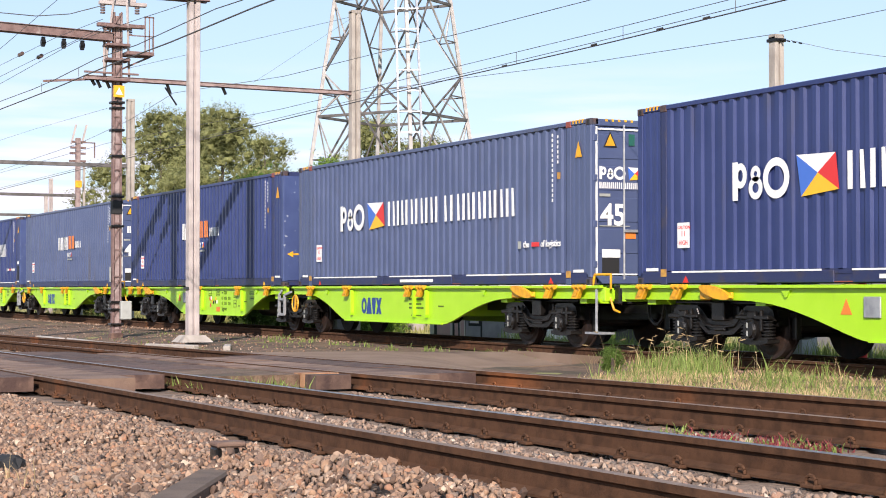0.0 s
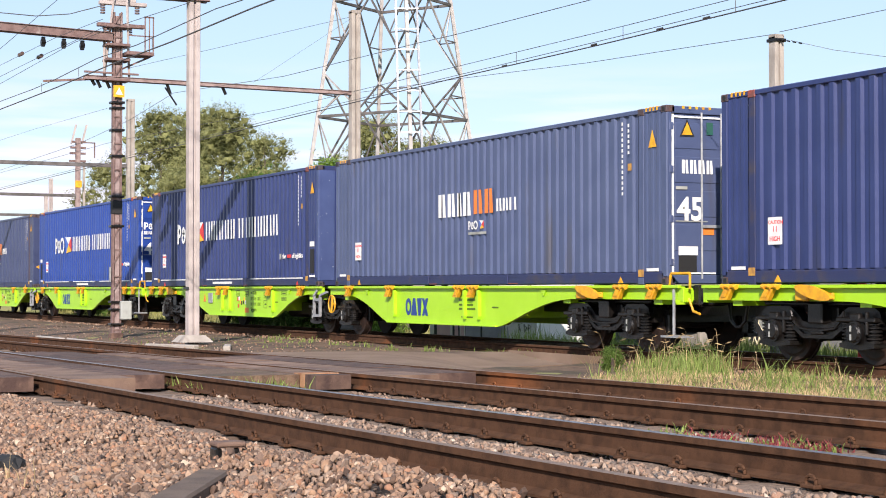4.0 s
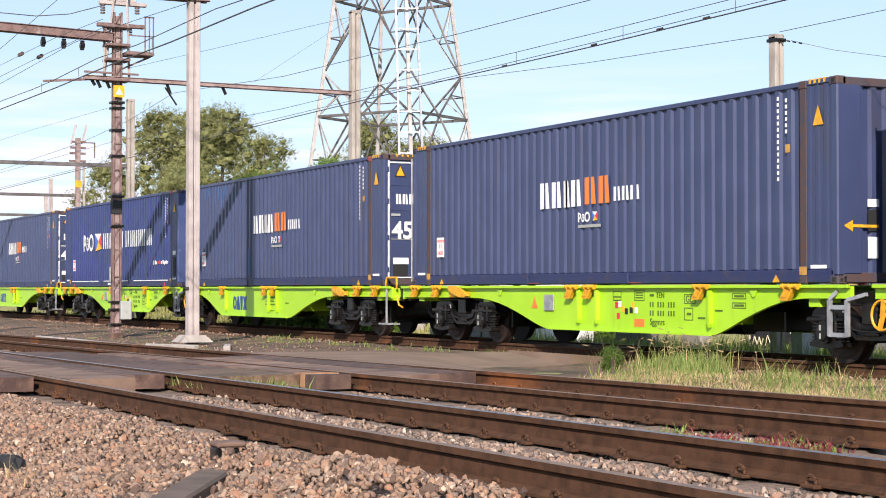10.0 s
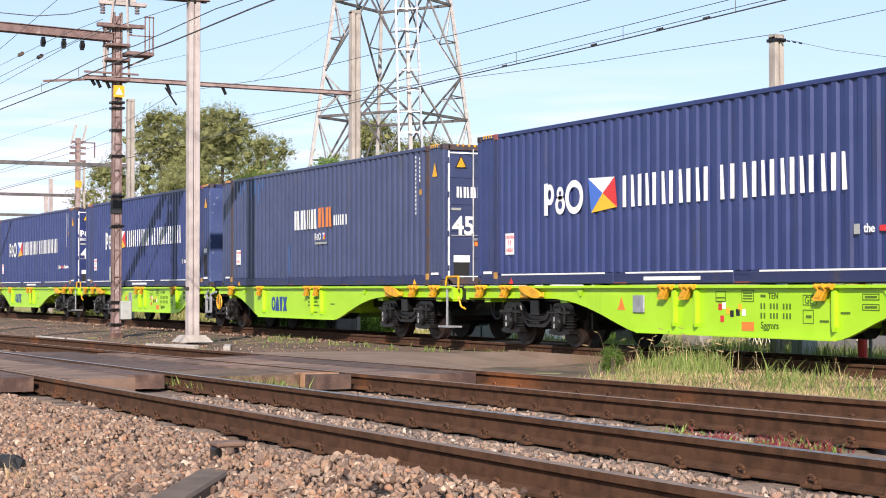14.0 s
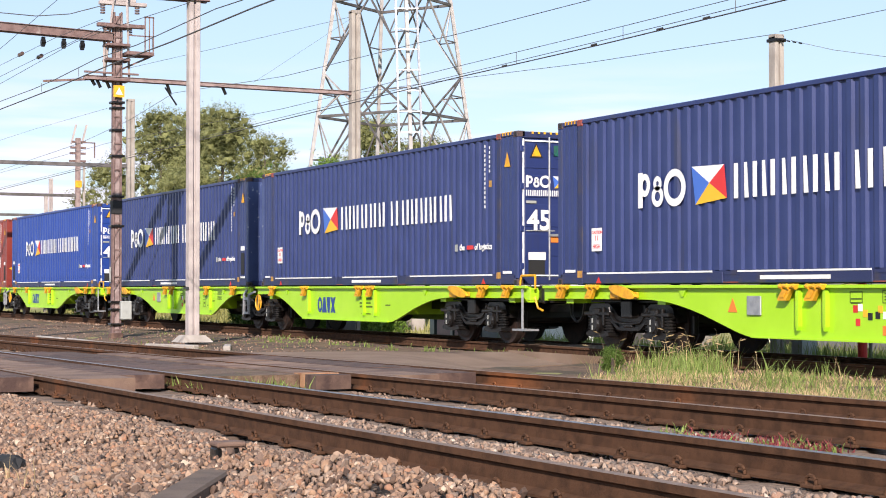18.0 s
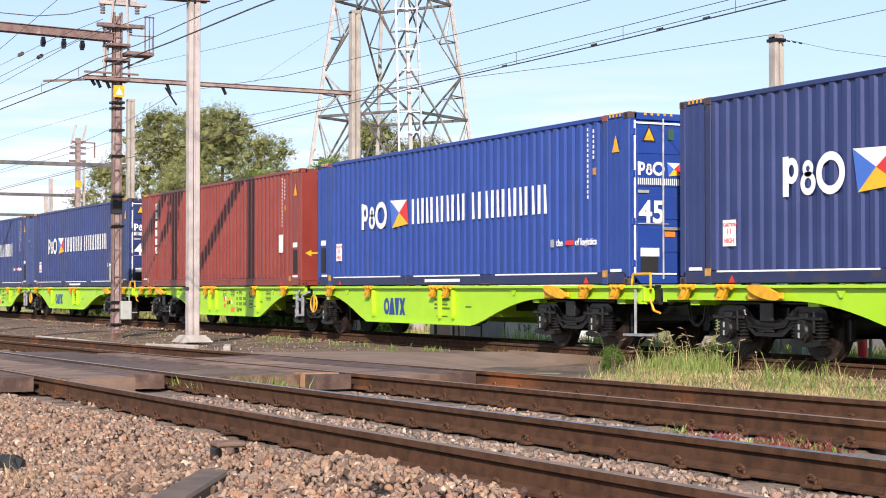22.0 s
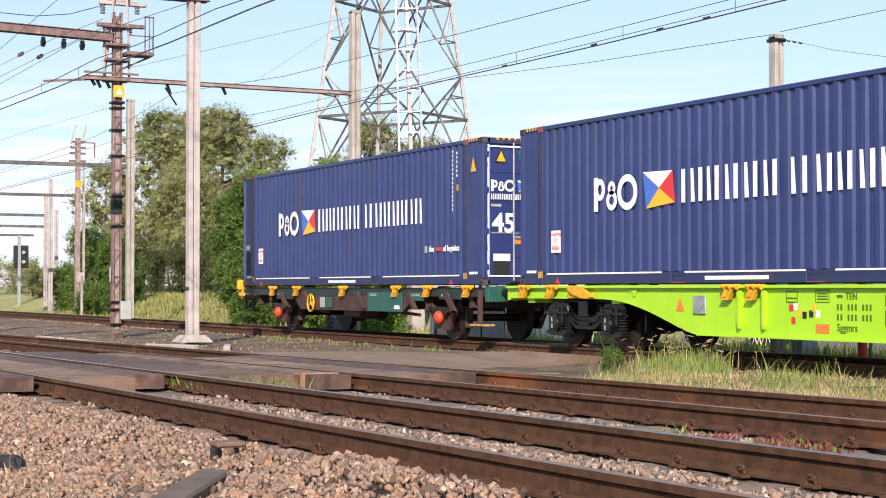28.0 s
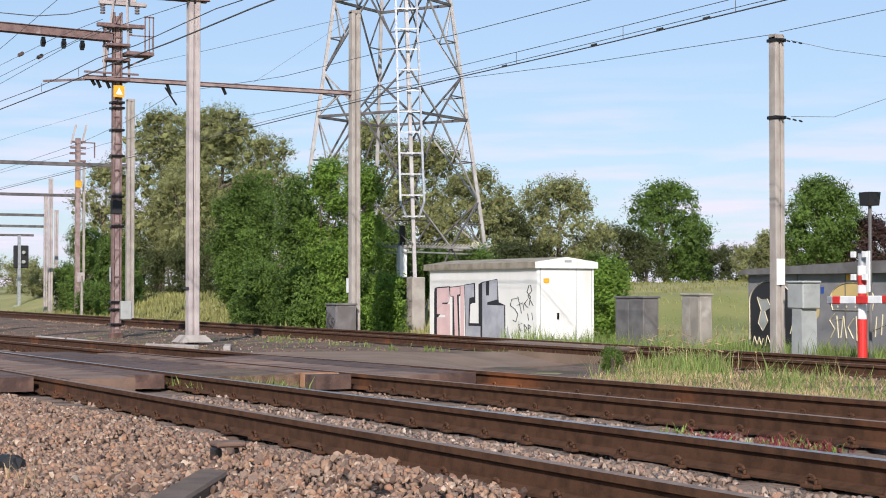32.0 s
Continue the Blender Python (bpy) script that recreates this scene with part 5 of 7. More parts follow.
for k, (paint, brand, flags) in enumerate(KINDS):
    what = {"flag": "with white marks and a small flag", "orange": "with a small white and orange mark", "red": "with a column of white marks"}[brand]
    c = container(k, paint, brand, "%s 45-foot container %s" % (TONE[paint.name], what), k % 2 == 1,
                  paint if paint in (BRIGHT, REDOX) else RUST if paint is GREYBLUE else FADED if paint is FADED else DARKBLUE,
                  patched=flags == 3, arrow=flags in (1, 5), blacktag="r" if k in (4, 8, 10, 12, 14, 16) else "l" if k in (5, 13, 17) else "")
    left = -(S0 + PITCH * (k // 2) + (HALF if k % 2 else 0))
    TRAIN.append((c, Vector((left + LEN / 2, TRAIN_Y, DECK))))
JOINT = PITCH - HALF - LEN
first = wagon(0)
for n in range(9):
    w = first if n == 0 else copy_thing(first, Matrix())
    TRAIN.append((w, Vector((-(S0 + PITCH * (n - 1) + HALF + JOINT / 2), TRAIN_Y, 0))))
tail = last_wagon()
TRAIN.append((tail, Vector((-(S0 + PITCH * 8 + HALF) + LEN / 2, TRAIN_Y, 0))))
# ---- masts, beams and wires ----
def h_post(parent, x, y, z0, z1, w, d, material, name="shaft", web=0.3):
    """A post of H section: two flanges and a web set back between them."""
    bm = bmesh.new()
    box(bm, x - w / 2, x - w / 2 + w * 0.40, y - d / 2, y + d / 2, z0, z1, 0.01)
    box(bm, x + w / 2 - w * 0.40, x + w / 2, y - d / 2, y + d / 2, z0, z1, 0.01)
    box(bm, x - w / 2 + 0.01, x + w / 2 - 0.01, y - d * 0.30, y + d * 0.30, z0, z1 - 0.01)
    return part(name, bm, material, parent)


def concrete_mast(x, y, z0, z1, w, label, material=None, plinth=0.0):
    m = thing("catenary_mast", x, y, z0, label, "mast", "catenary masts")
    shaft = h_post(m, 0, 0, -0.4, z1 - z0, w, w * 0.95, material or MASTCON)
    shaft.matrix_basis = Matrix.Rotation(math.pi / 2, 4, "Z")
    part("mast_cap", bx(-w * 0.52, w * 0.52, -w * 0.5, w * 0.5, z1 - z0 - 0.06, z1 - z0 + 0.04, bev=0.01), material or MASTCON, m)
    if plinth:
        bm = bmesh.new()
        bmesh.ops.create_cone(bm, cap_ends=True, segments=4, radius1=plinth, radius2=plinth * 0.62, depth=0.16, matrix=Matrix.Translation((0, 0, 0.0)) @ Matrix.Rotation(math.pi / 4, 4, "Z"))
        part("plinth", bm, CONCRETE, m)
    return m


pole = concrete_mast(-37.24, 12.08, -0.08, 8.6, 0.265, "tall pale concrete mast on a sloping plinth", None, 0.55)
part("plate", bx(-0.17, -0.155, -0.10, 0.0, 0.95 + 0.45, 1.75, bev=0.003), WHITE, pole)
part("dark_clamp", bx(-0.17, 0.17, -0.17, -0.15, 1.15, 1.2), BOGIE, pole)

m230 = concrete_mast(-68.1, 19.4, -0.2, 8.85, 0.30, "weathered grey concrete mast behind the far track", CONCRETE)
m628 = concrete_mast(-44.03, 19.05, -0.23, 9.1, 0.275, "weathered brownish concrete mast beside a cabinet", CONCRETE)
# the masts of this portal stand a little lower than the pattern
LOW = 0.982
pole.scale = m628.scale = (LOW, LOW, LOW)
near_beam = thing("portal_beam", -37.24, 12.08, 7.78, "rust-brown steel catenary beam over the near tracks", "beam", "catenary beams")
bm = bmesh.new()
for x in (-0.12, 0.12):
    box(bm, x - 0.02, x + 0.02, -11.5, 0.35, -0.115, 0.115)
    box(bm, x - 0.06, x + 0.06, -11.5, 0.35, 0.10, 0.115)
    box(bm, x - 0.06, x + 0.06, -11.5, 0.35, -0.115, -0.10)
part("channel_pair", bm, MASTBROWN, near_beam)
m1376 = concrete_mast(-25.2, 19.4, -0.25, 5.72, 0.21, "weathered concrete mast with a white plate", CONCRETE)
part("plate", bx(0.108, 0.122, -0.10, 0.08, 1.38, 1.86), HUTWHITE, m1376)
part("plate", bx(-0.17, -0.05, -0.18, -0.16, 1.20, 1.62), WHITE, m628)
for z in (4.47, 5.90):
    bm = bmesh.new()
    box(bm, -0.13, 0.13, -0.13, 0.13, z - 0.03, z + 0.03, 0.005)
    part("bracket", bm, BOGIE, m1376)
    bm = bmesh.new()
    for i in range(4):
        rod(bm, (0.14 + 0.11 * i, 0.05 * i, z - 0.03 * i), (0.22 + 0.11 * i, 0.05 * i, z - 0.03 * (i + 0.8)), 0.016, 6)
    part("tensioner", bm, BOGIE, m1376)

# brown steel signal mast with platform, upper and lower beams
mast = thing("steel_mast", -44.06, 12.18, -0.325, "rust-brown steel mast with a work platform and yellow warning plate", "mast", "catenary masts")
for dy in (-0.10, 0.10):
    part("channel", bx(-0.10, 0.10, dy - 0.025, dy + 0.025, -0.3, 8.9, bev=0.006), MASTBROWN, mast)
for i in range(24):
    z = 0.3 + 0.36 * i
    bm = bmesh.new()
    beam(bm, (0.11, -0.10, z), (0.11, 0.10, z + 0.32 if i % 2 else z - 0.0), 0.02, 0.04)
    part("lacing", bm, MASTBROWN, mast)
part("web", bx(-0.05, 0.09, -0.06, 0.06, -0.3, 8.8), MASTPINK, mast)
for z in (0.45, 0.85, 1.05, 3.1, 3.9, 5.0, 5.7, 6.3, 6.45):
    part("clamp", bx(-0.16, 0.16, -0.18, 0.18, z - 0.03, z + 0.03, bev=0.008), BOGIE, mast)
part("dark_band", bx(-0.125, 0.125, -0.135, 0.135, 3.42, 3.80, bev=0.02), BLACKRUB, mast)
part("foundation", bx(-0.17, 0.17, -0.17, 0.17, -0.3, 0.22, bev=0.03), TIMBER, mast)
sg = part("warning_plate", bx(0.20, 0.215, -0.15, 0.15, 6.58, 6.90), YELLOW, mast)
bm = bmesh.new()
tri(bm, (-0.10, 6.65), (0.10, 6.65), (0.0, 6.84), 0.0)
o = part("warning_symbol", bm, WHITE, sg)
o.matrix_basis = Matrix.Translation((0.218, 0, 0)) @ Matrix.Rotation(math.pi / 2, 4, "Z")
part("junction_box", bx(0.12, 0.30, 0.06, 0.36, 0.58, 1.08, bev=0.02), CABLIGHT, mast)
part("pale_tube", bx(0.0, 0.04, -0.19, -0.15, 1.6, 2.0), CABLIGHT, mast)
for x0, y0, x1, y1 in ((-0.05, -0.30, 0.1, -0.1), (0.12, 0.36, 0.18, 0.18)):
    bm = bmesh.new()
    rod(bm, (x0 - 0.2, y0, 7.1), (x1 + 0.1, y1, 9.6), 0.035, 6)
    part("brace", bm, MASTCON, mast)
for z, a, b in ((8.55, -0.55, 0.75), (9.15, -0.5, 0.8), (9.25, -0.4, 0.5)):
    part("top_arm", bx(-0.09, 0.09, a, b, z - 0.05, z + 0.05, bev=0.01), MASTBROWN if z < 9 else MASTCON, mast)
for y, z in ((-0.4, 8.85), (0.55, 8.9), (-0.3, 8.2), (0.35, 8.3)):
    bm = bmesh.new()
    for i in range(4):
        rod(bm, (0, y, z + 0.07 * i), (0, y, z + 0.07 * i + 0.04), 0.07, 8)
    part("insulator", bm, INSUL, mast)
pf = part("platform", bx(-0.3, 0.3, 0.2, 0.95, 7.74, 7.84, bev=0.01), MASTBROWN, mast)
for y in (0.70, 0.82, 0.93):
    part("guard_rail", bx(0.25, 0.28, y - 0.015, y + 0.015, 7.84, 8.80), MASTBROWN, pf)
part("guard_rail", bx(0.25, 0.28, 0.68, 0.95, 8.77, 8.81), MASTBROWN, pf)
part("guard_rail", bx(0.25, 0.28, 0.25, 0.95, 8.25, 8.28), MASTBROWN, pf)
bm = bmesh.new()
beam(bm, (0, 0.15, 7.38), (0, 0.92, 7.75), 0.05, 0.05)
part("platform_strut", bm, MASTBROWN, pf)
for z in (7.05, 7.6, 8.0, 8.5):
    part("collar", bx(-0.26, 0.26, -0.34, 0.30, z - 0.035, z + 0.035, bev=0.008), MASTBROWN, mast)
bm = bmesh.new()
rod(bm, (-0.1, -0.32, 7.05), (-0.1, -0.32, 8.6), 0.04, 6)
part("conduit", bm, MASTCON, mast)

lower = thing("portal_beam", -44.06, 12.18, 6.64, "weathered steel catenary beam spanning the far track", "beam", "catenary beams")
bm = bmesh.new()
for x in (-0.09, 0.09):
    box(bm, x - 0.02, x + 0.02, -0.90, 6.90, -0.055, 0.055)
    box(bm, x - 0.05, x + 0.05, -0.90, 6.90, 0.043, 0.055)
    box(bm, x - 0.05, x + 0.05, -0.90, 6.90, -0.055, -0.043)
o = part("channel_pair", bm, MASTPINK, lower)
lower.rotation_euler = (radians(-0.25), 0, 0)
for y, drop in ((-0.70, 0.10), (-0.55, 0.16), (-0.3, 0.16), (-0.05, 0.16), (1.4, 0.22), (3.0, 0.15)):
    bm = bmesh.new()
    rod(bm, (0, y, -0.05), (0, y + 0.1, -0.1 - drop), 0.045, 8)
    part("hanger", bm, BOGIE, lower)
bm = bmesh.new()
beam(bm, (0, -2.0, -0.17), (0, -0.3, 0.0), 0.05, 0.06)
part("extension_arm", bm, MASTBROWN, lower)
part("extension_arm", bx(-0.03, 0.03, -0.9, 0.6, 0.13, 0.18), MASTBROWN, lower)
bm = bmesh.new()
rod(bm, (0, 1.35, -0.15), (0, 1.68, -0.62), 0.025, 6)
part("registration_arm", bm, BOGIE, lower)
upper = thing("portal_beam", -44.06, 12.18, 7.74, "rust-brown steel catenary beam over the near tracks", "beam", "catenary beams")
bm = bmesh.new()
for x in (-0.12, 0.12):
    box(bm, x - 0.02, x + 0.02, -11.5, -0.15, -0.115, 0.115)
    box(bm, x - 0.06, x + 0.06, -11.5, -0.15, 0.10, 0.115)
    box(bm, x - 0.06, x + 0.06, -11.5, -0.15, -0.115, -0.10)
part("channel_pair", bm, MASTBROWN, upper)
upper.rotation_euler = (radians(-1.6), 0, 0)
mast.scale = lower.scale = upper.scale = (LOW, LOW, LOW)
for y in (-2.0, -1.45, -0.95, -5.0, -7.3):
    bm = bmesh.new()
    box(bm, -0.05, 0.05, y - 0.05, y + 0.05, -0.42, -0.16, 0.01)
    rod(bm, (0, y - 0.06, -0.30), (0, y + 0.06, -0.30), 0.08, 8)
    part("hanger", bm, BOGIE, upper)

# farther masts and beams of the line
for x, y, top, w, lab in ((-87, 22, 8.6, 0.30, 1), (-92.9, 22, 7.1, 0.21, 0), (-96.2, 22.5, 6.3, 0.20, 0), (-99.9, 24, 5.7, 0.20, 0)):
    if lab:
        fm = thing("steel_mast", x, y, -0.3, "distant rust-brown steel mast with a yellow plate", "mast", "catenary masts")
        for dx in (-0.10, 0.10):
            part("channel", bx(dx - 0.04, dx + 0.04, -0.11, 0.11, -0.3, top + 0.6, bev=0.006), MASTPINK, fm)
        part("web", bx(-0.12, 0.12, -0.05, 0.05, -0.3, top), MASTCON, fm)
        part("warning_plate", bx(0.15, 0.17, -0.17, 0.17, 6.62, 6.98), YELLOW, fm)
        for z in (8.0, 8.4, 8.7, 9.0):
            part("top_arm", bx(-0.1, 0.1, -0.45 + 0.1 * (z - 8), 0.4, z - 0.05, z + 0.05), MASTBROWN, fm)
        for yy in (-0.35, 0.2):
            bm = bmesh.new()
            beam(bm, (0, yy, 8.9), (0, yy + 0.25, 9.9), 0.12, 0.08)
            part("top_horn", bm, MASTCON, fm)
        part("guard_rail", bx(-0.05, 0.05, 0.4, 0.9, 8.95, 9.0), MASTBROWN, fm)
        part("guard_rail", bx(-0.05, 0.05, 0.85, 0.9, 8.2, 9.0), MASTBROWN, fm)
        part("ladder", bx(-0.2, -0.1, 0.3, 0.42, 0.2, 8.0), CONCRETE, fm)
    else:
        concrete_mast(x, y, -0.2, top, w, "distant pale concrete mast by the line", MASTCON, 0.0)
for x, z, y0, y1 in ((-68.1, 6.12, 6.0, 19.3), (-87, 5.9, 10.0, 21.9), (-96.2, 5.25, 12, 22.4), (-104, 4.9, 12, 24.4), (-112, 4.6, 12, 25.4)):
    bt = thing("portal_beam", x, 0, z, "distant steel catenary beam over the tracks", "beam", "catenary beams")
    part("channel_pair", bx(-0.07, 0.07, y0, y1, -0.075, 0.075, bev=0.01), LATTICEDK, bt)

wires = thing("overhead_wires", 0, 0, 0, "thin dark overhead contact wires, messengers and droppers", "wires", "", "structure")


def run_wire(y, pts, r, name="contact_wire"):
    wire(name, [(x, y, z) for x, z in pts], r, wires)


run_wire(16.5, [(-220, 5.8), (-43.07, 5.66), (-32.53, 5.63), (-26.73, 5.58), (-21.2, 5.57), (120, 5.6)], 0.012)
run_wire(16.35, [(-220, 5.84), (-43.07, 5.69), (-26.73, 5.61), (-21.2, 5.60), (120, 5.62)], 0.0065)
run_wire(16.5, [(-220, 7.0), (-60, 6.4), (-43.07, 5.96), (-26.73, 5.82), (-22.68, 5.80), (10, 6.4), (120, 6)], 0.0065, "messenger_wire")
run_wire(8.2, [(-220, 5.7), (-39.67, 5.224), (-34.4, 5.15), (-30.1, 5.125), (-26.5, 5.06), (-22.5, 5.035), (-21.7, 5.02), (120, 5.2)], 0.012)
run_wire(8.2, [(-220, 6.2), (-39.67, 5.41), (-36.2, 5.335), (-34.4, 5.325), (-31.03, 5.355), (-28.4, 5.265), (-25.1, 5.268), (-24.2, 5.265), (-23.0, 5.215), (120, 6)], 0.008, "messenger_wire")
for x, z0, z1 in ((-32.4, 5.17, 5.34), (-27.5, 5.08, 5.28), (-35.5, 5.2, 5.38)):
    wire("dropper", [(x, 8.2, z0), (x, 8.2, z1)], 0.006, wires)
for x, z0, z1 in ((-37.0, 5.64, 5.90), (-29.9, 5.60, 5.84), (-25.9, 5.58, 5.81), (-22.5, 5.57, 5.80)):
    wire("dropper", [(x, 16.5, z0), (x, 16.5, z1)], 0.006, wires)
for x, z in ((-30.5, 5.61), (-27.0, 5.59), (-24.8, 5.58), (-23.4, 5.575)):
    wire("wire_clamp", [(x, 16.5, z + 0.02), (x + 0.18, 16.5, z + 0.02)], 0.02, wires)
# messenger over the space between the lines, held by the beam's arm
run_wire(14.0, [(-140, 6.1), (-68, 5.75), (-55.0, 5.86), (-49.2, 6.10), (-44.86, 6.45), (-36.5, 5.96), (-29.3, 5.79), (-27.74, 5.738), (-22.85, 5.645), (30, 6.6)], 0.0065, "messenger_wire")
wire("feeder_wire", [(-140, 10.3, 7.9), (-49.87, 10.3, 7.587), (-43.0, 10.3, 7.49), (-38.5, 10.3, 7.31)], 0.0065, wires)
wire("feeder_wire", [(-140, 10.3, 7.5), (-49.86, 10.3, 7.255), (-44.85, 10.3, 7.216), (-41.4, 10.3, 7.155), (-38.2, 10.3, 7.11)], 0.0065, wires)
run_wire(10.0, [(-140, 7.1), (-48.4, 6.87), (-40.03, 6.94), (-37.0, 6.834), (-34.75, 6.729), (-31.2, 6.548), (30, 6.3)], 0.0065, "feeder_wire")
run_wire(16.5, [(-140, 8.6), (-72.83, 7.928), (-60.98, 7.691)], 0.005, "feeder_wire")
wire("span_wire", [(-44.0, 16.0, 6.75), (-44.0, 18.95, 8.75)], 0.004, wires)
wire("feeder_wire", [(-44.6, 19.35, 6.70), (-38.24, 19.4, 6.40), (-32, 19.4, 6.05), (-25.3, 19.4, 5.78)], 0.0065, wires)
wire("feeder_wire", [(-25.1, 19.4, 5.80), (-22.2, 19.4, 5.78), (30, 19.4, 6.2)], 0.0065, wires)
wire("guy_wire", [(-24.9, 19.5, 5.62), (-24.3, 20.0, 5.40), (-23.96, 21.5, 5.27), (-22, 28, 5.0)], 0.005, wires)
wire("guy_wire", [(-24.9, 19.5, 4.22), (-24.3, 20.0, 4.18), (-23.96, 21.5, 4.71), (-22, 30, 6.2)], 0.005, wires)
wire("span_wire", [(-44.8, 12.7, 7.05), (-44.8, 15, 7.7), (-44.8, 19.2, 8.9)], 0.006, wires)
wire("cable_loop", [(-44.86, 2.0, 10.2), (-44.86, 8.2, 8.45), (-44.86, 9.26, 8.32), (-44.86, 10.2, 8.30), (-44.86, 11.1, 8.42), (-44.86, 12.1, 8.75)], 0.013, wires)
wire("feeder_wire", [(-60, 9.0, 6.4), (-43.59, 9.0, 7.183), (-38.38, 9.0, 7.462), (-30, 9.0, 7.9)], 0.0065, wires)
for x, y, z in ((-47.3, 10.3, 7.57), (-45.0, 10.3, 7.22)):
    bm = bmesh.new()
    for i in range(3):
        rod(bm, (x + 0.15 * i, y, z), (x + 0.15 * i + 0.09, y, z), 0.055, 8)
    part("insulator", bm, INSUL, wires)

# ---- pylon ----
FV = Vector((-0.8957, 0.4446, 0))
RV = Vector((0.4446, 0.8957, 0))
pyl_c = Vector((-54.82, 25.22, 0))
pylon = thing("transmission_pylon", pyl_c.x, pyl_c.y, -0.5, "grey steel lattice pylon with an external ladder", "pylon")
U0, V0 = RV * 0.80 - FV * 3.40, RV * 3.31 + FV * 0.80


def leg_at(i, z):
    k = (26.0 - z) / (26.0 - 2.5)
    return (U0, V0, -U0, -V0)[i] * k + Vector((0, 0, z + 0.5))


for i in range(4):
    bm = bmesh.new()
    beam(bm, leg_at(i, 0.9 if i == 0 else -0.6), leg_at(i, 20.0), 0.12, 0.12)
    part("leg", bm, LATTICE, pylon)
PANELS = [(2.5, 4.2, 7.15), (7.15, 8.7, 11.3), (11.3, 13.0, 15.6), (15.6, 17.2, 20.0)]


def strut(name, a, b, w, material):
    bm = bmesh.new()
    beam(bm, a, b, w, w)
    part(name, bm, material, pylon)


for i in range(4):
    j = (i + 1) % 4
    # shaded braces get the darker steel, the others the light one
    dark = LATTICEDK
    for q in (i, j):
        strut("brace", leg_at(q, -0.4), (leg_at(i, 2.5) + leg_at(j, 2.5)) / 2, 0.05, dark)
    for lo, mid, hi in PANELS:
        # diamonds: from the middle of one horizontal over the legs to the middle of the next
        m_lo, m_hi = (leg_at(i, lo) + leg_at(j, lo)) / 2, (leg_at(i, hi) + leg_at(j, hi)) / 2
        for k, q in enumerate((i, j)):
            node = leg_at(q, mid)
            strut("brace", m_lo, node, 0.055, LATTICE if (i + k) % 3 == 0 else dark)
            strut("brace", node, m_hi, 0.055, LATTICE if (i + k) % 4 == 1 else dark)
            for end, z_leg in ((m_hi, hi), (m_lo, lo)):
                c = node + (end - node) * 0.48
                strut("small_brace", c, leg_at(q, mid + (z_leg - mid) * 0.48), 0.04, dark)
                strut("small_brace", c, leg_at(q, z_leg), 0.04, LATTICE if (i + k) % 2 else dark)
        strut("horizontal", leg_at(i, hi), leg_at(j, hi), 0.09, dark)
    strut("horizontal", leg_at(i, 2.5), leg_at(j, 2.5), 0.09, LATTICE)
    # spiked anti-climb barrier
    bm = bmesh.new()
    a, b = leg_at(i, 2.5) * 1.0, leg_at(j, 2.5) * 1.0
    n = 26
    for k in range(n):
        q = a + (b - a) * (k + 0.5) / n
        out = Vector((q.x, q.y, 0)).normalized()
        beam(bm, q + Vector((0, 0, -0.05)), q + out * 0.25 + Vector((0, 0, 0.12)), 0.03, 0.03)
    beam(bm, a + Vector((0, 0, -0.2)), b + Vector((0, 0, -0.2)), 0.08, 0.05)
    part("climbing_guard", bm, LATTICE, pylon)
ped = leg_at(0, 0.3)
part("pedestal", bx(ped.x - 0.24, ped.x + 0.24, ped.y - 0.24, ped.y + 0.24, -0.5, 1.95, bev=0.03), CONCRETE, pylon)
for d in (-0.40, 0.40):
    bm = bmesh.new()
    beam(bm, leg_at(0, 4.0) + RV * d - FV * 0.2, leg_at(0, 18) + RV * d * 0.8 - FV * 0.2, 0.07, 0.06)
    beam(bm, leg_at(0, 4.0) + RV * d - FV * 0.2, leg_at(0, 3.45) + RV * d * 0.5 - FV * 0.2, 0.06, 0.06)
    part("ladder_rail", bm, STEEL, pylon)
for i in range(20):
    z = 3.5 + 0.72 * i
    bm = bmesh.new()
    beam(bm, leg_at(0, z) - RV * 0.42 - FV * 0.2, leg_at(0, z) + RV * 0.42 - FV * 0.2, 0.045, 0.045)
    part("rung", bm, STEEL, pylon)
bm = bmesh.new()
q = leg_at(0, 1.4) - RV * 0.45 + FV * 0.5
box(bm, q.x - 0.14, q.x + 0.14, q.y - 0.14, q.y + 0.14, 1.95, 3.0, 0.02)
part("white_cabinet", bm, WHITE, pylon)
q = leg_at(0, 3.0) - RV * 0.38 + FV * 0.3
part("dark_screen", bx(q.x - 0.04, q.x + 0.04, q.y - 0.10, q.y + 0.10, 3.05, 3.7), BOGIE, pylon)
q = leg_at(1, 2.5)
part("yellow_plate", bx(q.x - 0.2, q.x - 0.18, q.y - 0.45, q.y - 0.15, 2.65, 3.25), GRAFCREAM, pylon)

# ---- white signalling hut ----
hut = thing("signalling_hut", -39.70, 21.8, -0.6, "white rendered signalling hut with graffiti and a mossy roof", "hut")
part("wall", bx(-3.04, 3.04, -1.0, -0.92, -0.2, 2.2), HUTWHITE, hut)
part("wall", bx(-3.04, 3.04, 0.58, 0.66, -0.2, 2.2), HUTWHITE, hut)
part("wall", bx(-3.04, -2.96, -0.92, 0.58, -0.2, 2.2), HUTWHITE, hut)
part("wall", bx(2.96, 3.04, -0.92, 0.58, -0.2, 2.2), HUTWHITE, hut)
for yy in (-0.90, 0.14, 0.60):
    part("door_joint", bx(3.04, 3.047, yy - 0.008, yy + 0.008, 0.0, 2.18), CABLIGHT, hut)
part("door_handle", bx(3.04, 3.07, -0.42, -0.37, 0.90, 1.05), BOGIE, hut)
part("orange_plate", bx(3.04, 3.048, -0.80, -0.64, 1.80, 1.92), YELLOW, hut)
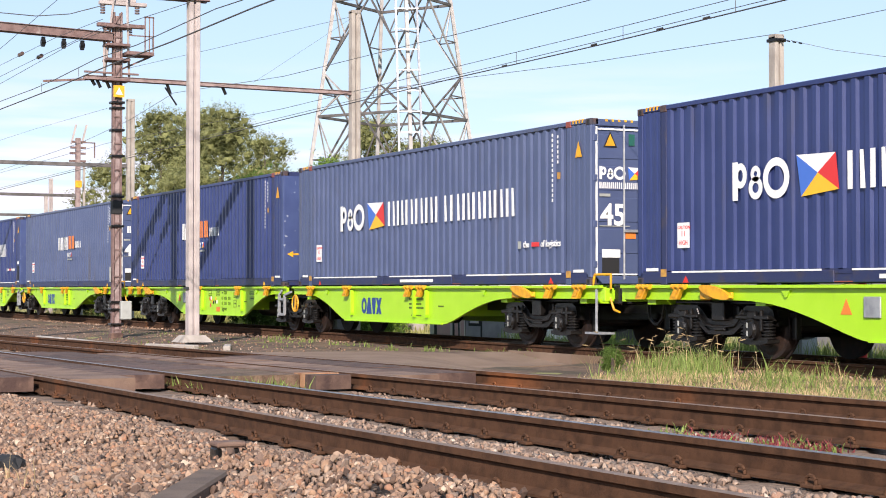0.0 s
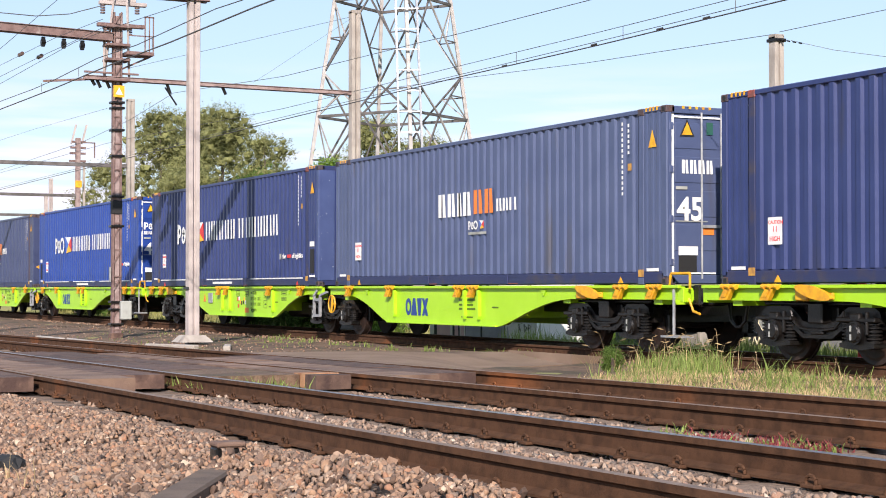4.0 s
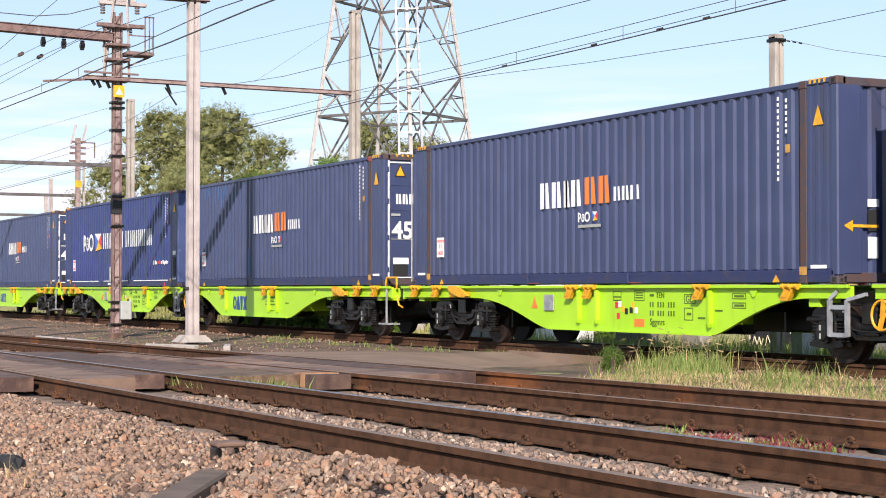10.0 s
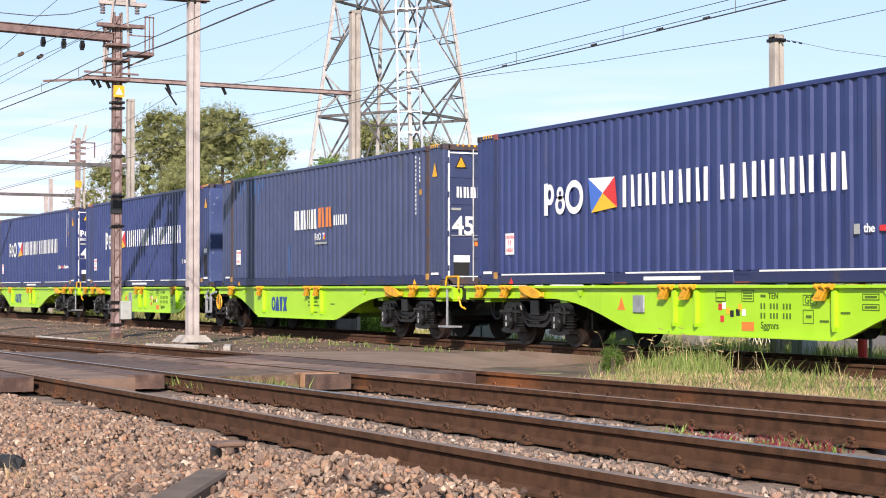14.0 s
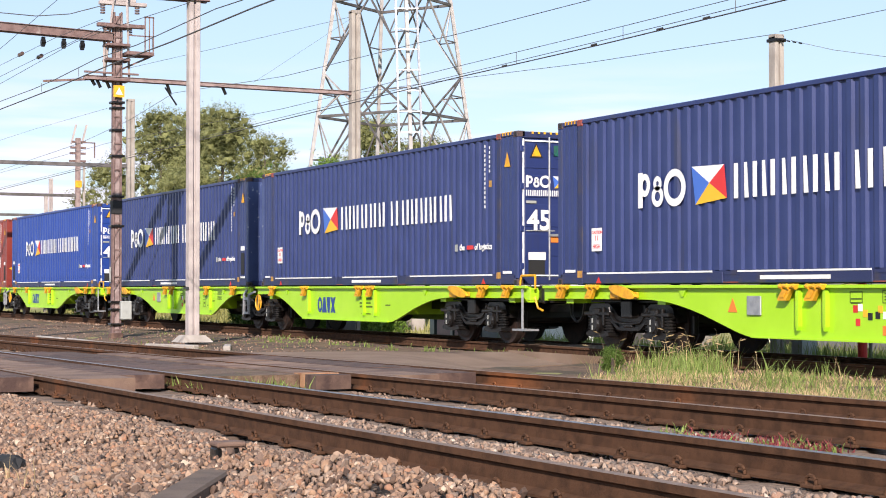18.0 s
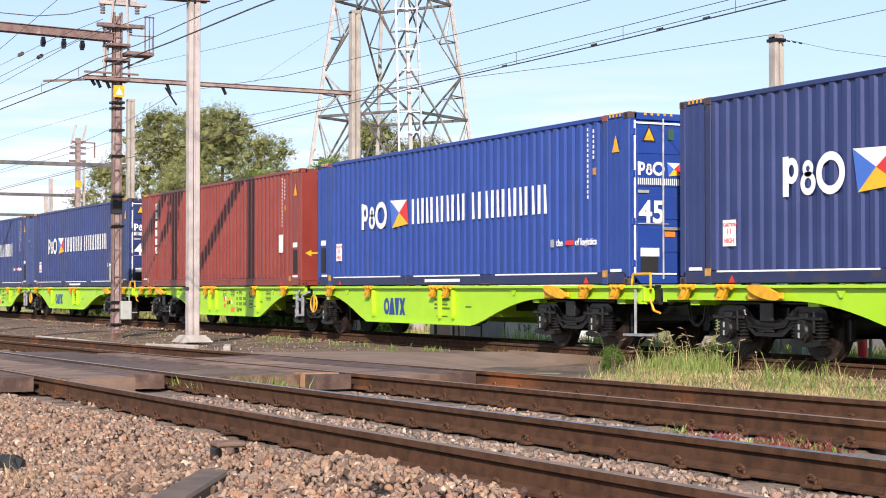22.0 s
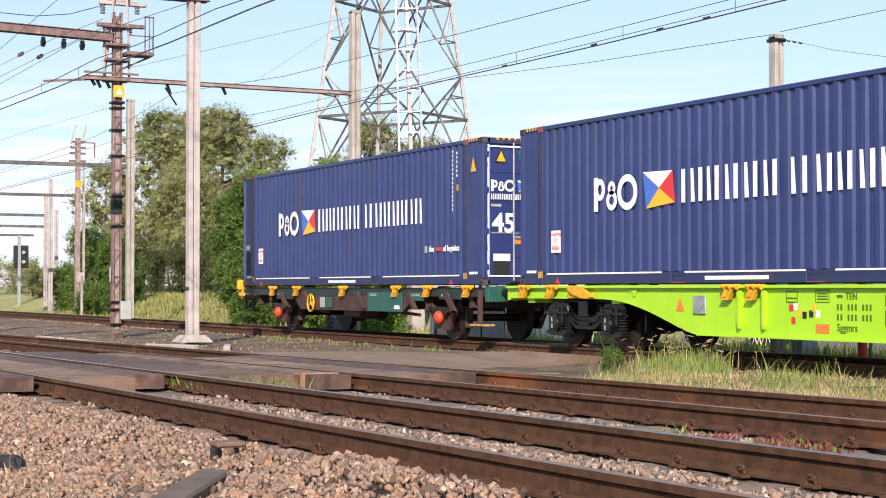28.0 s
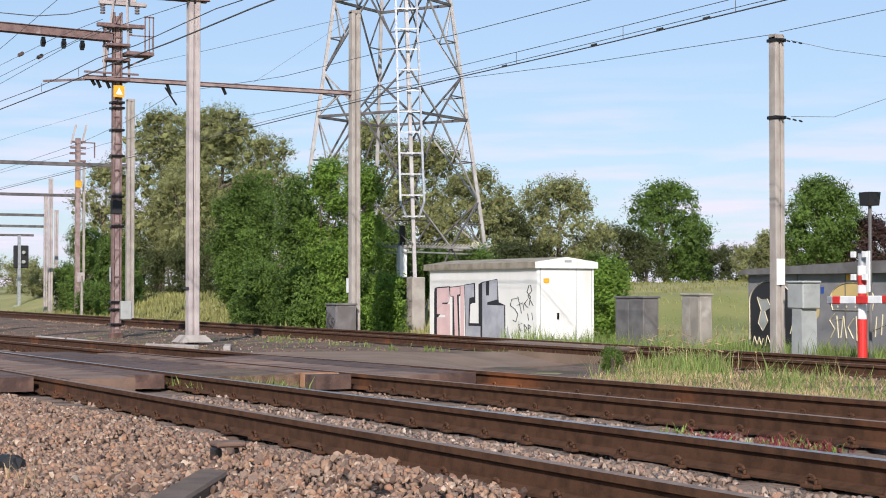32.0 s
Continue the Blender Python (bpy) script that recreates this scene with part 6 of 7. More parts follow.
part("vent_plate", bx(3.121, 3.128, -0.24, -0.04, 2.32, 2.38), CABLIGHT, hut)
bm = bmesh.new()
a = [(-1.08, 2.17), (0.74, 2.17), (0.74, 2.33), (-0.17, 2.46), (-1.08, 2.33)]
fr = [bm.verts.new((3.11, y, z)) for y, z in a]
bk = [bm.verts.new((-3.28, y, z)) for y, z in a]
fs = [bm.faces.new(fr), bm.faces.new(bk[::-1])]
for i in range(5):
    fs.append(bm.faces.new((fr[i], bk[i], bk[(i + 1) % 5], fr[(i + 1) % 5])))
bmesh.ops.recalc_face_normals(bm, faces=fs)
part("roof", bm, HUTROOF, hut)
part("gable_board", bx(3.11, 3.12, -1.08, 0.74, 2.17, 2.33), HUTWHITE, hut)
bm = bmesh.new()
prismpts = [(-1.08, 2.33), (0.74, 2.33), (-0.17, 2.455)]
vv = [bm.verts.new((3.121, y, z)) for y, z in prismpts] + [bm.verts.new((3.112, y, z)) for y, z in prismpts]
bm.faces.new(vv[:3])
bm.faces.new(vv[3:][::-1])
for i in range(3):
    bm.faces.new((vv[i], vv[3 + i], vv[3 + (i + 1) % 3], vv[(i + 1) % 3]))
part("gable_board", bm, HUTWHITE, hut)


def spray(parent, pts, col, y, name="graffiti_fill"):
    bm = bmesh.new()
    prism(bm, pts, y - 0.003, y)
    return part(name, bm, col, parent)


yh = -1.0
G = lambda px, py: (-3.04 + (px - 45) / 575 * 6.08, 2.2 - (py - 105) / 380 * 1.88)
for poly, col in (
        ([(75, 210), (92, 205), (165, 200), (160, 285), (95, 375), (95, 480), (72, 480), (72, 240)], GRAFBLACK),
        ([(90, 212), (160, 206), (160, 290), (120, 292), (120, 300), (165, 300), (168, 480), (90, 478), (90, 375), (138, 372), (138, 358), (90, 356)], GRAFPINK),
        ([(165, 204), (245, 195), (245, 250), (215, 256), (222, 482), (180, 482), (180, 258), (165, 256)], GRAFBLACK),
        ([(167, 208), (222, 202), (222, 244), (206, 248), (206, 256), (214, 482), (194, 482), (188, 256), (168, 254)], GRAFPINK),
        ([(226, 200), (246, 196), (246, 480), (226, 482)], GRAFPINK),
        ([(246, 192), (306, 182), (308, 290), (290, 292), (280, 300), (276, 400), (330, 400), (338, 482), (254, 484)], GRAFBLACK),
        ([(250, 196), (300, 188), (302, 258), (275, 264), (270, 415), (336, 415), (336, 484), (258, 484)], GRAFGREY),
        ([(325, 190), (345, 178), (425, 162), (432, 285), (465, 300), (466, 486), (340, 484), (326, 400)], GRAFBLACK),
        ([(346, 184), (364, 178), (366, 250), (382, 250), (384, 172), (424, 166), (426, 270), (372, 286), (372, 300), (460, 302), (462, 484), (346, 482)], GRAFGREY),
        ([(478, 405), (488, 470), (520, 486), (466, 486), (474, 440)], GRAFGREY)):
    n = ((col is not GRAFBLACK) * 0.004)
    spray(hut, [G(*p) for p in poly], col, yh - 0.001 - n)


def tag_line(parent, pts, y, col, w=0.03, name="graffiti_line"):
    bm = bmesh.new()
    for a, b in zip(pts, pts[1:]):
        beam(bm, (a[0], y, a[1]), (b[0], y, b[1]), w, 0.004)
    o = part(name, bm, col, parent)
    return o


for ln in ([(528, 262), (500, 268), (492, 300), (515, 318), (530, 345), (520, 385), (505, 375)], [(530, 255), (540, 300), (548, 340)], [(525, 300), (555, 285)],
           [(555, 290), (560, 325)], [(580, 265), (562, 290), (580, 310)], [(585, 195), (575, 230), (592, 255), (585, 300)], [(592, 195), (598, 225), (580, 250), (605, 300)],
           [(578, 340), (582, 375)], [(598, 335), (602, 373)], [(552, 390), (535, 397), (538, 427), (556, 425)], [(560, 395), (564, 437)], [(560, 395), (575, 413), (562, 435)],
           [(580, 395), (583, 440)], [(580, 397), (594, 405), (582, 420)]):
    tag_line(hut, [G(*p) for p in ln], yh - 0.004, GRAFBLACK)
step = thing("concrete_step", -36.0, 20.9, -0.45, "low stack of grey concrete slabs by the hut", "slabs")
part("slab", bx(-0.5, 1.3, -0.5, 0.5, -0.1, 0.15, bev=0.02), CONCRETE, step)
part("slab", bx(-0.3, 0.5, -0.4, 0.4, 0.15, 0.27, bev=0.02), CONCRETE, step)


# ---- cabinets and crossing equipment ----
def cabinet(name, x, y, z, w, d, h, material, label, doors=2, lid=False):
    c = thing(name, x, y, z, label, "cabinet", "trackside cabinets")
    part("body", bx(-w / 2, w / 2, -d / 2, d / 2, -0.2, h, bev=0.015), material, c)
    part("top", bx(-w / 2 - 0.03, w / 2 + 0.03, -d / 2 - 0.03, d / 2 + 0.03, h, h + 0.05, bev=0.01), material, c)
    part("front_door", bx(-w / 2 + 0.04, -0.01, -d / 2 - 0.015, -d / 2, 0.08, h - 0.05, bev=0.005), material, c)
    part("front_door", bx(0.01, w / 2 - 0.04, -d / 2 - 0.015, -d / 2, 0.08, h - 0.05, bev=0.005), material, c)
    part("side_door", bx(w / 2, w / 2 + 0.015, -d / 2 + 0.04, d / 2 - 0.04, 0.08, h - 0.05, bev=0.005), material, c)
    return c


cabinet("relay_cabinet", -33.5, 21.7, -0.6, 1.22, 0.42, 1.44, CABINET, "dark grey steel relay cabinet in tall grass")
c2 = cabinet("relay_cabinet", -32.5, 22.7, -0.6, 0.74, 0.34, 1.50, CABCON, "weathered concrete relay cabinet in tall grass")
c3 = cabinet("mast_cabinet", -43.97, 18.62, -0.45, 0.75, 0.6, 1.05, CABINET, "grey cabinet with scribbles at the mast foot")
for i in range(6):
    tag_line(c3, [(-0.3 + 0.1 * i, 0.9 - 0.04 * i), (-0.22 + 0.1 * i, 0.6), (-0.3 + 0.08 * i, 0.35)], -0.32, GRAFBLACK, 0.025)
sb = thing("barrier_machine", -24.3, 19.3, -0.45, "pale grey barrier machine box on a tapered pedestal", "cabinet")
bm = bmesh.new()
prism(bm, [(-0.17, -0.2), (0.17, -0.2), (0.13, 1.15), (-0.13, 1.15)], -0.17, 0.17)
part("pedestal", bm, CABLIGHT, sb)
part("housing", bx(-0.25, 0.21, -0.19, 0.20, 1.15, 1.60, bev=0.02), CABLIGHT, sb)
part("lid", bx(-0.27, 0.23, -0.21, 0.22, 1.60, 1.65, bev=0.02), CABLIGHT, sb)
part("blue_plate", bx(0.21, 0.23, 0.20, 0.26, 1.42, 1.54), LOGOBLUE, sb)

bp = thing("crossing_signal_post", -22.15, 18.8, -0.4, "red and white banded crossing post with a barrier arm", "barrier")
for z0, z1, col, r in ((-0.2, 0.95, REDP, 0.08), (0.95, 1.22, WHITE, 0.074), (1.22, 1.38, REDP, 0.074), (1.38, 1.52, WHITE, 0.074), (1.52, 1.68, REDP, 0.074), (1.68, 1.84, WHITE, 0.074), (1.84, 2.05, STEEL, 0.066), (2.05, 2.10, BOGIE, 0.09)):
    bm = bmesh.new()
    rod(bm, (0, 0, z0), (0, 0, z1), r, 16)
    part("post_band", bm, col, bp)
for z in (1.55, 1.93):
    for dx in (-0.12, 0.16):
        part("clamp_plate", bx(dx - 0.05, dx + 0.05, -0.1, -0.06, z - 0.05 + 0.1, z + 0.05 + 0.1), WHITE, bp)
x = -0.72
for i, (ln, col) in enumerate(((0.14, STEEL), (0.20, REDP), (0.40, WHITE), (0.30, REDP), (0.34, WHITE), (0.34, REDP), (0.34, WHITE), (0.34, REDP), (0.34, WHITE), (0.34, REDP))):
    part("barrier_arm_band", bx(x, x + ln, -0.16, -0.11, 1.20 + 0.04 * (x + 0.6) / 3, 1.33 + 0.04 * (x + 0.6) / 3, bev=0.01), col, bp)
    x += ln
bm = bmesh.new()
rod(bm, (-0.38, 0.5, -0.2), (-0.38, 0.5, 2.9), 0.03, 8)
part("lamp_pole", bm, CABINET, bp)
part("white_sleeve", bx(-0.42, -0.34, 0.44, 0.47, 1.4, 2.1), WHITE, bp)
bm = bmesh.new()
prism(bm, [(-0.50, 2.87), (-0.28, 2.87), (-0.24, 3.10), (-0.52, 3.10)], 0.38, 0.62)
part("floodlight", bm, BLACKRUB, bp)
part("signal_head", bx(0.38, 0.8, 0.2, 0.4, 1.4, 2.1, bev=0.05), BLACKRUB, bp)
for i in range(3):
    bm = bmesh.new()
    prism(bm, [(0.36 + 0.2 * i, 2.15), (0.52 + 0.2 * i, 2.15), (0.52 + 0.2 * i, 2.9), (0.44 + 0.2 * i, 3.1), (0.36 + 0.2 * i, 2.9)], 0.55, 0.58)
    part("cross_board", bm, CABINET if i % 2 == 0 else CONCRETE, bp)
    part("cross_board_stripe", bx(0.38 + 0.2 * i, 0.43 + 0.2 * i, 0.545, 0.55, 2.2, 2.75), WHITE, bp)

dh = thing("grey_hut", -30.1, 26.2, -0.5, "grey panelled equipment hut covered in graffiti", "hut")
part("wall", bx(-3.38, 5.5, -1.3, -1.2, -0.3, 1.95), DARKHUT, dh)
part("wall", bx(-3.38, 5.5, 1.2, 1.3, -0.3, 1.95), DARKHUT, dh)
part("wall", bx(-3.38, -3.28, -1.2, 1.2, -0.3, 1.95), DARKHUT, dh)
part("wall", bx(5.4, 5.5, -1.2, 1.2, -0.3, 1.95), DARKHUT, dh)
bm = bmesh.new()
prismv = [(-3.50, 1.90), (5.8, 1.90), (5.8, 1.99), (4.9, 2.22), (1.0, 2.16), (-3.3, 2.03), (-3.50, 1.97)]
prism(bm, prismv, -1.5, 1.5)
part("roof", bm, CABINET, dh)
for xx in (-1.5, 0.2, 1.9, 3.6):
    part("panel_joint", bx(xx - 0.015, xx + 0.015, -1.31, -1.3, 0, 1.9), CABINET, dh)
yd = -1.3


def loop_pts(cx, cz, rx, rz, a0, a1, n=14):
    return [(cx + rx * math.cos(radians(a0 + (a1 - a0) * i / n)), cz + rz * math.sin(radians(a0 + (a1 - a0) * i / n))) for i in range(n + 1)]


spray(dh, [(-3.3, 0.1)] + loop_pts(-2.5, 1.25, 0.80, 0.48, 180, 0) + [(-1.65, 0.2)], GRAFBLACK, yd - 0.001)
GS = [(-3.02, 1.36), (-2.85, 1.30), (-2.62, 1.32), (-2.48, 1.12), (-2.72, 1.02), (-2.60, 0.78), (-2.80, 0.55), (-2.97, 0.74), (-2.86, 1.05), (-3.02, 1.36)]
spray(dh, GS[:-1], CABLIGHT, yd - 0.005)
tag_line(dh, GS, yd - 0.009, GRAFCREAM, 0.035)
tag_line(dh, [(-3.3, 0.1)] + loop_pts(-2.5, 1.25, 0.82, 0.50, 180, 0) + [(-1.6, 0.9), (-1.75, 0.5)], yd - 0.005, GRAFCREAM, 0.05)
spray(dh, [(-0.30, 1.30)] + loop_pts(0.43, 1.32, 0.74, 0.36, 190, -10) + [(1.16, 1.30)], GRAFORANGE, yd - 0.001)
tag_line(dh, [(-0.30, 1.30)] + loop_pts(0.43, 1.32, 0.74, 0.38, 190, -10) + [(1.10, 1.08), (-0.22, 1.08), (-0.30, 1.30)], yd - 0.005, GRAFCREAM, 0.05)
for dx in (0.0, 0.3, 0.6, 0.85):
    spray(dh, loop_pts(-0.05 + dx, 1.16, 0.03, 0.03, 0, 360, 6)[:-1], GRAFCREAM, yd - 0.009)
spray(dh, loop_pts(-1.0, 1.05, 0.30, 0.25, 250, -60), GRAFORANGE, yd - 0.001)
for ln in ([(-0.15, 1.0), (-0.33, 0.85), (-0.15, 0.65), (-0.30, 0.45)], [(-0.08, 0.95), (-0.02, 0.45)], [(-0.15, 0.85), (0.12, 0.9)], [(0.05, 0.45), (0.15, 0.95), (0.25, 0.45)],
           [(0.50, 0.9), (0.30, 0.7), (0.48, 0.45)], [(0.58, 0.95), (0.60, 0.40)], [(0.78, 0.85), (0.60, 0.65), (0.80, 0.40)], [(1.0, 0.6), (1.6, 0.8)], [(1.2, 0.5), (1.25, 0.95)], [(1.4, 0.55), (1.45, 1.0)],
           [(-3.2, 0.20), (-3.12, 0.42), (-3.02, 0.22), (-2.94, 0.40), (-2.86, 0.20), (-2.78, 0.38)], [(-2.7, 0.2), (-2.62, 0.45), (-2.5, 0.25)]):
    tag_line(dh, ln, yd - 0.012, GRAFCREAM, 0.035)
part("orange_plate", bx(0.25, 0.50, -1.315, -1.303, 1.74, 1.88), YELLOW, dh)
part("hut_door", bx(2.3, 3.1, -1.32, -1.3, 0.0, 1.4), CABINET, dh)

# distant colour-light signal and a kilometre post
sgl = thing("railway_signal", -109, 23.8, -0.5, "black two-lamp railway signal on a grey post", "signal")
part("post", bx(-0.09, 0.09, -0.09, 0.09, -0.2, 5.0), STEEL, sgl)
part("head", bx(-0.15, 0.05, -0.35, 0.60, 2.9, 4.35, bev=0.05), BLACKRUB, sgl)
for z in (3.3, 3.9):
    bm = bmesh.new()
    rod(bm, (0.05, 0.25, z), (0.22, 0.25, z), 0.11, 12)
    part("lens_hood", bm, CABLIGHT, sgl)
part("base_box", bx(-0.25, 0.25, -0.3, 0.3, -0.2, 0.5, bev=0.03), CABLIGHT, sgl)
kp = thing("marker_post", -80.6, 20.6, -0.3, "thin post with a small weathered marker board", "sign")
part("post", bx(-0.05, 0.05, -0.05, 0.05, -0.2, 2.0), CONCRETE, kp)
part("board", bx(-0.02, 0.02, -0.22, 0.1, 1.7, 2.15), MASTCON, kp)
# ---- vegetation ----
rng = np.random.default_rng(5)


def leaf_quads(centres, lean, size, stretch=1.8):
    """Narrow leaves, turned at random but leaning to the outside of their clump."""
    n = len(centres)
    nm = rng.normal(size=(n, 3)) * 0.6 + lean * 0.5 + np.array([0, 0, 0.25])
    nm /= np.linalg.norm(nm, axis=1)[:, None]
    a = np.cross(nm, rng.normal(size=(n, 3)))
    a /= np.linalg.norm(a, axis=1)[:, None]
    b = np.cross(nm, a)
    s = size * rng.uniform(0.55, 1.4, (n, 1))
    a, b = a * s * stretch * 0.5, b * s * 0.5
    return np.stack([centres - a - b * 0.6, centres - a * 0.2 + b, centres + a * 1.1], axis=1)


def crown_points(n, blobs, reach, gap):
    """Leaves strung along short upward twigs that leave the surface of many clumps; gap: size of the holes."""
    m = n // 7
    w = np.array([b[3] ** 2 for b in blobs])
    pick = rng.choice(len(blobs), m, p=w / w.sum())
    d = rng.normal(size=(m, 3))
    d /= np.linalg.norm(d, axis=1)[:, None]
    r = np.array([b[3] for b in blobs])[pick] * rng.uniform(0.40, 1.45, m)
    c = np.array([b[:3] for b in blobs])[pick] + d * r[:, None]
    keep = np.array([noise.noise(tuple(q / gap)) + 0.5 * noise.noise(tuple(q / gap * 2.3)) > -0.42 for q in c])
    c, d = c[keep], d[keep]
    m = len(c)
    t = d * 0.9 + np.array([0, 0, 0.55]) + rng.normal(size=(m, 3)) * 0.45
    t /= np.linalg.norm(t, axis=1)[:, None]
    ln = reach * rng.uniform(0.15, 1.0, m) ** 1.8
    u = (np.arange(7) + 0.5) / 7
    pts = c[:, None, :] + t[:, None, :] * (ln[:, None] * u[None, :])[:, :, None] + rng.normal(size=(m, 7, 3)) * reach * 0.12
    return pts.reshape(-1, 3), np.repeat(d, 7, axis=0)


ICO = bmesh.new()
bmesh.ops.create_icosphere(ICO, subdivisions=1, radius=1.0)
ICO.verts.index_update()
ICO_V = np.array([tuple(v.co) for v in ICO.verts])
ICO_F = np.array([[v.index for v in f.verts] for f in ICO.faces])
ICO.free()


def inner_foliage(name, blobs, k, material, parent):
    """The dense inside of a crown: one crumpled lump of leaves for each clump."""
    vs, fs = [], []
    for i, (x, y, z, r) in enumerate(blobs):
        q = ICO_V * (r * k) * rng.uniform(0.35, 1.35, (len(ICO_V), 1))
        vs.append(q * np.array([1, 1, 0.9]) + np.array([x, y, z]))
        fs.append(ICO_F + i * len(ICO_V))
    return raw(name, np.concatenate(vs).tolist(), np.concatenate(fs).tolist(), material, parent)


def tree(name, x, y, z, height, width, n, leafmat, label, size=0.16, low=0.25, shape=1.0, depth=None, category="tree", group="trees behind the line", clumps=60, seed=0, flat=1.0, thick=2.9):
    global rng
    rng = np.random.default_rng(seed + 11)
    rnd = random.Random(seed)
    t = thing(name, x, y, z, label, category, group)
    depth = depth or width * flat
    bm = bmesh.new()
    r = 0.028 * height + 0.03
    top = Vector((rnd.uniform(-0.3, 0.3), rnd.uniform(-0.3, 0.3), height * 0.62))
    rod(bm, (0, 0, -0.4), top * 0.5, r, 8, r * 0.7)
    rod(bm, top * 0.5, top, r * 0.7, 8, r * 0.3)
    part("trunk", bm, BARK, t)
    blobs = []

    def girth(u):
        """Half-width of the crown at a share of its height."""
        return math.sin(math.pi * min(1, max(0.05, (u - low) / (1 - low) * 0.80 + 0.17))) ** (0.6 * shape)

    boughs = max(8, clumps // 5 if category == "tree" else clumps // 4)
    heads = []
    for i in range(boughs):
        u = low + (1.0 - low) * (i + rnd.uniform(0.1, 0.9)) / boughs
        an = i * 2.4 + rnd.uniform(-0.7, 0.7)
        br = min(width, height) * (rnd.uniform(0.12, 0.20) if category == "tree" else rnd.uniform(0.15, 0.26))
        rr = rnd.uniform(0.35, 1.0) ** 0.5 * girth(u)
        heads.append((math.cos(an) * rr * max(0.05, width / 2 - br), math.sin(an) * rr * max(0.05, depth / 2 - br), min(u * height, height - br), br))
    for i in range(int(clumps * 2.4)):
        hx, hy, hz, br = heads[rnd.randrange(boughs)]
        v = Vector((rnd.gauss(0, 1), rnd.gauss(0, 1), rnd.gauss(0, 0.85))).normalized() * br * rnd.uniform(0.2, 1.0)
        cr = br * rnd.uniform(0.24, 0.46)
        blobs.append((hx + v.x, hy + v.y, max(cr * 0.3, min(height - cr, hz + v.z)), cr))
    for i in range(int(clumps * (2.0 if category == "tree" else 0.5))):
        u = low + (1 - low) * rnd.uniform(0.0, 1.0)
        an = rnd.uniform(0, 6.28)
        cr = min(width, height) * rnd.uniform(0.04, 0.085)
        rr = rnd.uniform(0.1, 1.0) ** 0.5 * girth(u) * (1 + 0.22 * noise.noise((math.cos(an) * 1.3 + seed, math.sin(an) * 1.3, u * 3)))
        blobs.append((math.cos(an) * rr * (width / 2 - cr), math.sin(an) * rr * (depth / 2 - cr), max(cr * 0.3, min(u * height, height - cr)), cr))
    for i in range(9):
        q = blobs[i * len(blobs) // 9]
        bm = bmesh.new()
        base = top * rnd.uniform(0.3, 0.95)
        rod(bm, base, (q[0] * 0.85, q[1] * 0.85, q[2]), r * 0.35, 6, r * 0.08)
        part("limb", bm, BARK, t)
    pts, out = crown_points(int(n * thick), blobs, size * 2.6, 0.10 * (height + width) / 2 + 0.1)
    up = pts[:, 2] > 0.02
    pts, out = pts[up], out[up]
    whole = pts - np.array([0, 0, height * 0.45])
    whole /= np.linalg.norm(whole, axis=1)[:, None] + 1e-6
    crown = quads("crown", leaf_quads(pts, out * 0.6 + whole, size * 0.38), leafmat, t)
    inner_foliage("inner_foliage", blobs, 0.50, leafmat, crown)
    return t


def at_px(px, y):
    return -y * (3728.0 / (px + 703.0) - 0.4964)


def tree_at(px, y, top_px, width_px, n, leafmat, label, **k):
    """px: bearing as a column of the view, top_px and width_px in the same scale."""
    x = at_px(px, y)
    far = 3339.0 * y / (px + 703.0)
    z = ground_z(x, y)
    hgt = 1.05 + (512 - top_px) * far / 2991 - z
    name = k.pop("name", "tree")
    return tree(name, x, y, z, hgt, width_px * far / 2991, n, leafmat, label, seed=int(px) + int(top_px), **k)


OL = "tall olive-green tree with a loose ragged crown"
tree_at(390, 38, 188, 250, 26000, LEAF_OLIVE, OL, size=0.17, low=0.14, clumps=130)
tree_at(280, 36, 192, 230, 26000, LEAF_OLIVE, OL, size=0.17, low=0.14, clumps=120)
tree_at(330, 33, 300, 220, 18000, LEAF_OLIVE, OL, size=0.16, low=0.22, clumps=80)
tree_at(336, 40, 194, 200, 18000, LEAF_OLIVE, OL, size=0.17, low=0.14, clumps=110)
tree_at(470, 38, 240, 170, 13000, LEAF_OLIVE, OL, size=0.18, low=0.03, clumps=80)
tree_at(185, 34, 290, 150, 11000, LEAF_OLIVE, OL, size=0.18, low=0.03, clumps=80)
tree_at(660, 40, 208, 190, 14000, LEAF_OLIVE, OL, size=0.19, low=0.05, clumps=90)
tree_at(750, 42, 245, 190, 13000, LEAF_OLIVE, OL, size=0.19, low=0.05, clumps=90)
tree_at(845, 44, 298, 190, 12000, LEAF_OLIVE, OL, size=0.19, low=0.04, clumps=80)
tree_at(985, 50, 316, 210, 14000, LEAF_OLIVE, "rounded olive-green tree on the meadow's edge", size=0.19, low=0.10, clumps=80)
tree_at(900, 46, 375, 110, 6000, LEAF_DARK, "dark green tree in a thicket", size=0.19, low=0.05, clumps=50)
tree_at(1178, 62, 320, 175, 12000, LEAF_GREEN, "rounded dark green broadleaf tree on the meadow", size=0.22, low=0.10, clumps=70)
tree_at(1225, 64, 392, 95, 3500, LEAF_GREEN, "dark green broadleaf tree on the meadow", size=0.21, low=0.08, clumps=40)
tree_at(1448, 48, 316, 155, 11000, LEAF_GREEN, "rounded dark green broadleaf tree behind a hut", size=0.19, low=0.18, clumps=70)
tree_at(1535, 50, 385, 120, 5000, LEAF_PURPLE, "dark purple-leaved tree behind the hut", size=0.19, low=0.1, clumps=50)
tree_at(1365, 52, 410, 90, 4500, LEAF_OLIVE, "olive-green tree in the hedge", size=0.19, low=0.05, clumps=50)
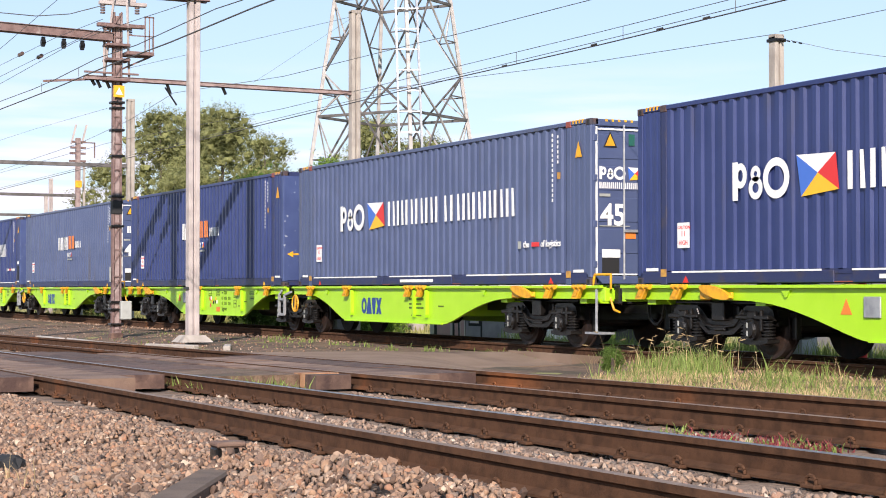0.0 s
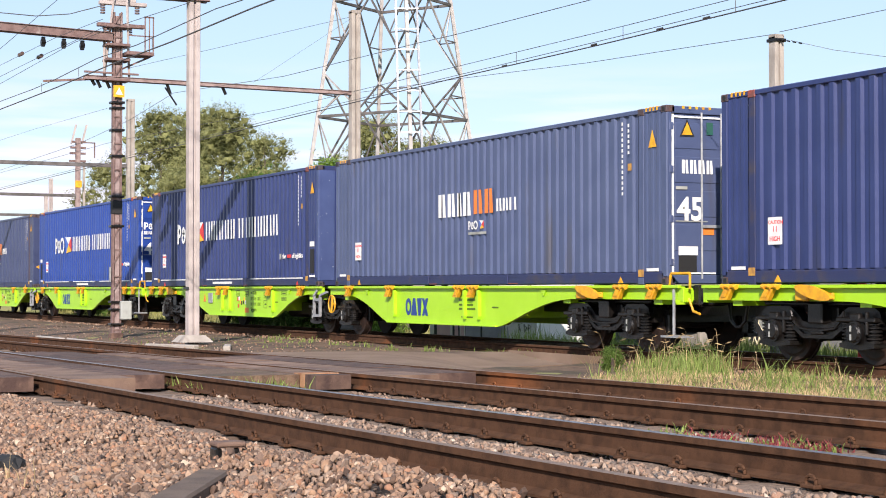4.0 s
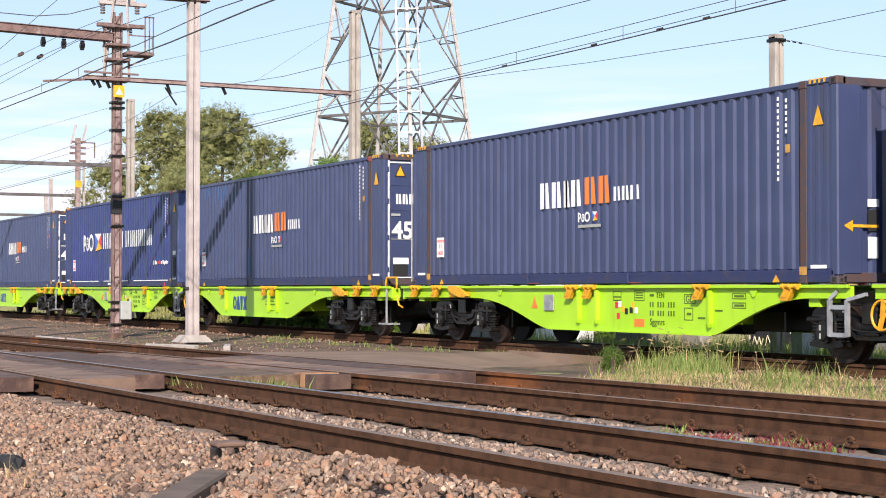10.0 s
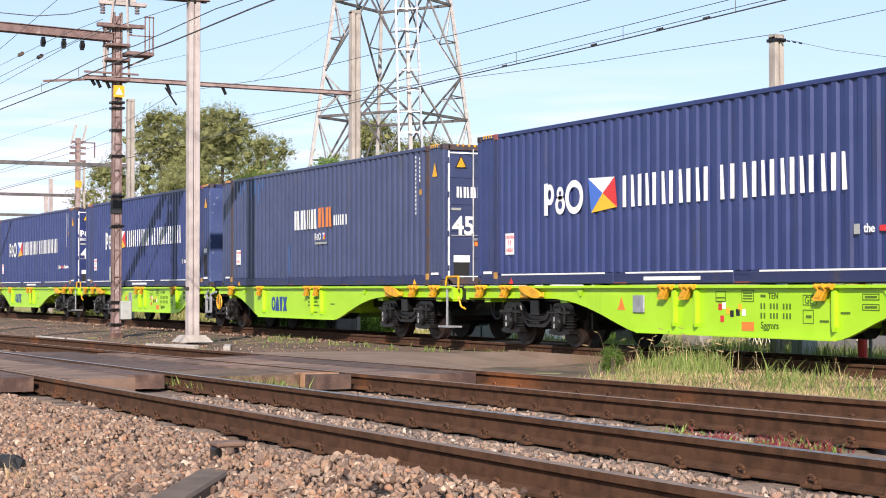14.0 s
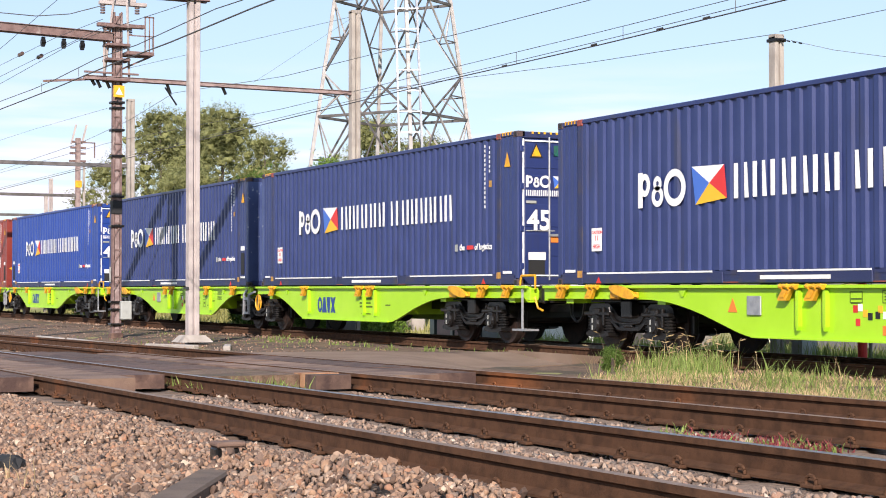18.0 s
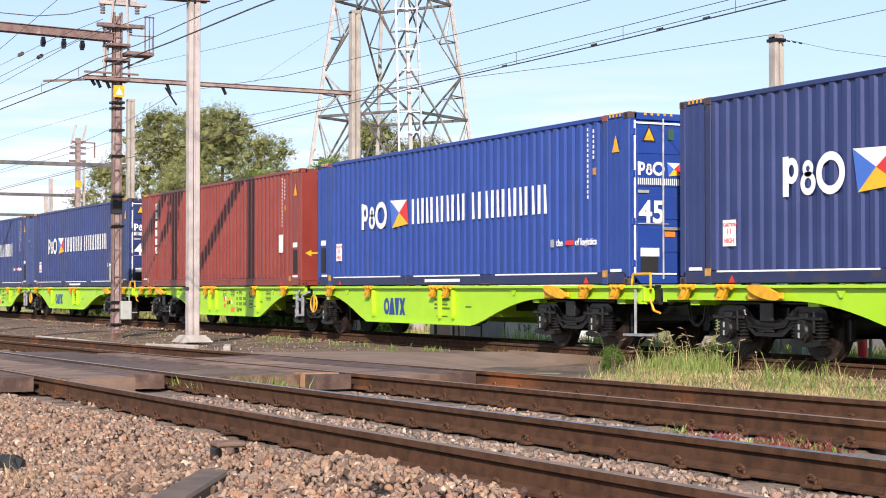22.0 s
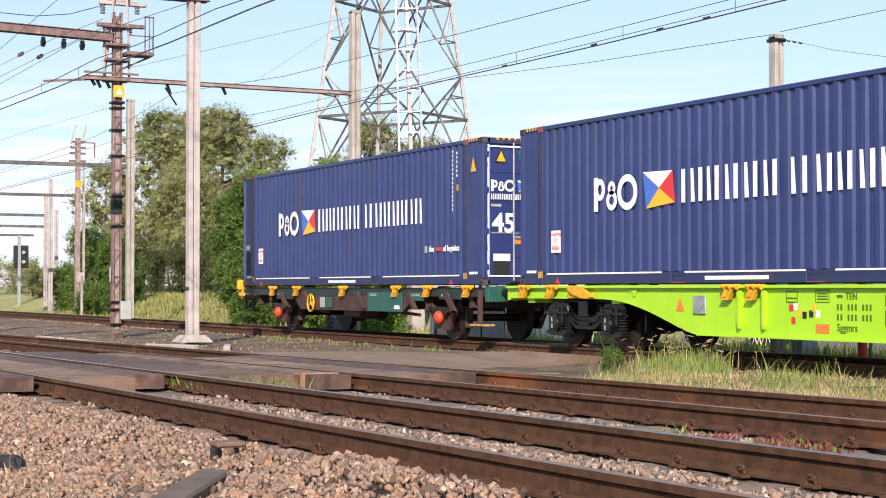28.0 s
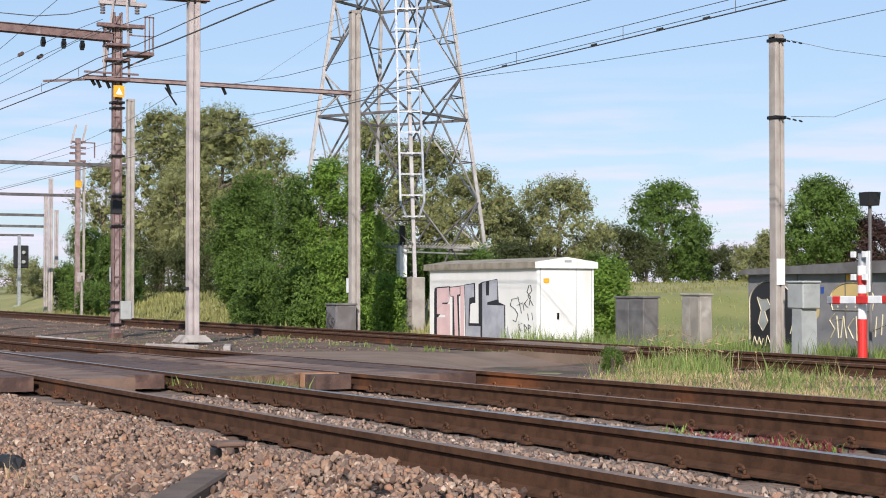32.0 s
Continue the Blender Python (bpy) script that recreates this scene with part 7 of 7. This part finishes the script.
for px, top, wd, y, lm in ((1085, 395, 120, 56, LEAF_DARK), (1140, 420, 100, 58, LEAF_DARK), (1040, 410, 110, 54, LEAF_DARK), (1290, 435, 110, 64, LEAF_DARK), (1330, 440, 90, 62, LEAF_OLIVE),
                           (1410, 440, 90, 56, LEAF_DARK), (1480, 440, 90, 54, LEAF_DARK), (1240, 440, 70, 66, LEAF_DARK), (1600, 430, 140, 54, LEAF_DARK), (940, 420, 120, 48, LEAF_DARK)):
    tree_at(px, y, top, wd, 4200, lm, "dark hedge shrub along the meadow", size=0.19, low=0.0, shape=0.5, name="hedge_shrub", category="shrub", group="hedge shrubs", clumps=45)
# dark leaf colour here stands in for the deep shade below the crowns
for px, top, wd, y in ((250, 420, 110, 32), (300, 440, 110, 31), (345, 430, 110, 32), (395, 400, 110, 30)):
    tree_at(px, y, top, wd, 7000, LEAF_DARK, "undergrowth beneath the trees, its leaves coloured dark for the shade", size=0.15, low=0.0, shape=0.5, name="undergrowth", category="shrub", group="shrubs by the railway", clumps=50)
BU = "dense bright green shrub by the railway"
for px, top, wd, y, lm, n in ((410, 335, 137, 24.5, LEAF_GREEN, 11000), (455, 300, 162, 25, LEAF_GREEN, 12000), (520, 315, 150, 21.3, LEAF_GREEN, 11000), (575, 283, 162, 21.4, LEAF_BRIGHT, 13000),
                              (640, 300, 125, 21.6, LEAF_BRIGHT, 10000), (690, 400, 137, 25.5, LEAF_GREEN, 8000), (600, 440, 137, 20.6, LEAF_BRIGHT, 9000),
                              (530, 470, 150, 20.6, LEAF_GREEN, 8000), (460, 460, 150, 21.0, LEAF_GREEN, 8000), (680, 490, 112, 23.0, LEAF_BRIGHT, 6000), (760, 440, 125, 27, LEAF_GREEN, 7000),
                              (840, 440, 125, 28, LEAF_GREEN, 6000), (1075, 465, 100, 26, LEAF_BRIGHT, 7000), (1045, 450, 87, 28, LEAF_GREEN, 6000), (900, 430, 137, 32, LEAF_DARK, 6000),
                              (425, 530, 80, 21.8, LEAF_GREEN, 3000)):
    tree_at(px, y, top, wd, int(n * 0.75), lm, BU, size=0.18, low=0.0, shape=0.55, name="shrub", category="shrub", group="shrubs by the railway", clumps=48, flat=0.55)
for px, top, wd, y, n in ((20, 452, 150, 30, 6000), (75, 474, 90, 26, 5000), (150, 400, 120, 23.4, 10000), (198, 415, 90, 23.4, 8000), (228, 440, 60, 24.5, 4000), (118, 470, 70, 23.2, 6000), (175, 500, 110, 22.4, 6000), (20, 462, 100, 40, 4000), (-40, 455, 100, 44, 4000), (60, 470, 80, 42, 3000)):
    tree_at(px, y, top, wd, n, LEAF_GREEN if px > 80 else LEAF_OLIVE, "dense dark green bush at the railway bank", size=0.15, low=0.0, shape=0.55, name="bush", category="shrub", group="bushes on the bank", clumps=60)


def grass(name, n, xr, yr, hr, material, label, lift=0.0, keep=None, lean=0.35, seed=1, width=0.012):
    r = np.random.default_rng(seed)
    x = r.uniform(*xr, n)
    y = r.uniform(*yr, n)
    if keep is not None:
        k = np.array([keep(a, b) for a, b in zip(x, y)])
        x, y = x[k], y[k]
    n = len(x)
    z = np.array([ground_z(a, b) for a, b in zip(x, y)]) + lift
    h = r.uniform(*hr, n) * r.uniform(0.5, 1.0, n)
    an = r.uniform(0, 2 * np.pi, n)
    w = width * r.uniform(0.6, 1.4, n)
    side = np.stack([np.cos(an), np.sin(an), np.zeros(n)], 1) * w[:, None]
    ln = r.uniform(0, 2 * np.pi, n)
    ld = np.stack([np.cos(ln), np.sin(ln), np.zeros(n)], 1) * (h * lean * r.uniform(0.2, 1.0, n))[:, None]
    base = np.stack([x, y, z], 1)
    mid = base + ld * 0.35 + np.stack([np.zeros(n), np.zeros(n), h * 0.6], 1)
    tip = base + ld + np.stack([np.zeros(n), np.zeros(n), h], 1)
    q1 = np.stack([base - side, base + side, mid + side * 0.8, mid - side * 0.8], 1)
    q2 = np.stack([mid - side * 0.8, mid + side * 0.8, tip + side * 0.1, tip - side * 0.1], 1)
    ob = quads(name, np.concatenate([q1, q2]), material)
    return tagged(ob, label, "grass", kind="stuff")


def verge(x, y):
    k = noise.noise((x * 0.8, y * 0.9, 1.0)) + 0.7 * noise.noise((x * 2.3, y * 2.6, 4.0))
    bare = 0.45 * lerp(0, 1, (11.8 - y) / 1.5) + 0.35 * lerp(0, 1, (x + 17) / 6) * lerp(0, 1, (13.0 - y) / 2)
    return k > -0.10 + bare and x > -22.0 + (14.5 - y) * 1.0 + 0.8 * noise.noise((x, y, 7))


def rail_side(x, y):
    """Taller growth in drifts along the far rail."""
    k = noise.noise((x * 0.45, y * 0.5, 12.0)) + 0.6 * noise.noise((x * 1.5, y * 1.6, 2.0))
    return k > 0.05 and -22.6 < x + 0.8 * noise.noise((x, y, 9)) < -18.8


def tufts(x, y):
    return noise.noise((x * 0.9, y * 1.2, 8.0)) + 0.6 * noise.noise((x * 2.5, y * 2.5, 2.0)) > 0.12 and x > -22.0 + (14.5 - y)


grass("verge_grass", 10000, (-25, -8), (10.2, 15.4), (0.03, 0.15), GRASS, "uneven green grass verge between the tracks", 0.01, verge, 0.9, seed=2, width=0.006)
grass("dry_verge_grass", 34000, (-25, -8), (10.2, 15.5), (0.02, 0.15), DRYGRASS, "straw-coloured dry grass among the green verge", 0.01, verge, 1.1, seed=3, width=0.005)
grass("verge_grass", 5000, (-8, 6), (10.2, 15.4), (0.04, 0.24), GRASS, "uneven green grass verge between the tracks", 0.01, verge, 0.9, seed=22, width=0.007)
grass("tall_verge_grass", 4500, (-22, -8), (11.6, 15.4), (0.10, 0.36), GRASS, "tufts of tall green grass beside the far rail", 0.01, tufts, 0.7, seed=4, width=0.006)
grass("rail_side_grass", 5000, (-24, -17), (14.0, 15.6), (0.16, 0.48), GRASS, "tall green grass growing along the far rail", 0.01, rail_side, 0.6, seed=18, width=0.006)
grass("meadow_grass", 30000, (-48, -12), (19.4, 27), (0.15, 0.5), GRASS, "tall meadow grass behind the far track", 0.0, lambda x, y: x > -35.8, seed=5, width=0.010)
grass("dry_meadow_grass", 16000, (-48, -12), (19.4, 34), (0.2, 0.55), MEADOWLEAF, "pale seeding meadow grass behind the far track", 0.0, lambda x, y: x > -35.8, 0.4, seed=6, width=0.007)
grass("lineside_grass", 9000, (-37, -17), (19.0, 21.4), (0.25, 0.62), GRASS, "tall soft grass at the foot of the cabinets", 0.0, lambda x, y: x > -35.4 and noise.noise((x * 0.9, y * 0.9, 15)) > -0.25, 0.5, seed=23, width=0.007)
grass("bank_grass", 15000, (-95, -48), (19.4, 28), (0.12, 0.40), MEADOWLEAF, "grass on the bank behind the far track", 0.0, None, seed=7, width=0.025)
grass("far_meadow_grass", 17000, (-85, -20), (30, 62), (0.08, 0.22), MEADOWLEAF, "yellowing long grass on the far meadow", 0.0, None, 0.8, seed=8, width=0.02)
grass("crossing_weeds", 1600, (-19.5, -17.5), (5.8, 6.9), (0.05, 0.22), GRASS, "weeds growing between the crossing panels", 0.0, None, 0.6, seed=9, width=0.008)
grass("corner_weeds", 900, (-14, -8.5), (1.2, 2.3), (0.05, 0.25), DRYGRASS, "dry weeds on the ballast edge", 0.0, lambda x, y: noise.noise((x * 2, y * 2, 0)) > 0.05, 0.7, seed=10, width=0.004)
grass("sparse_weeds", 2600, (-48, -24), (10.4, 15.4), (0.03, 0.13), GRASS, "sparse weeds in the gravel beside the crossing", 0.0, lambda x, y: noise.noise((x * 0.8, y * 0.8, 2)) > 0.22 and x < far_x(y), 0.6, seed=12)
grass("red_weeds", 1500, (-10.5, -8.6), (6.65, 7.3), (0.02, 0.09), REDWEED, "low red weeds beside the rail", 0.02, lambda x, y: noise.noise((x * 2.2, y * 2.2, 5)) > 0.0, 0.9, seed=11, width=0.007)
grass("green_weeds", 900, (-10.8, -8.4), (6.5, 7.3), (0.02, 0.08), GRASS, "low green weeds among red ones beside the rail", 0.02, lambda x, y: noise.noise((x * 2.2, y * 2.2, 11)) > 0.1, 0.9, seed=17, width=0.007)

grass("tall_dry_grass", 500, (-24, -17), (12.8, 15.6), (0.20, 0.55), DRYGRASS, "tall straw-coloured seeding grass on the verge", 0.01, rail_side, 0.8, seed=14, width=0.004)


def seed_heads(name, n, xr, yr, hr, keep, label, seed):
    """Bent stalks with drooping plumed heads."""
    r = np.random.default_rng(seed)
    out = []
    for _ in range(n):
        x, y = r.uniform(*xr), r.uniform(*yr)
        if not keep(x, y):
            continue
        p = np.array([x, y, ground_z(x, y)])
        h, an = r.uniform(*hr), r.uniform(0, 6.28)
        ld = np.array([math.cos(an), math.sin(an), 0.0])
        sd = np.array([-math.sin(an), math.cos(an), 0.0])
        k1, k2 = p + ld * h * 0.10 + np.array([0, 0, h * 0.7]), p + ld * h * 0.25 + np.array([0, 0, h])
        for a, b, w0, w1 in ((p, k1, 0.003, 0.003), (k1, k2, 0.003, 0.002)):
            out.append([a - sd * w0, a + sd * w0, b + sd * w1, b - sd * w1])
        tip = k2 + ld * 0.13 + np.array([0, 0, 0.03])
        for q in (sd, np.array([0, 0, 1.0])):
            m = (k2 + tip) / 2
            out.append([k2, m + q * 0.010, tip, m - q * 0.010])
    return tagged(quads(name, np.array(out), DRYGRASS), label, "grass", kind="stuff")


seed_heads("seeding_grass", 200, (-23.5, -17), (13.2, 15.6), (0.30, 0.66), rail_side, "seeding grass stalks with drooping straw-coloured plumes", 19)
tree_at(1082, 13.6, 617, 40, 2600, LEAF_GREEN, "small dark green bush at the road edge", size=0.05, low=0.0, shape=0.4, name="bush", category="shrub", group="bushes on the bank", clumps=20)
grass("edge_weeds", 260, (-17.25, -16.3), (6.1, 6.6), (0.06, 0.26), GRASS, "tufts of green weeds at the crossing's edge", 0.0, lambda x, y: noise.noise((x * 3, y * 3, 6)) > -0.05, 0.6, seed=15, width=0.007)
grass("rail_weeds", 1600, (-40, -22), (14.2, 15.5), (0.05, 0.22), GRASS, "sparse weeds along the far rail", 0.0, lambda x, y: noise.noise((x * 0.9, y * 2, 3)) > 0.15, 0.7, seed=16, width=0.010)

# ---- ballast stones ----
def chopped(r):
    """An angular stone: the hull of a few random corners."""
    bm = bmesh.new()
    for _ in range(9):
        q = Vector((r.gauss(0, 1), r.gauss(0, 1), r.gauss(0, 1))).normalized() * r.uniform(0.85, 1.15)
        bm.verts.new(q)
    res = bmesh.ops.convex_hull(bm, input=bm.verts[:])
    bmesh.ops.delete(bm, geom=[v for v in bm.verts if not v.link_faces], context="VERTS")
    bmesh.ops.recalc_face_normals(bm, faces=bm.faces[:])
    bm.verts.index_update()
    return bm


def stones(name, n, place, size, label, seed, sink=0.25, material=None):
    """Crushed stones as one mesh: twelve shapes turned and scaled at random."""
    r = np.random.default_rng(seed)
    rr = random.Random(seed)
    shapes = []
    for _ in range(12):
        bm = chopped(rr)
        shapes.append((np.array([tuple(a.co) for a in bm.verts]), np.array([[a.index for a in q.verts] for q in bm.faces])))
        bm.free()
    verts, faces, base = [], [], 0
    for i in range(n):
        p = place(r)
        if p is None:
            continue
        v, f = shapes[i % 12]
        s = r.uniform(*size)
        q = Euler(r.uniform(0, 6.28, 3)).to_matrix()
        m = np.array(q) * (s * np.array([1.0, r.uniform(0.7, 1.0), r.uniform(0.55, 0.85)]))
        verts.append(v @ m.T + np.array([p[0], p[1], p[2] + s * (0.5 - sink)]))
        faces.append(f + base)
        base += len(v)
    v, f = np.concatenate(verts), np.concatenate(faces)
    me = bpy.data.meshes.new(name)
    me.vertices.add(len(v))
    me.vertices.foreach_set("co", v.reshape(-1).astype(np.float32))
    me.loops.add(3 * len(f))
    me.loops.foreach_set("vertex_index", f.reshape(-1).astype(np.int32))
    me.polygons.add(len(f))
    me.polygons.foreach_set("loop_start", np.arange(0, 3 * len(f), 3, dtype=np.int32))
    me.materials.append(material or STONE)
    me.update(calc_edges=True)
    return tagged(new(name, me), label, "stones", kind="stuff")


def heap(x, y):
    """Extra height of the loose ballast heaps beside the nearest rail."""
    a = 0.14 * math.exp(-((x + 8.2) / 1.1) ** 2 - ((y - 3.62) / 0.32) ** 2) + 0.09 * math.exp(-((x + 13.2) / 2.2) ** 2 - ((y - 3.45) / 0.45) ** 2)
    return a + 0.05 * noise.noise((x * 1.1, y * 1.1, 9))


def bed(x, y):
    return ground_z(x, y) + 0.012 + 0.035 * noise.noise((x * 2.3, y * 2.3, 3.7))


def near_place(r):
    x, y = -r.uniform(5.5, 19.0), r.uniform(1.2, 3.98)
    return x, y, bed(x, y) + heap(x, y)


def far_left_place(r):
    x, y = -r.uniform(17, 40), r.uniform(1.5, 3.6)
    return x, y, bed(x, y)


def between_place(r):
    x, y = -r.uniform(5.0, 17.2), r.uniform(4.2, 8.85)
    if min(abs(y - 4.12), abs(y - 5.64), abs(y - 7.42)) < 0.10 or noise.noise((x * 1.3, y * 1.3, 4)) < -0.30 + 0.25 * (y > 5.8):
        return None
    return x, y, bed(x, y) + 0.10 * math.exp(-((x + 8.0) / 2.0) ** 2 - ((y - 4.75) / 0.35) ** 2)


def beyond_place(r):
    x, y = -r.uniform(26.6, 60), r.uniform(5.7, 14.5)
    if x > -31.2 and y < 9.0:
        return None
    if min(abs(y - 5.64), abs(y - 7.42), abs(y - 8.95)) < 0.10:
        return None
    return x, y, bed(x, y)


def far_track_place(r):
    x, y = -r.uniform(5, 70), r.uniform(15.0, 18.4)
    return None if far_x(y) < x < edge_x(y) else (x, y, ground_z(x, y) + 0.03)


stones("ballast_stones", 34000, near_place, (0.014, 0.036), "loose angular brown and grey ballast stones", 21)
stones("ballast_stones", 3000, far_left_place, (0.025, 0.045), "loose angular brown and grey ballast stones", 22)
stones("ballast_stones", 23000, between_place, (0.012, 0.038), "dusty angular ballast stones lying between the rails", 23, material=STONE2)
stones("ballast_stones", 3500, beyond_place, (0.015, 0.034), "ballast stones beyond the crossing", 24)
stones("ballast_stones", 6000, far_track_place, (0.025, 0.04), "ballast stones along the far track", 25)

kerbs = thing("kerb_stones", 0, 0, 0, "broken pale concrete kerb stones beside the crossing", "kerb")
for x, y, ln, a in ((-38.5, 10.6, 3.0, 3), (-42.3, 10.8, 2.8, -2), (-36.0, 11.2, 1.6, 25), (-34.3, 11.9, 1.5, -20), (-46, 10.9, 2.5, 1)):
    z = ground_z(x, y)
    o = part("kerb_stone", bx(-ln / 2, ln / 2, -0.08, 0.08, -0.1, 0.10, bev=0.02), CONCRETE, kerbs)
    o.matrix_basis = pose(x, y, z, 0, 0, a)
pit = thing("cable_trough", -8.75, 2.83, near_plane(-8.75) - 0.225, "old timber cable trough half buried in ballast", "trough")
part("board", bx(-0.95, 0.85, -0.10, 0.10, -0.08, 0.05, bev=0.015), SLEEPER, pit)
pit.rotation_euler = (0, 0, radians(-29))
cap = thing("cable_marker", -9.80, 3.40, near_plane(-9.80) - 0.20, "rusty steel bracket with a broken timber cap", "bracket")
part("timber_cap", bx(-0.08, 0.08, -0.09, 0.10, 0.12, 0.155, bev=0.012), PANEL, cap)
part("bracket", bx(-0.06, 0.06, -0.09, -0.05, -0.15, 0.12, bev=0.01), BOGIE, cap)
part("bracket", bx(-0.06, 0.06, 0.02, 0.06, -0.15, 0.12, bev=0.01), BOGIE, cap)

# the nearest loose stones, each on its own, resting on the bed
loose = thing("loose_stones", 0, 0, 0, "loose angular ballast stones lying beside the nearest rail", "stones", "", "structure")
rs = random.Random(77)
shapes = []
for _ in range(8):
    bm = chopped(rs)
    me = bpy.data.meshes.new("stone")
    bm.to_mesh(me)
    bm.free()
    me.materials.append(STONE1)
    shapes.append(me)
for i in range(300):
    x, y = -rs.uniform(6.6, 10.5), rs.uniform(2.4, 3.95)
    s = rs.uniform(0.022, 0.042)
    o = new("stone", shapes[i % 8])
    o.parent = loose
    o.matrix_basis = Matrix.LocRotScale((x, y, bed(x, y) + heap(x, y) + s * 0.7), Euler([rs.uniform(0, 6.28) for _ in range(3)]), (s, s * rs.uniform(0.7, 1), s * rs.uniform(0.6, 0.9)))

# black lump added to stand for a dark hole in the ballast
scrap = thing("plastic_scrap", -11.1, 2.37, bed(-11.1, 2.37), "crumpled black lump in place of a dark hole in the ballast", "litter")
bm = bmesh.new()
bmesh.ops.create_icosphere(bm, subdivisions=2, radius=0.09)
rs2 = random.Random(4)
for v in bm.verts:
    v.co = Vector((v.co.x * 1.0, v.co.y * 1.3, abs(v.co.z) * 1.1)) * rs2.uniform(0.75, 1.2)
part("sheet", bm, BLACKRUB, scrap)


# ---- what moves ----
PATH = [0.0, 8.06, 16.12, 24.19, 32.28, 40.38, 48.51, 56.65, 64.81, 72.99, 81.18, 89.39, 97.61, 105.83, 114.07, 122.31, 130.56, 138.83,
        147.13, 155.46, 163.86, 172.33, 180.9, 189.58, 198.41, 207.41, 216.6, 225.99, 235.58, 245.38, 255.36, 265.48, 275.67]


def run_at(t):
    """Metres run since the start, at t seconds."""
    i = min(31, max(0, int(t)))
    u = t - i
    q = [PATH[max(0, i - 1)] if i else -PATH[1], PATH[i], PATH[i + 1], PATH[i + 2] if i < 31 else 2 * PATH[32] - PATH[31]]
    return 0.5 * (2 * q[1] + (q[2] - q[0]) * u + (2 * q[0] - 5 * q[1] + 4 * q[2] - q[3]) * u * u + (3 * q[1] - q[0] - 3 * q[2] + q[3]) * u ** 3)


def motions():
    for ob, at in TRAIN:
        walk(ob, [(t, Matrix.Translation(at + Vector((PATH[t], 0, 0)))) for t in range(33)])
        # the wheels roll while they are near enough to be seen
        sets = [c for c in ob.children_recursive if c.name.startswith("wheelset")]
        for ws in sets:
            home = ws.matrix_basis.translation.copy()
            local = home.x + (ws.parent.location.x if ws.parent is not ob else 0.0)
            times = [i / 15 for i in range(481) if -75 < at.x + local + run_at(i / 15) < 12]
            times = sorted({0.0, 32.0, *times})
            rows, last_angle = [], None
            for t in times:
                seen = 0.0 < t < 32.0
                ang = run_at(t) / 0.46 if seen or len(times) > 200 else None
                if ang is None:
                    near = times[1] if t == 0.0 and len(times) > 2 else times[-2] if len(times) > 2 else 0.0
                    ang = run_at(near) / 0.46 if abs(near - t) > 0.1 else run_at(t) / 0.46
                rows.append((t, Matrix.Translation(home) @ Matrix.Rotation(ang, 4, "Y")))
            walk(ws, rows)


motions()
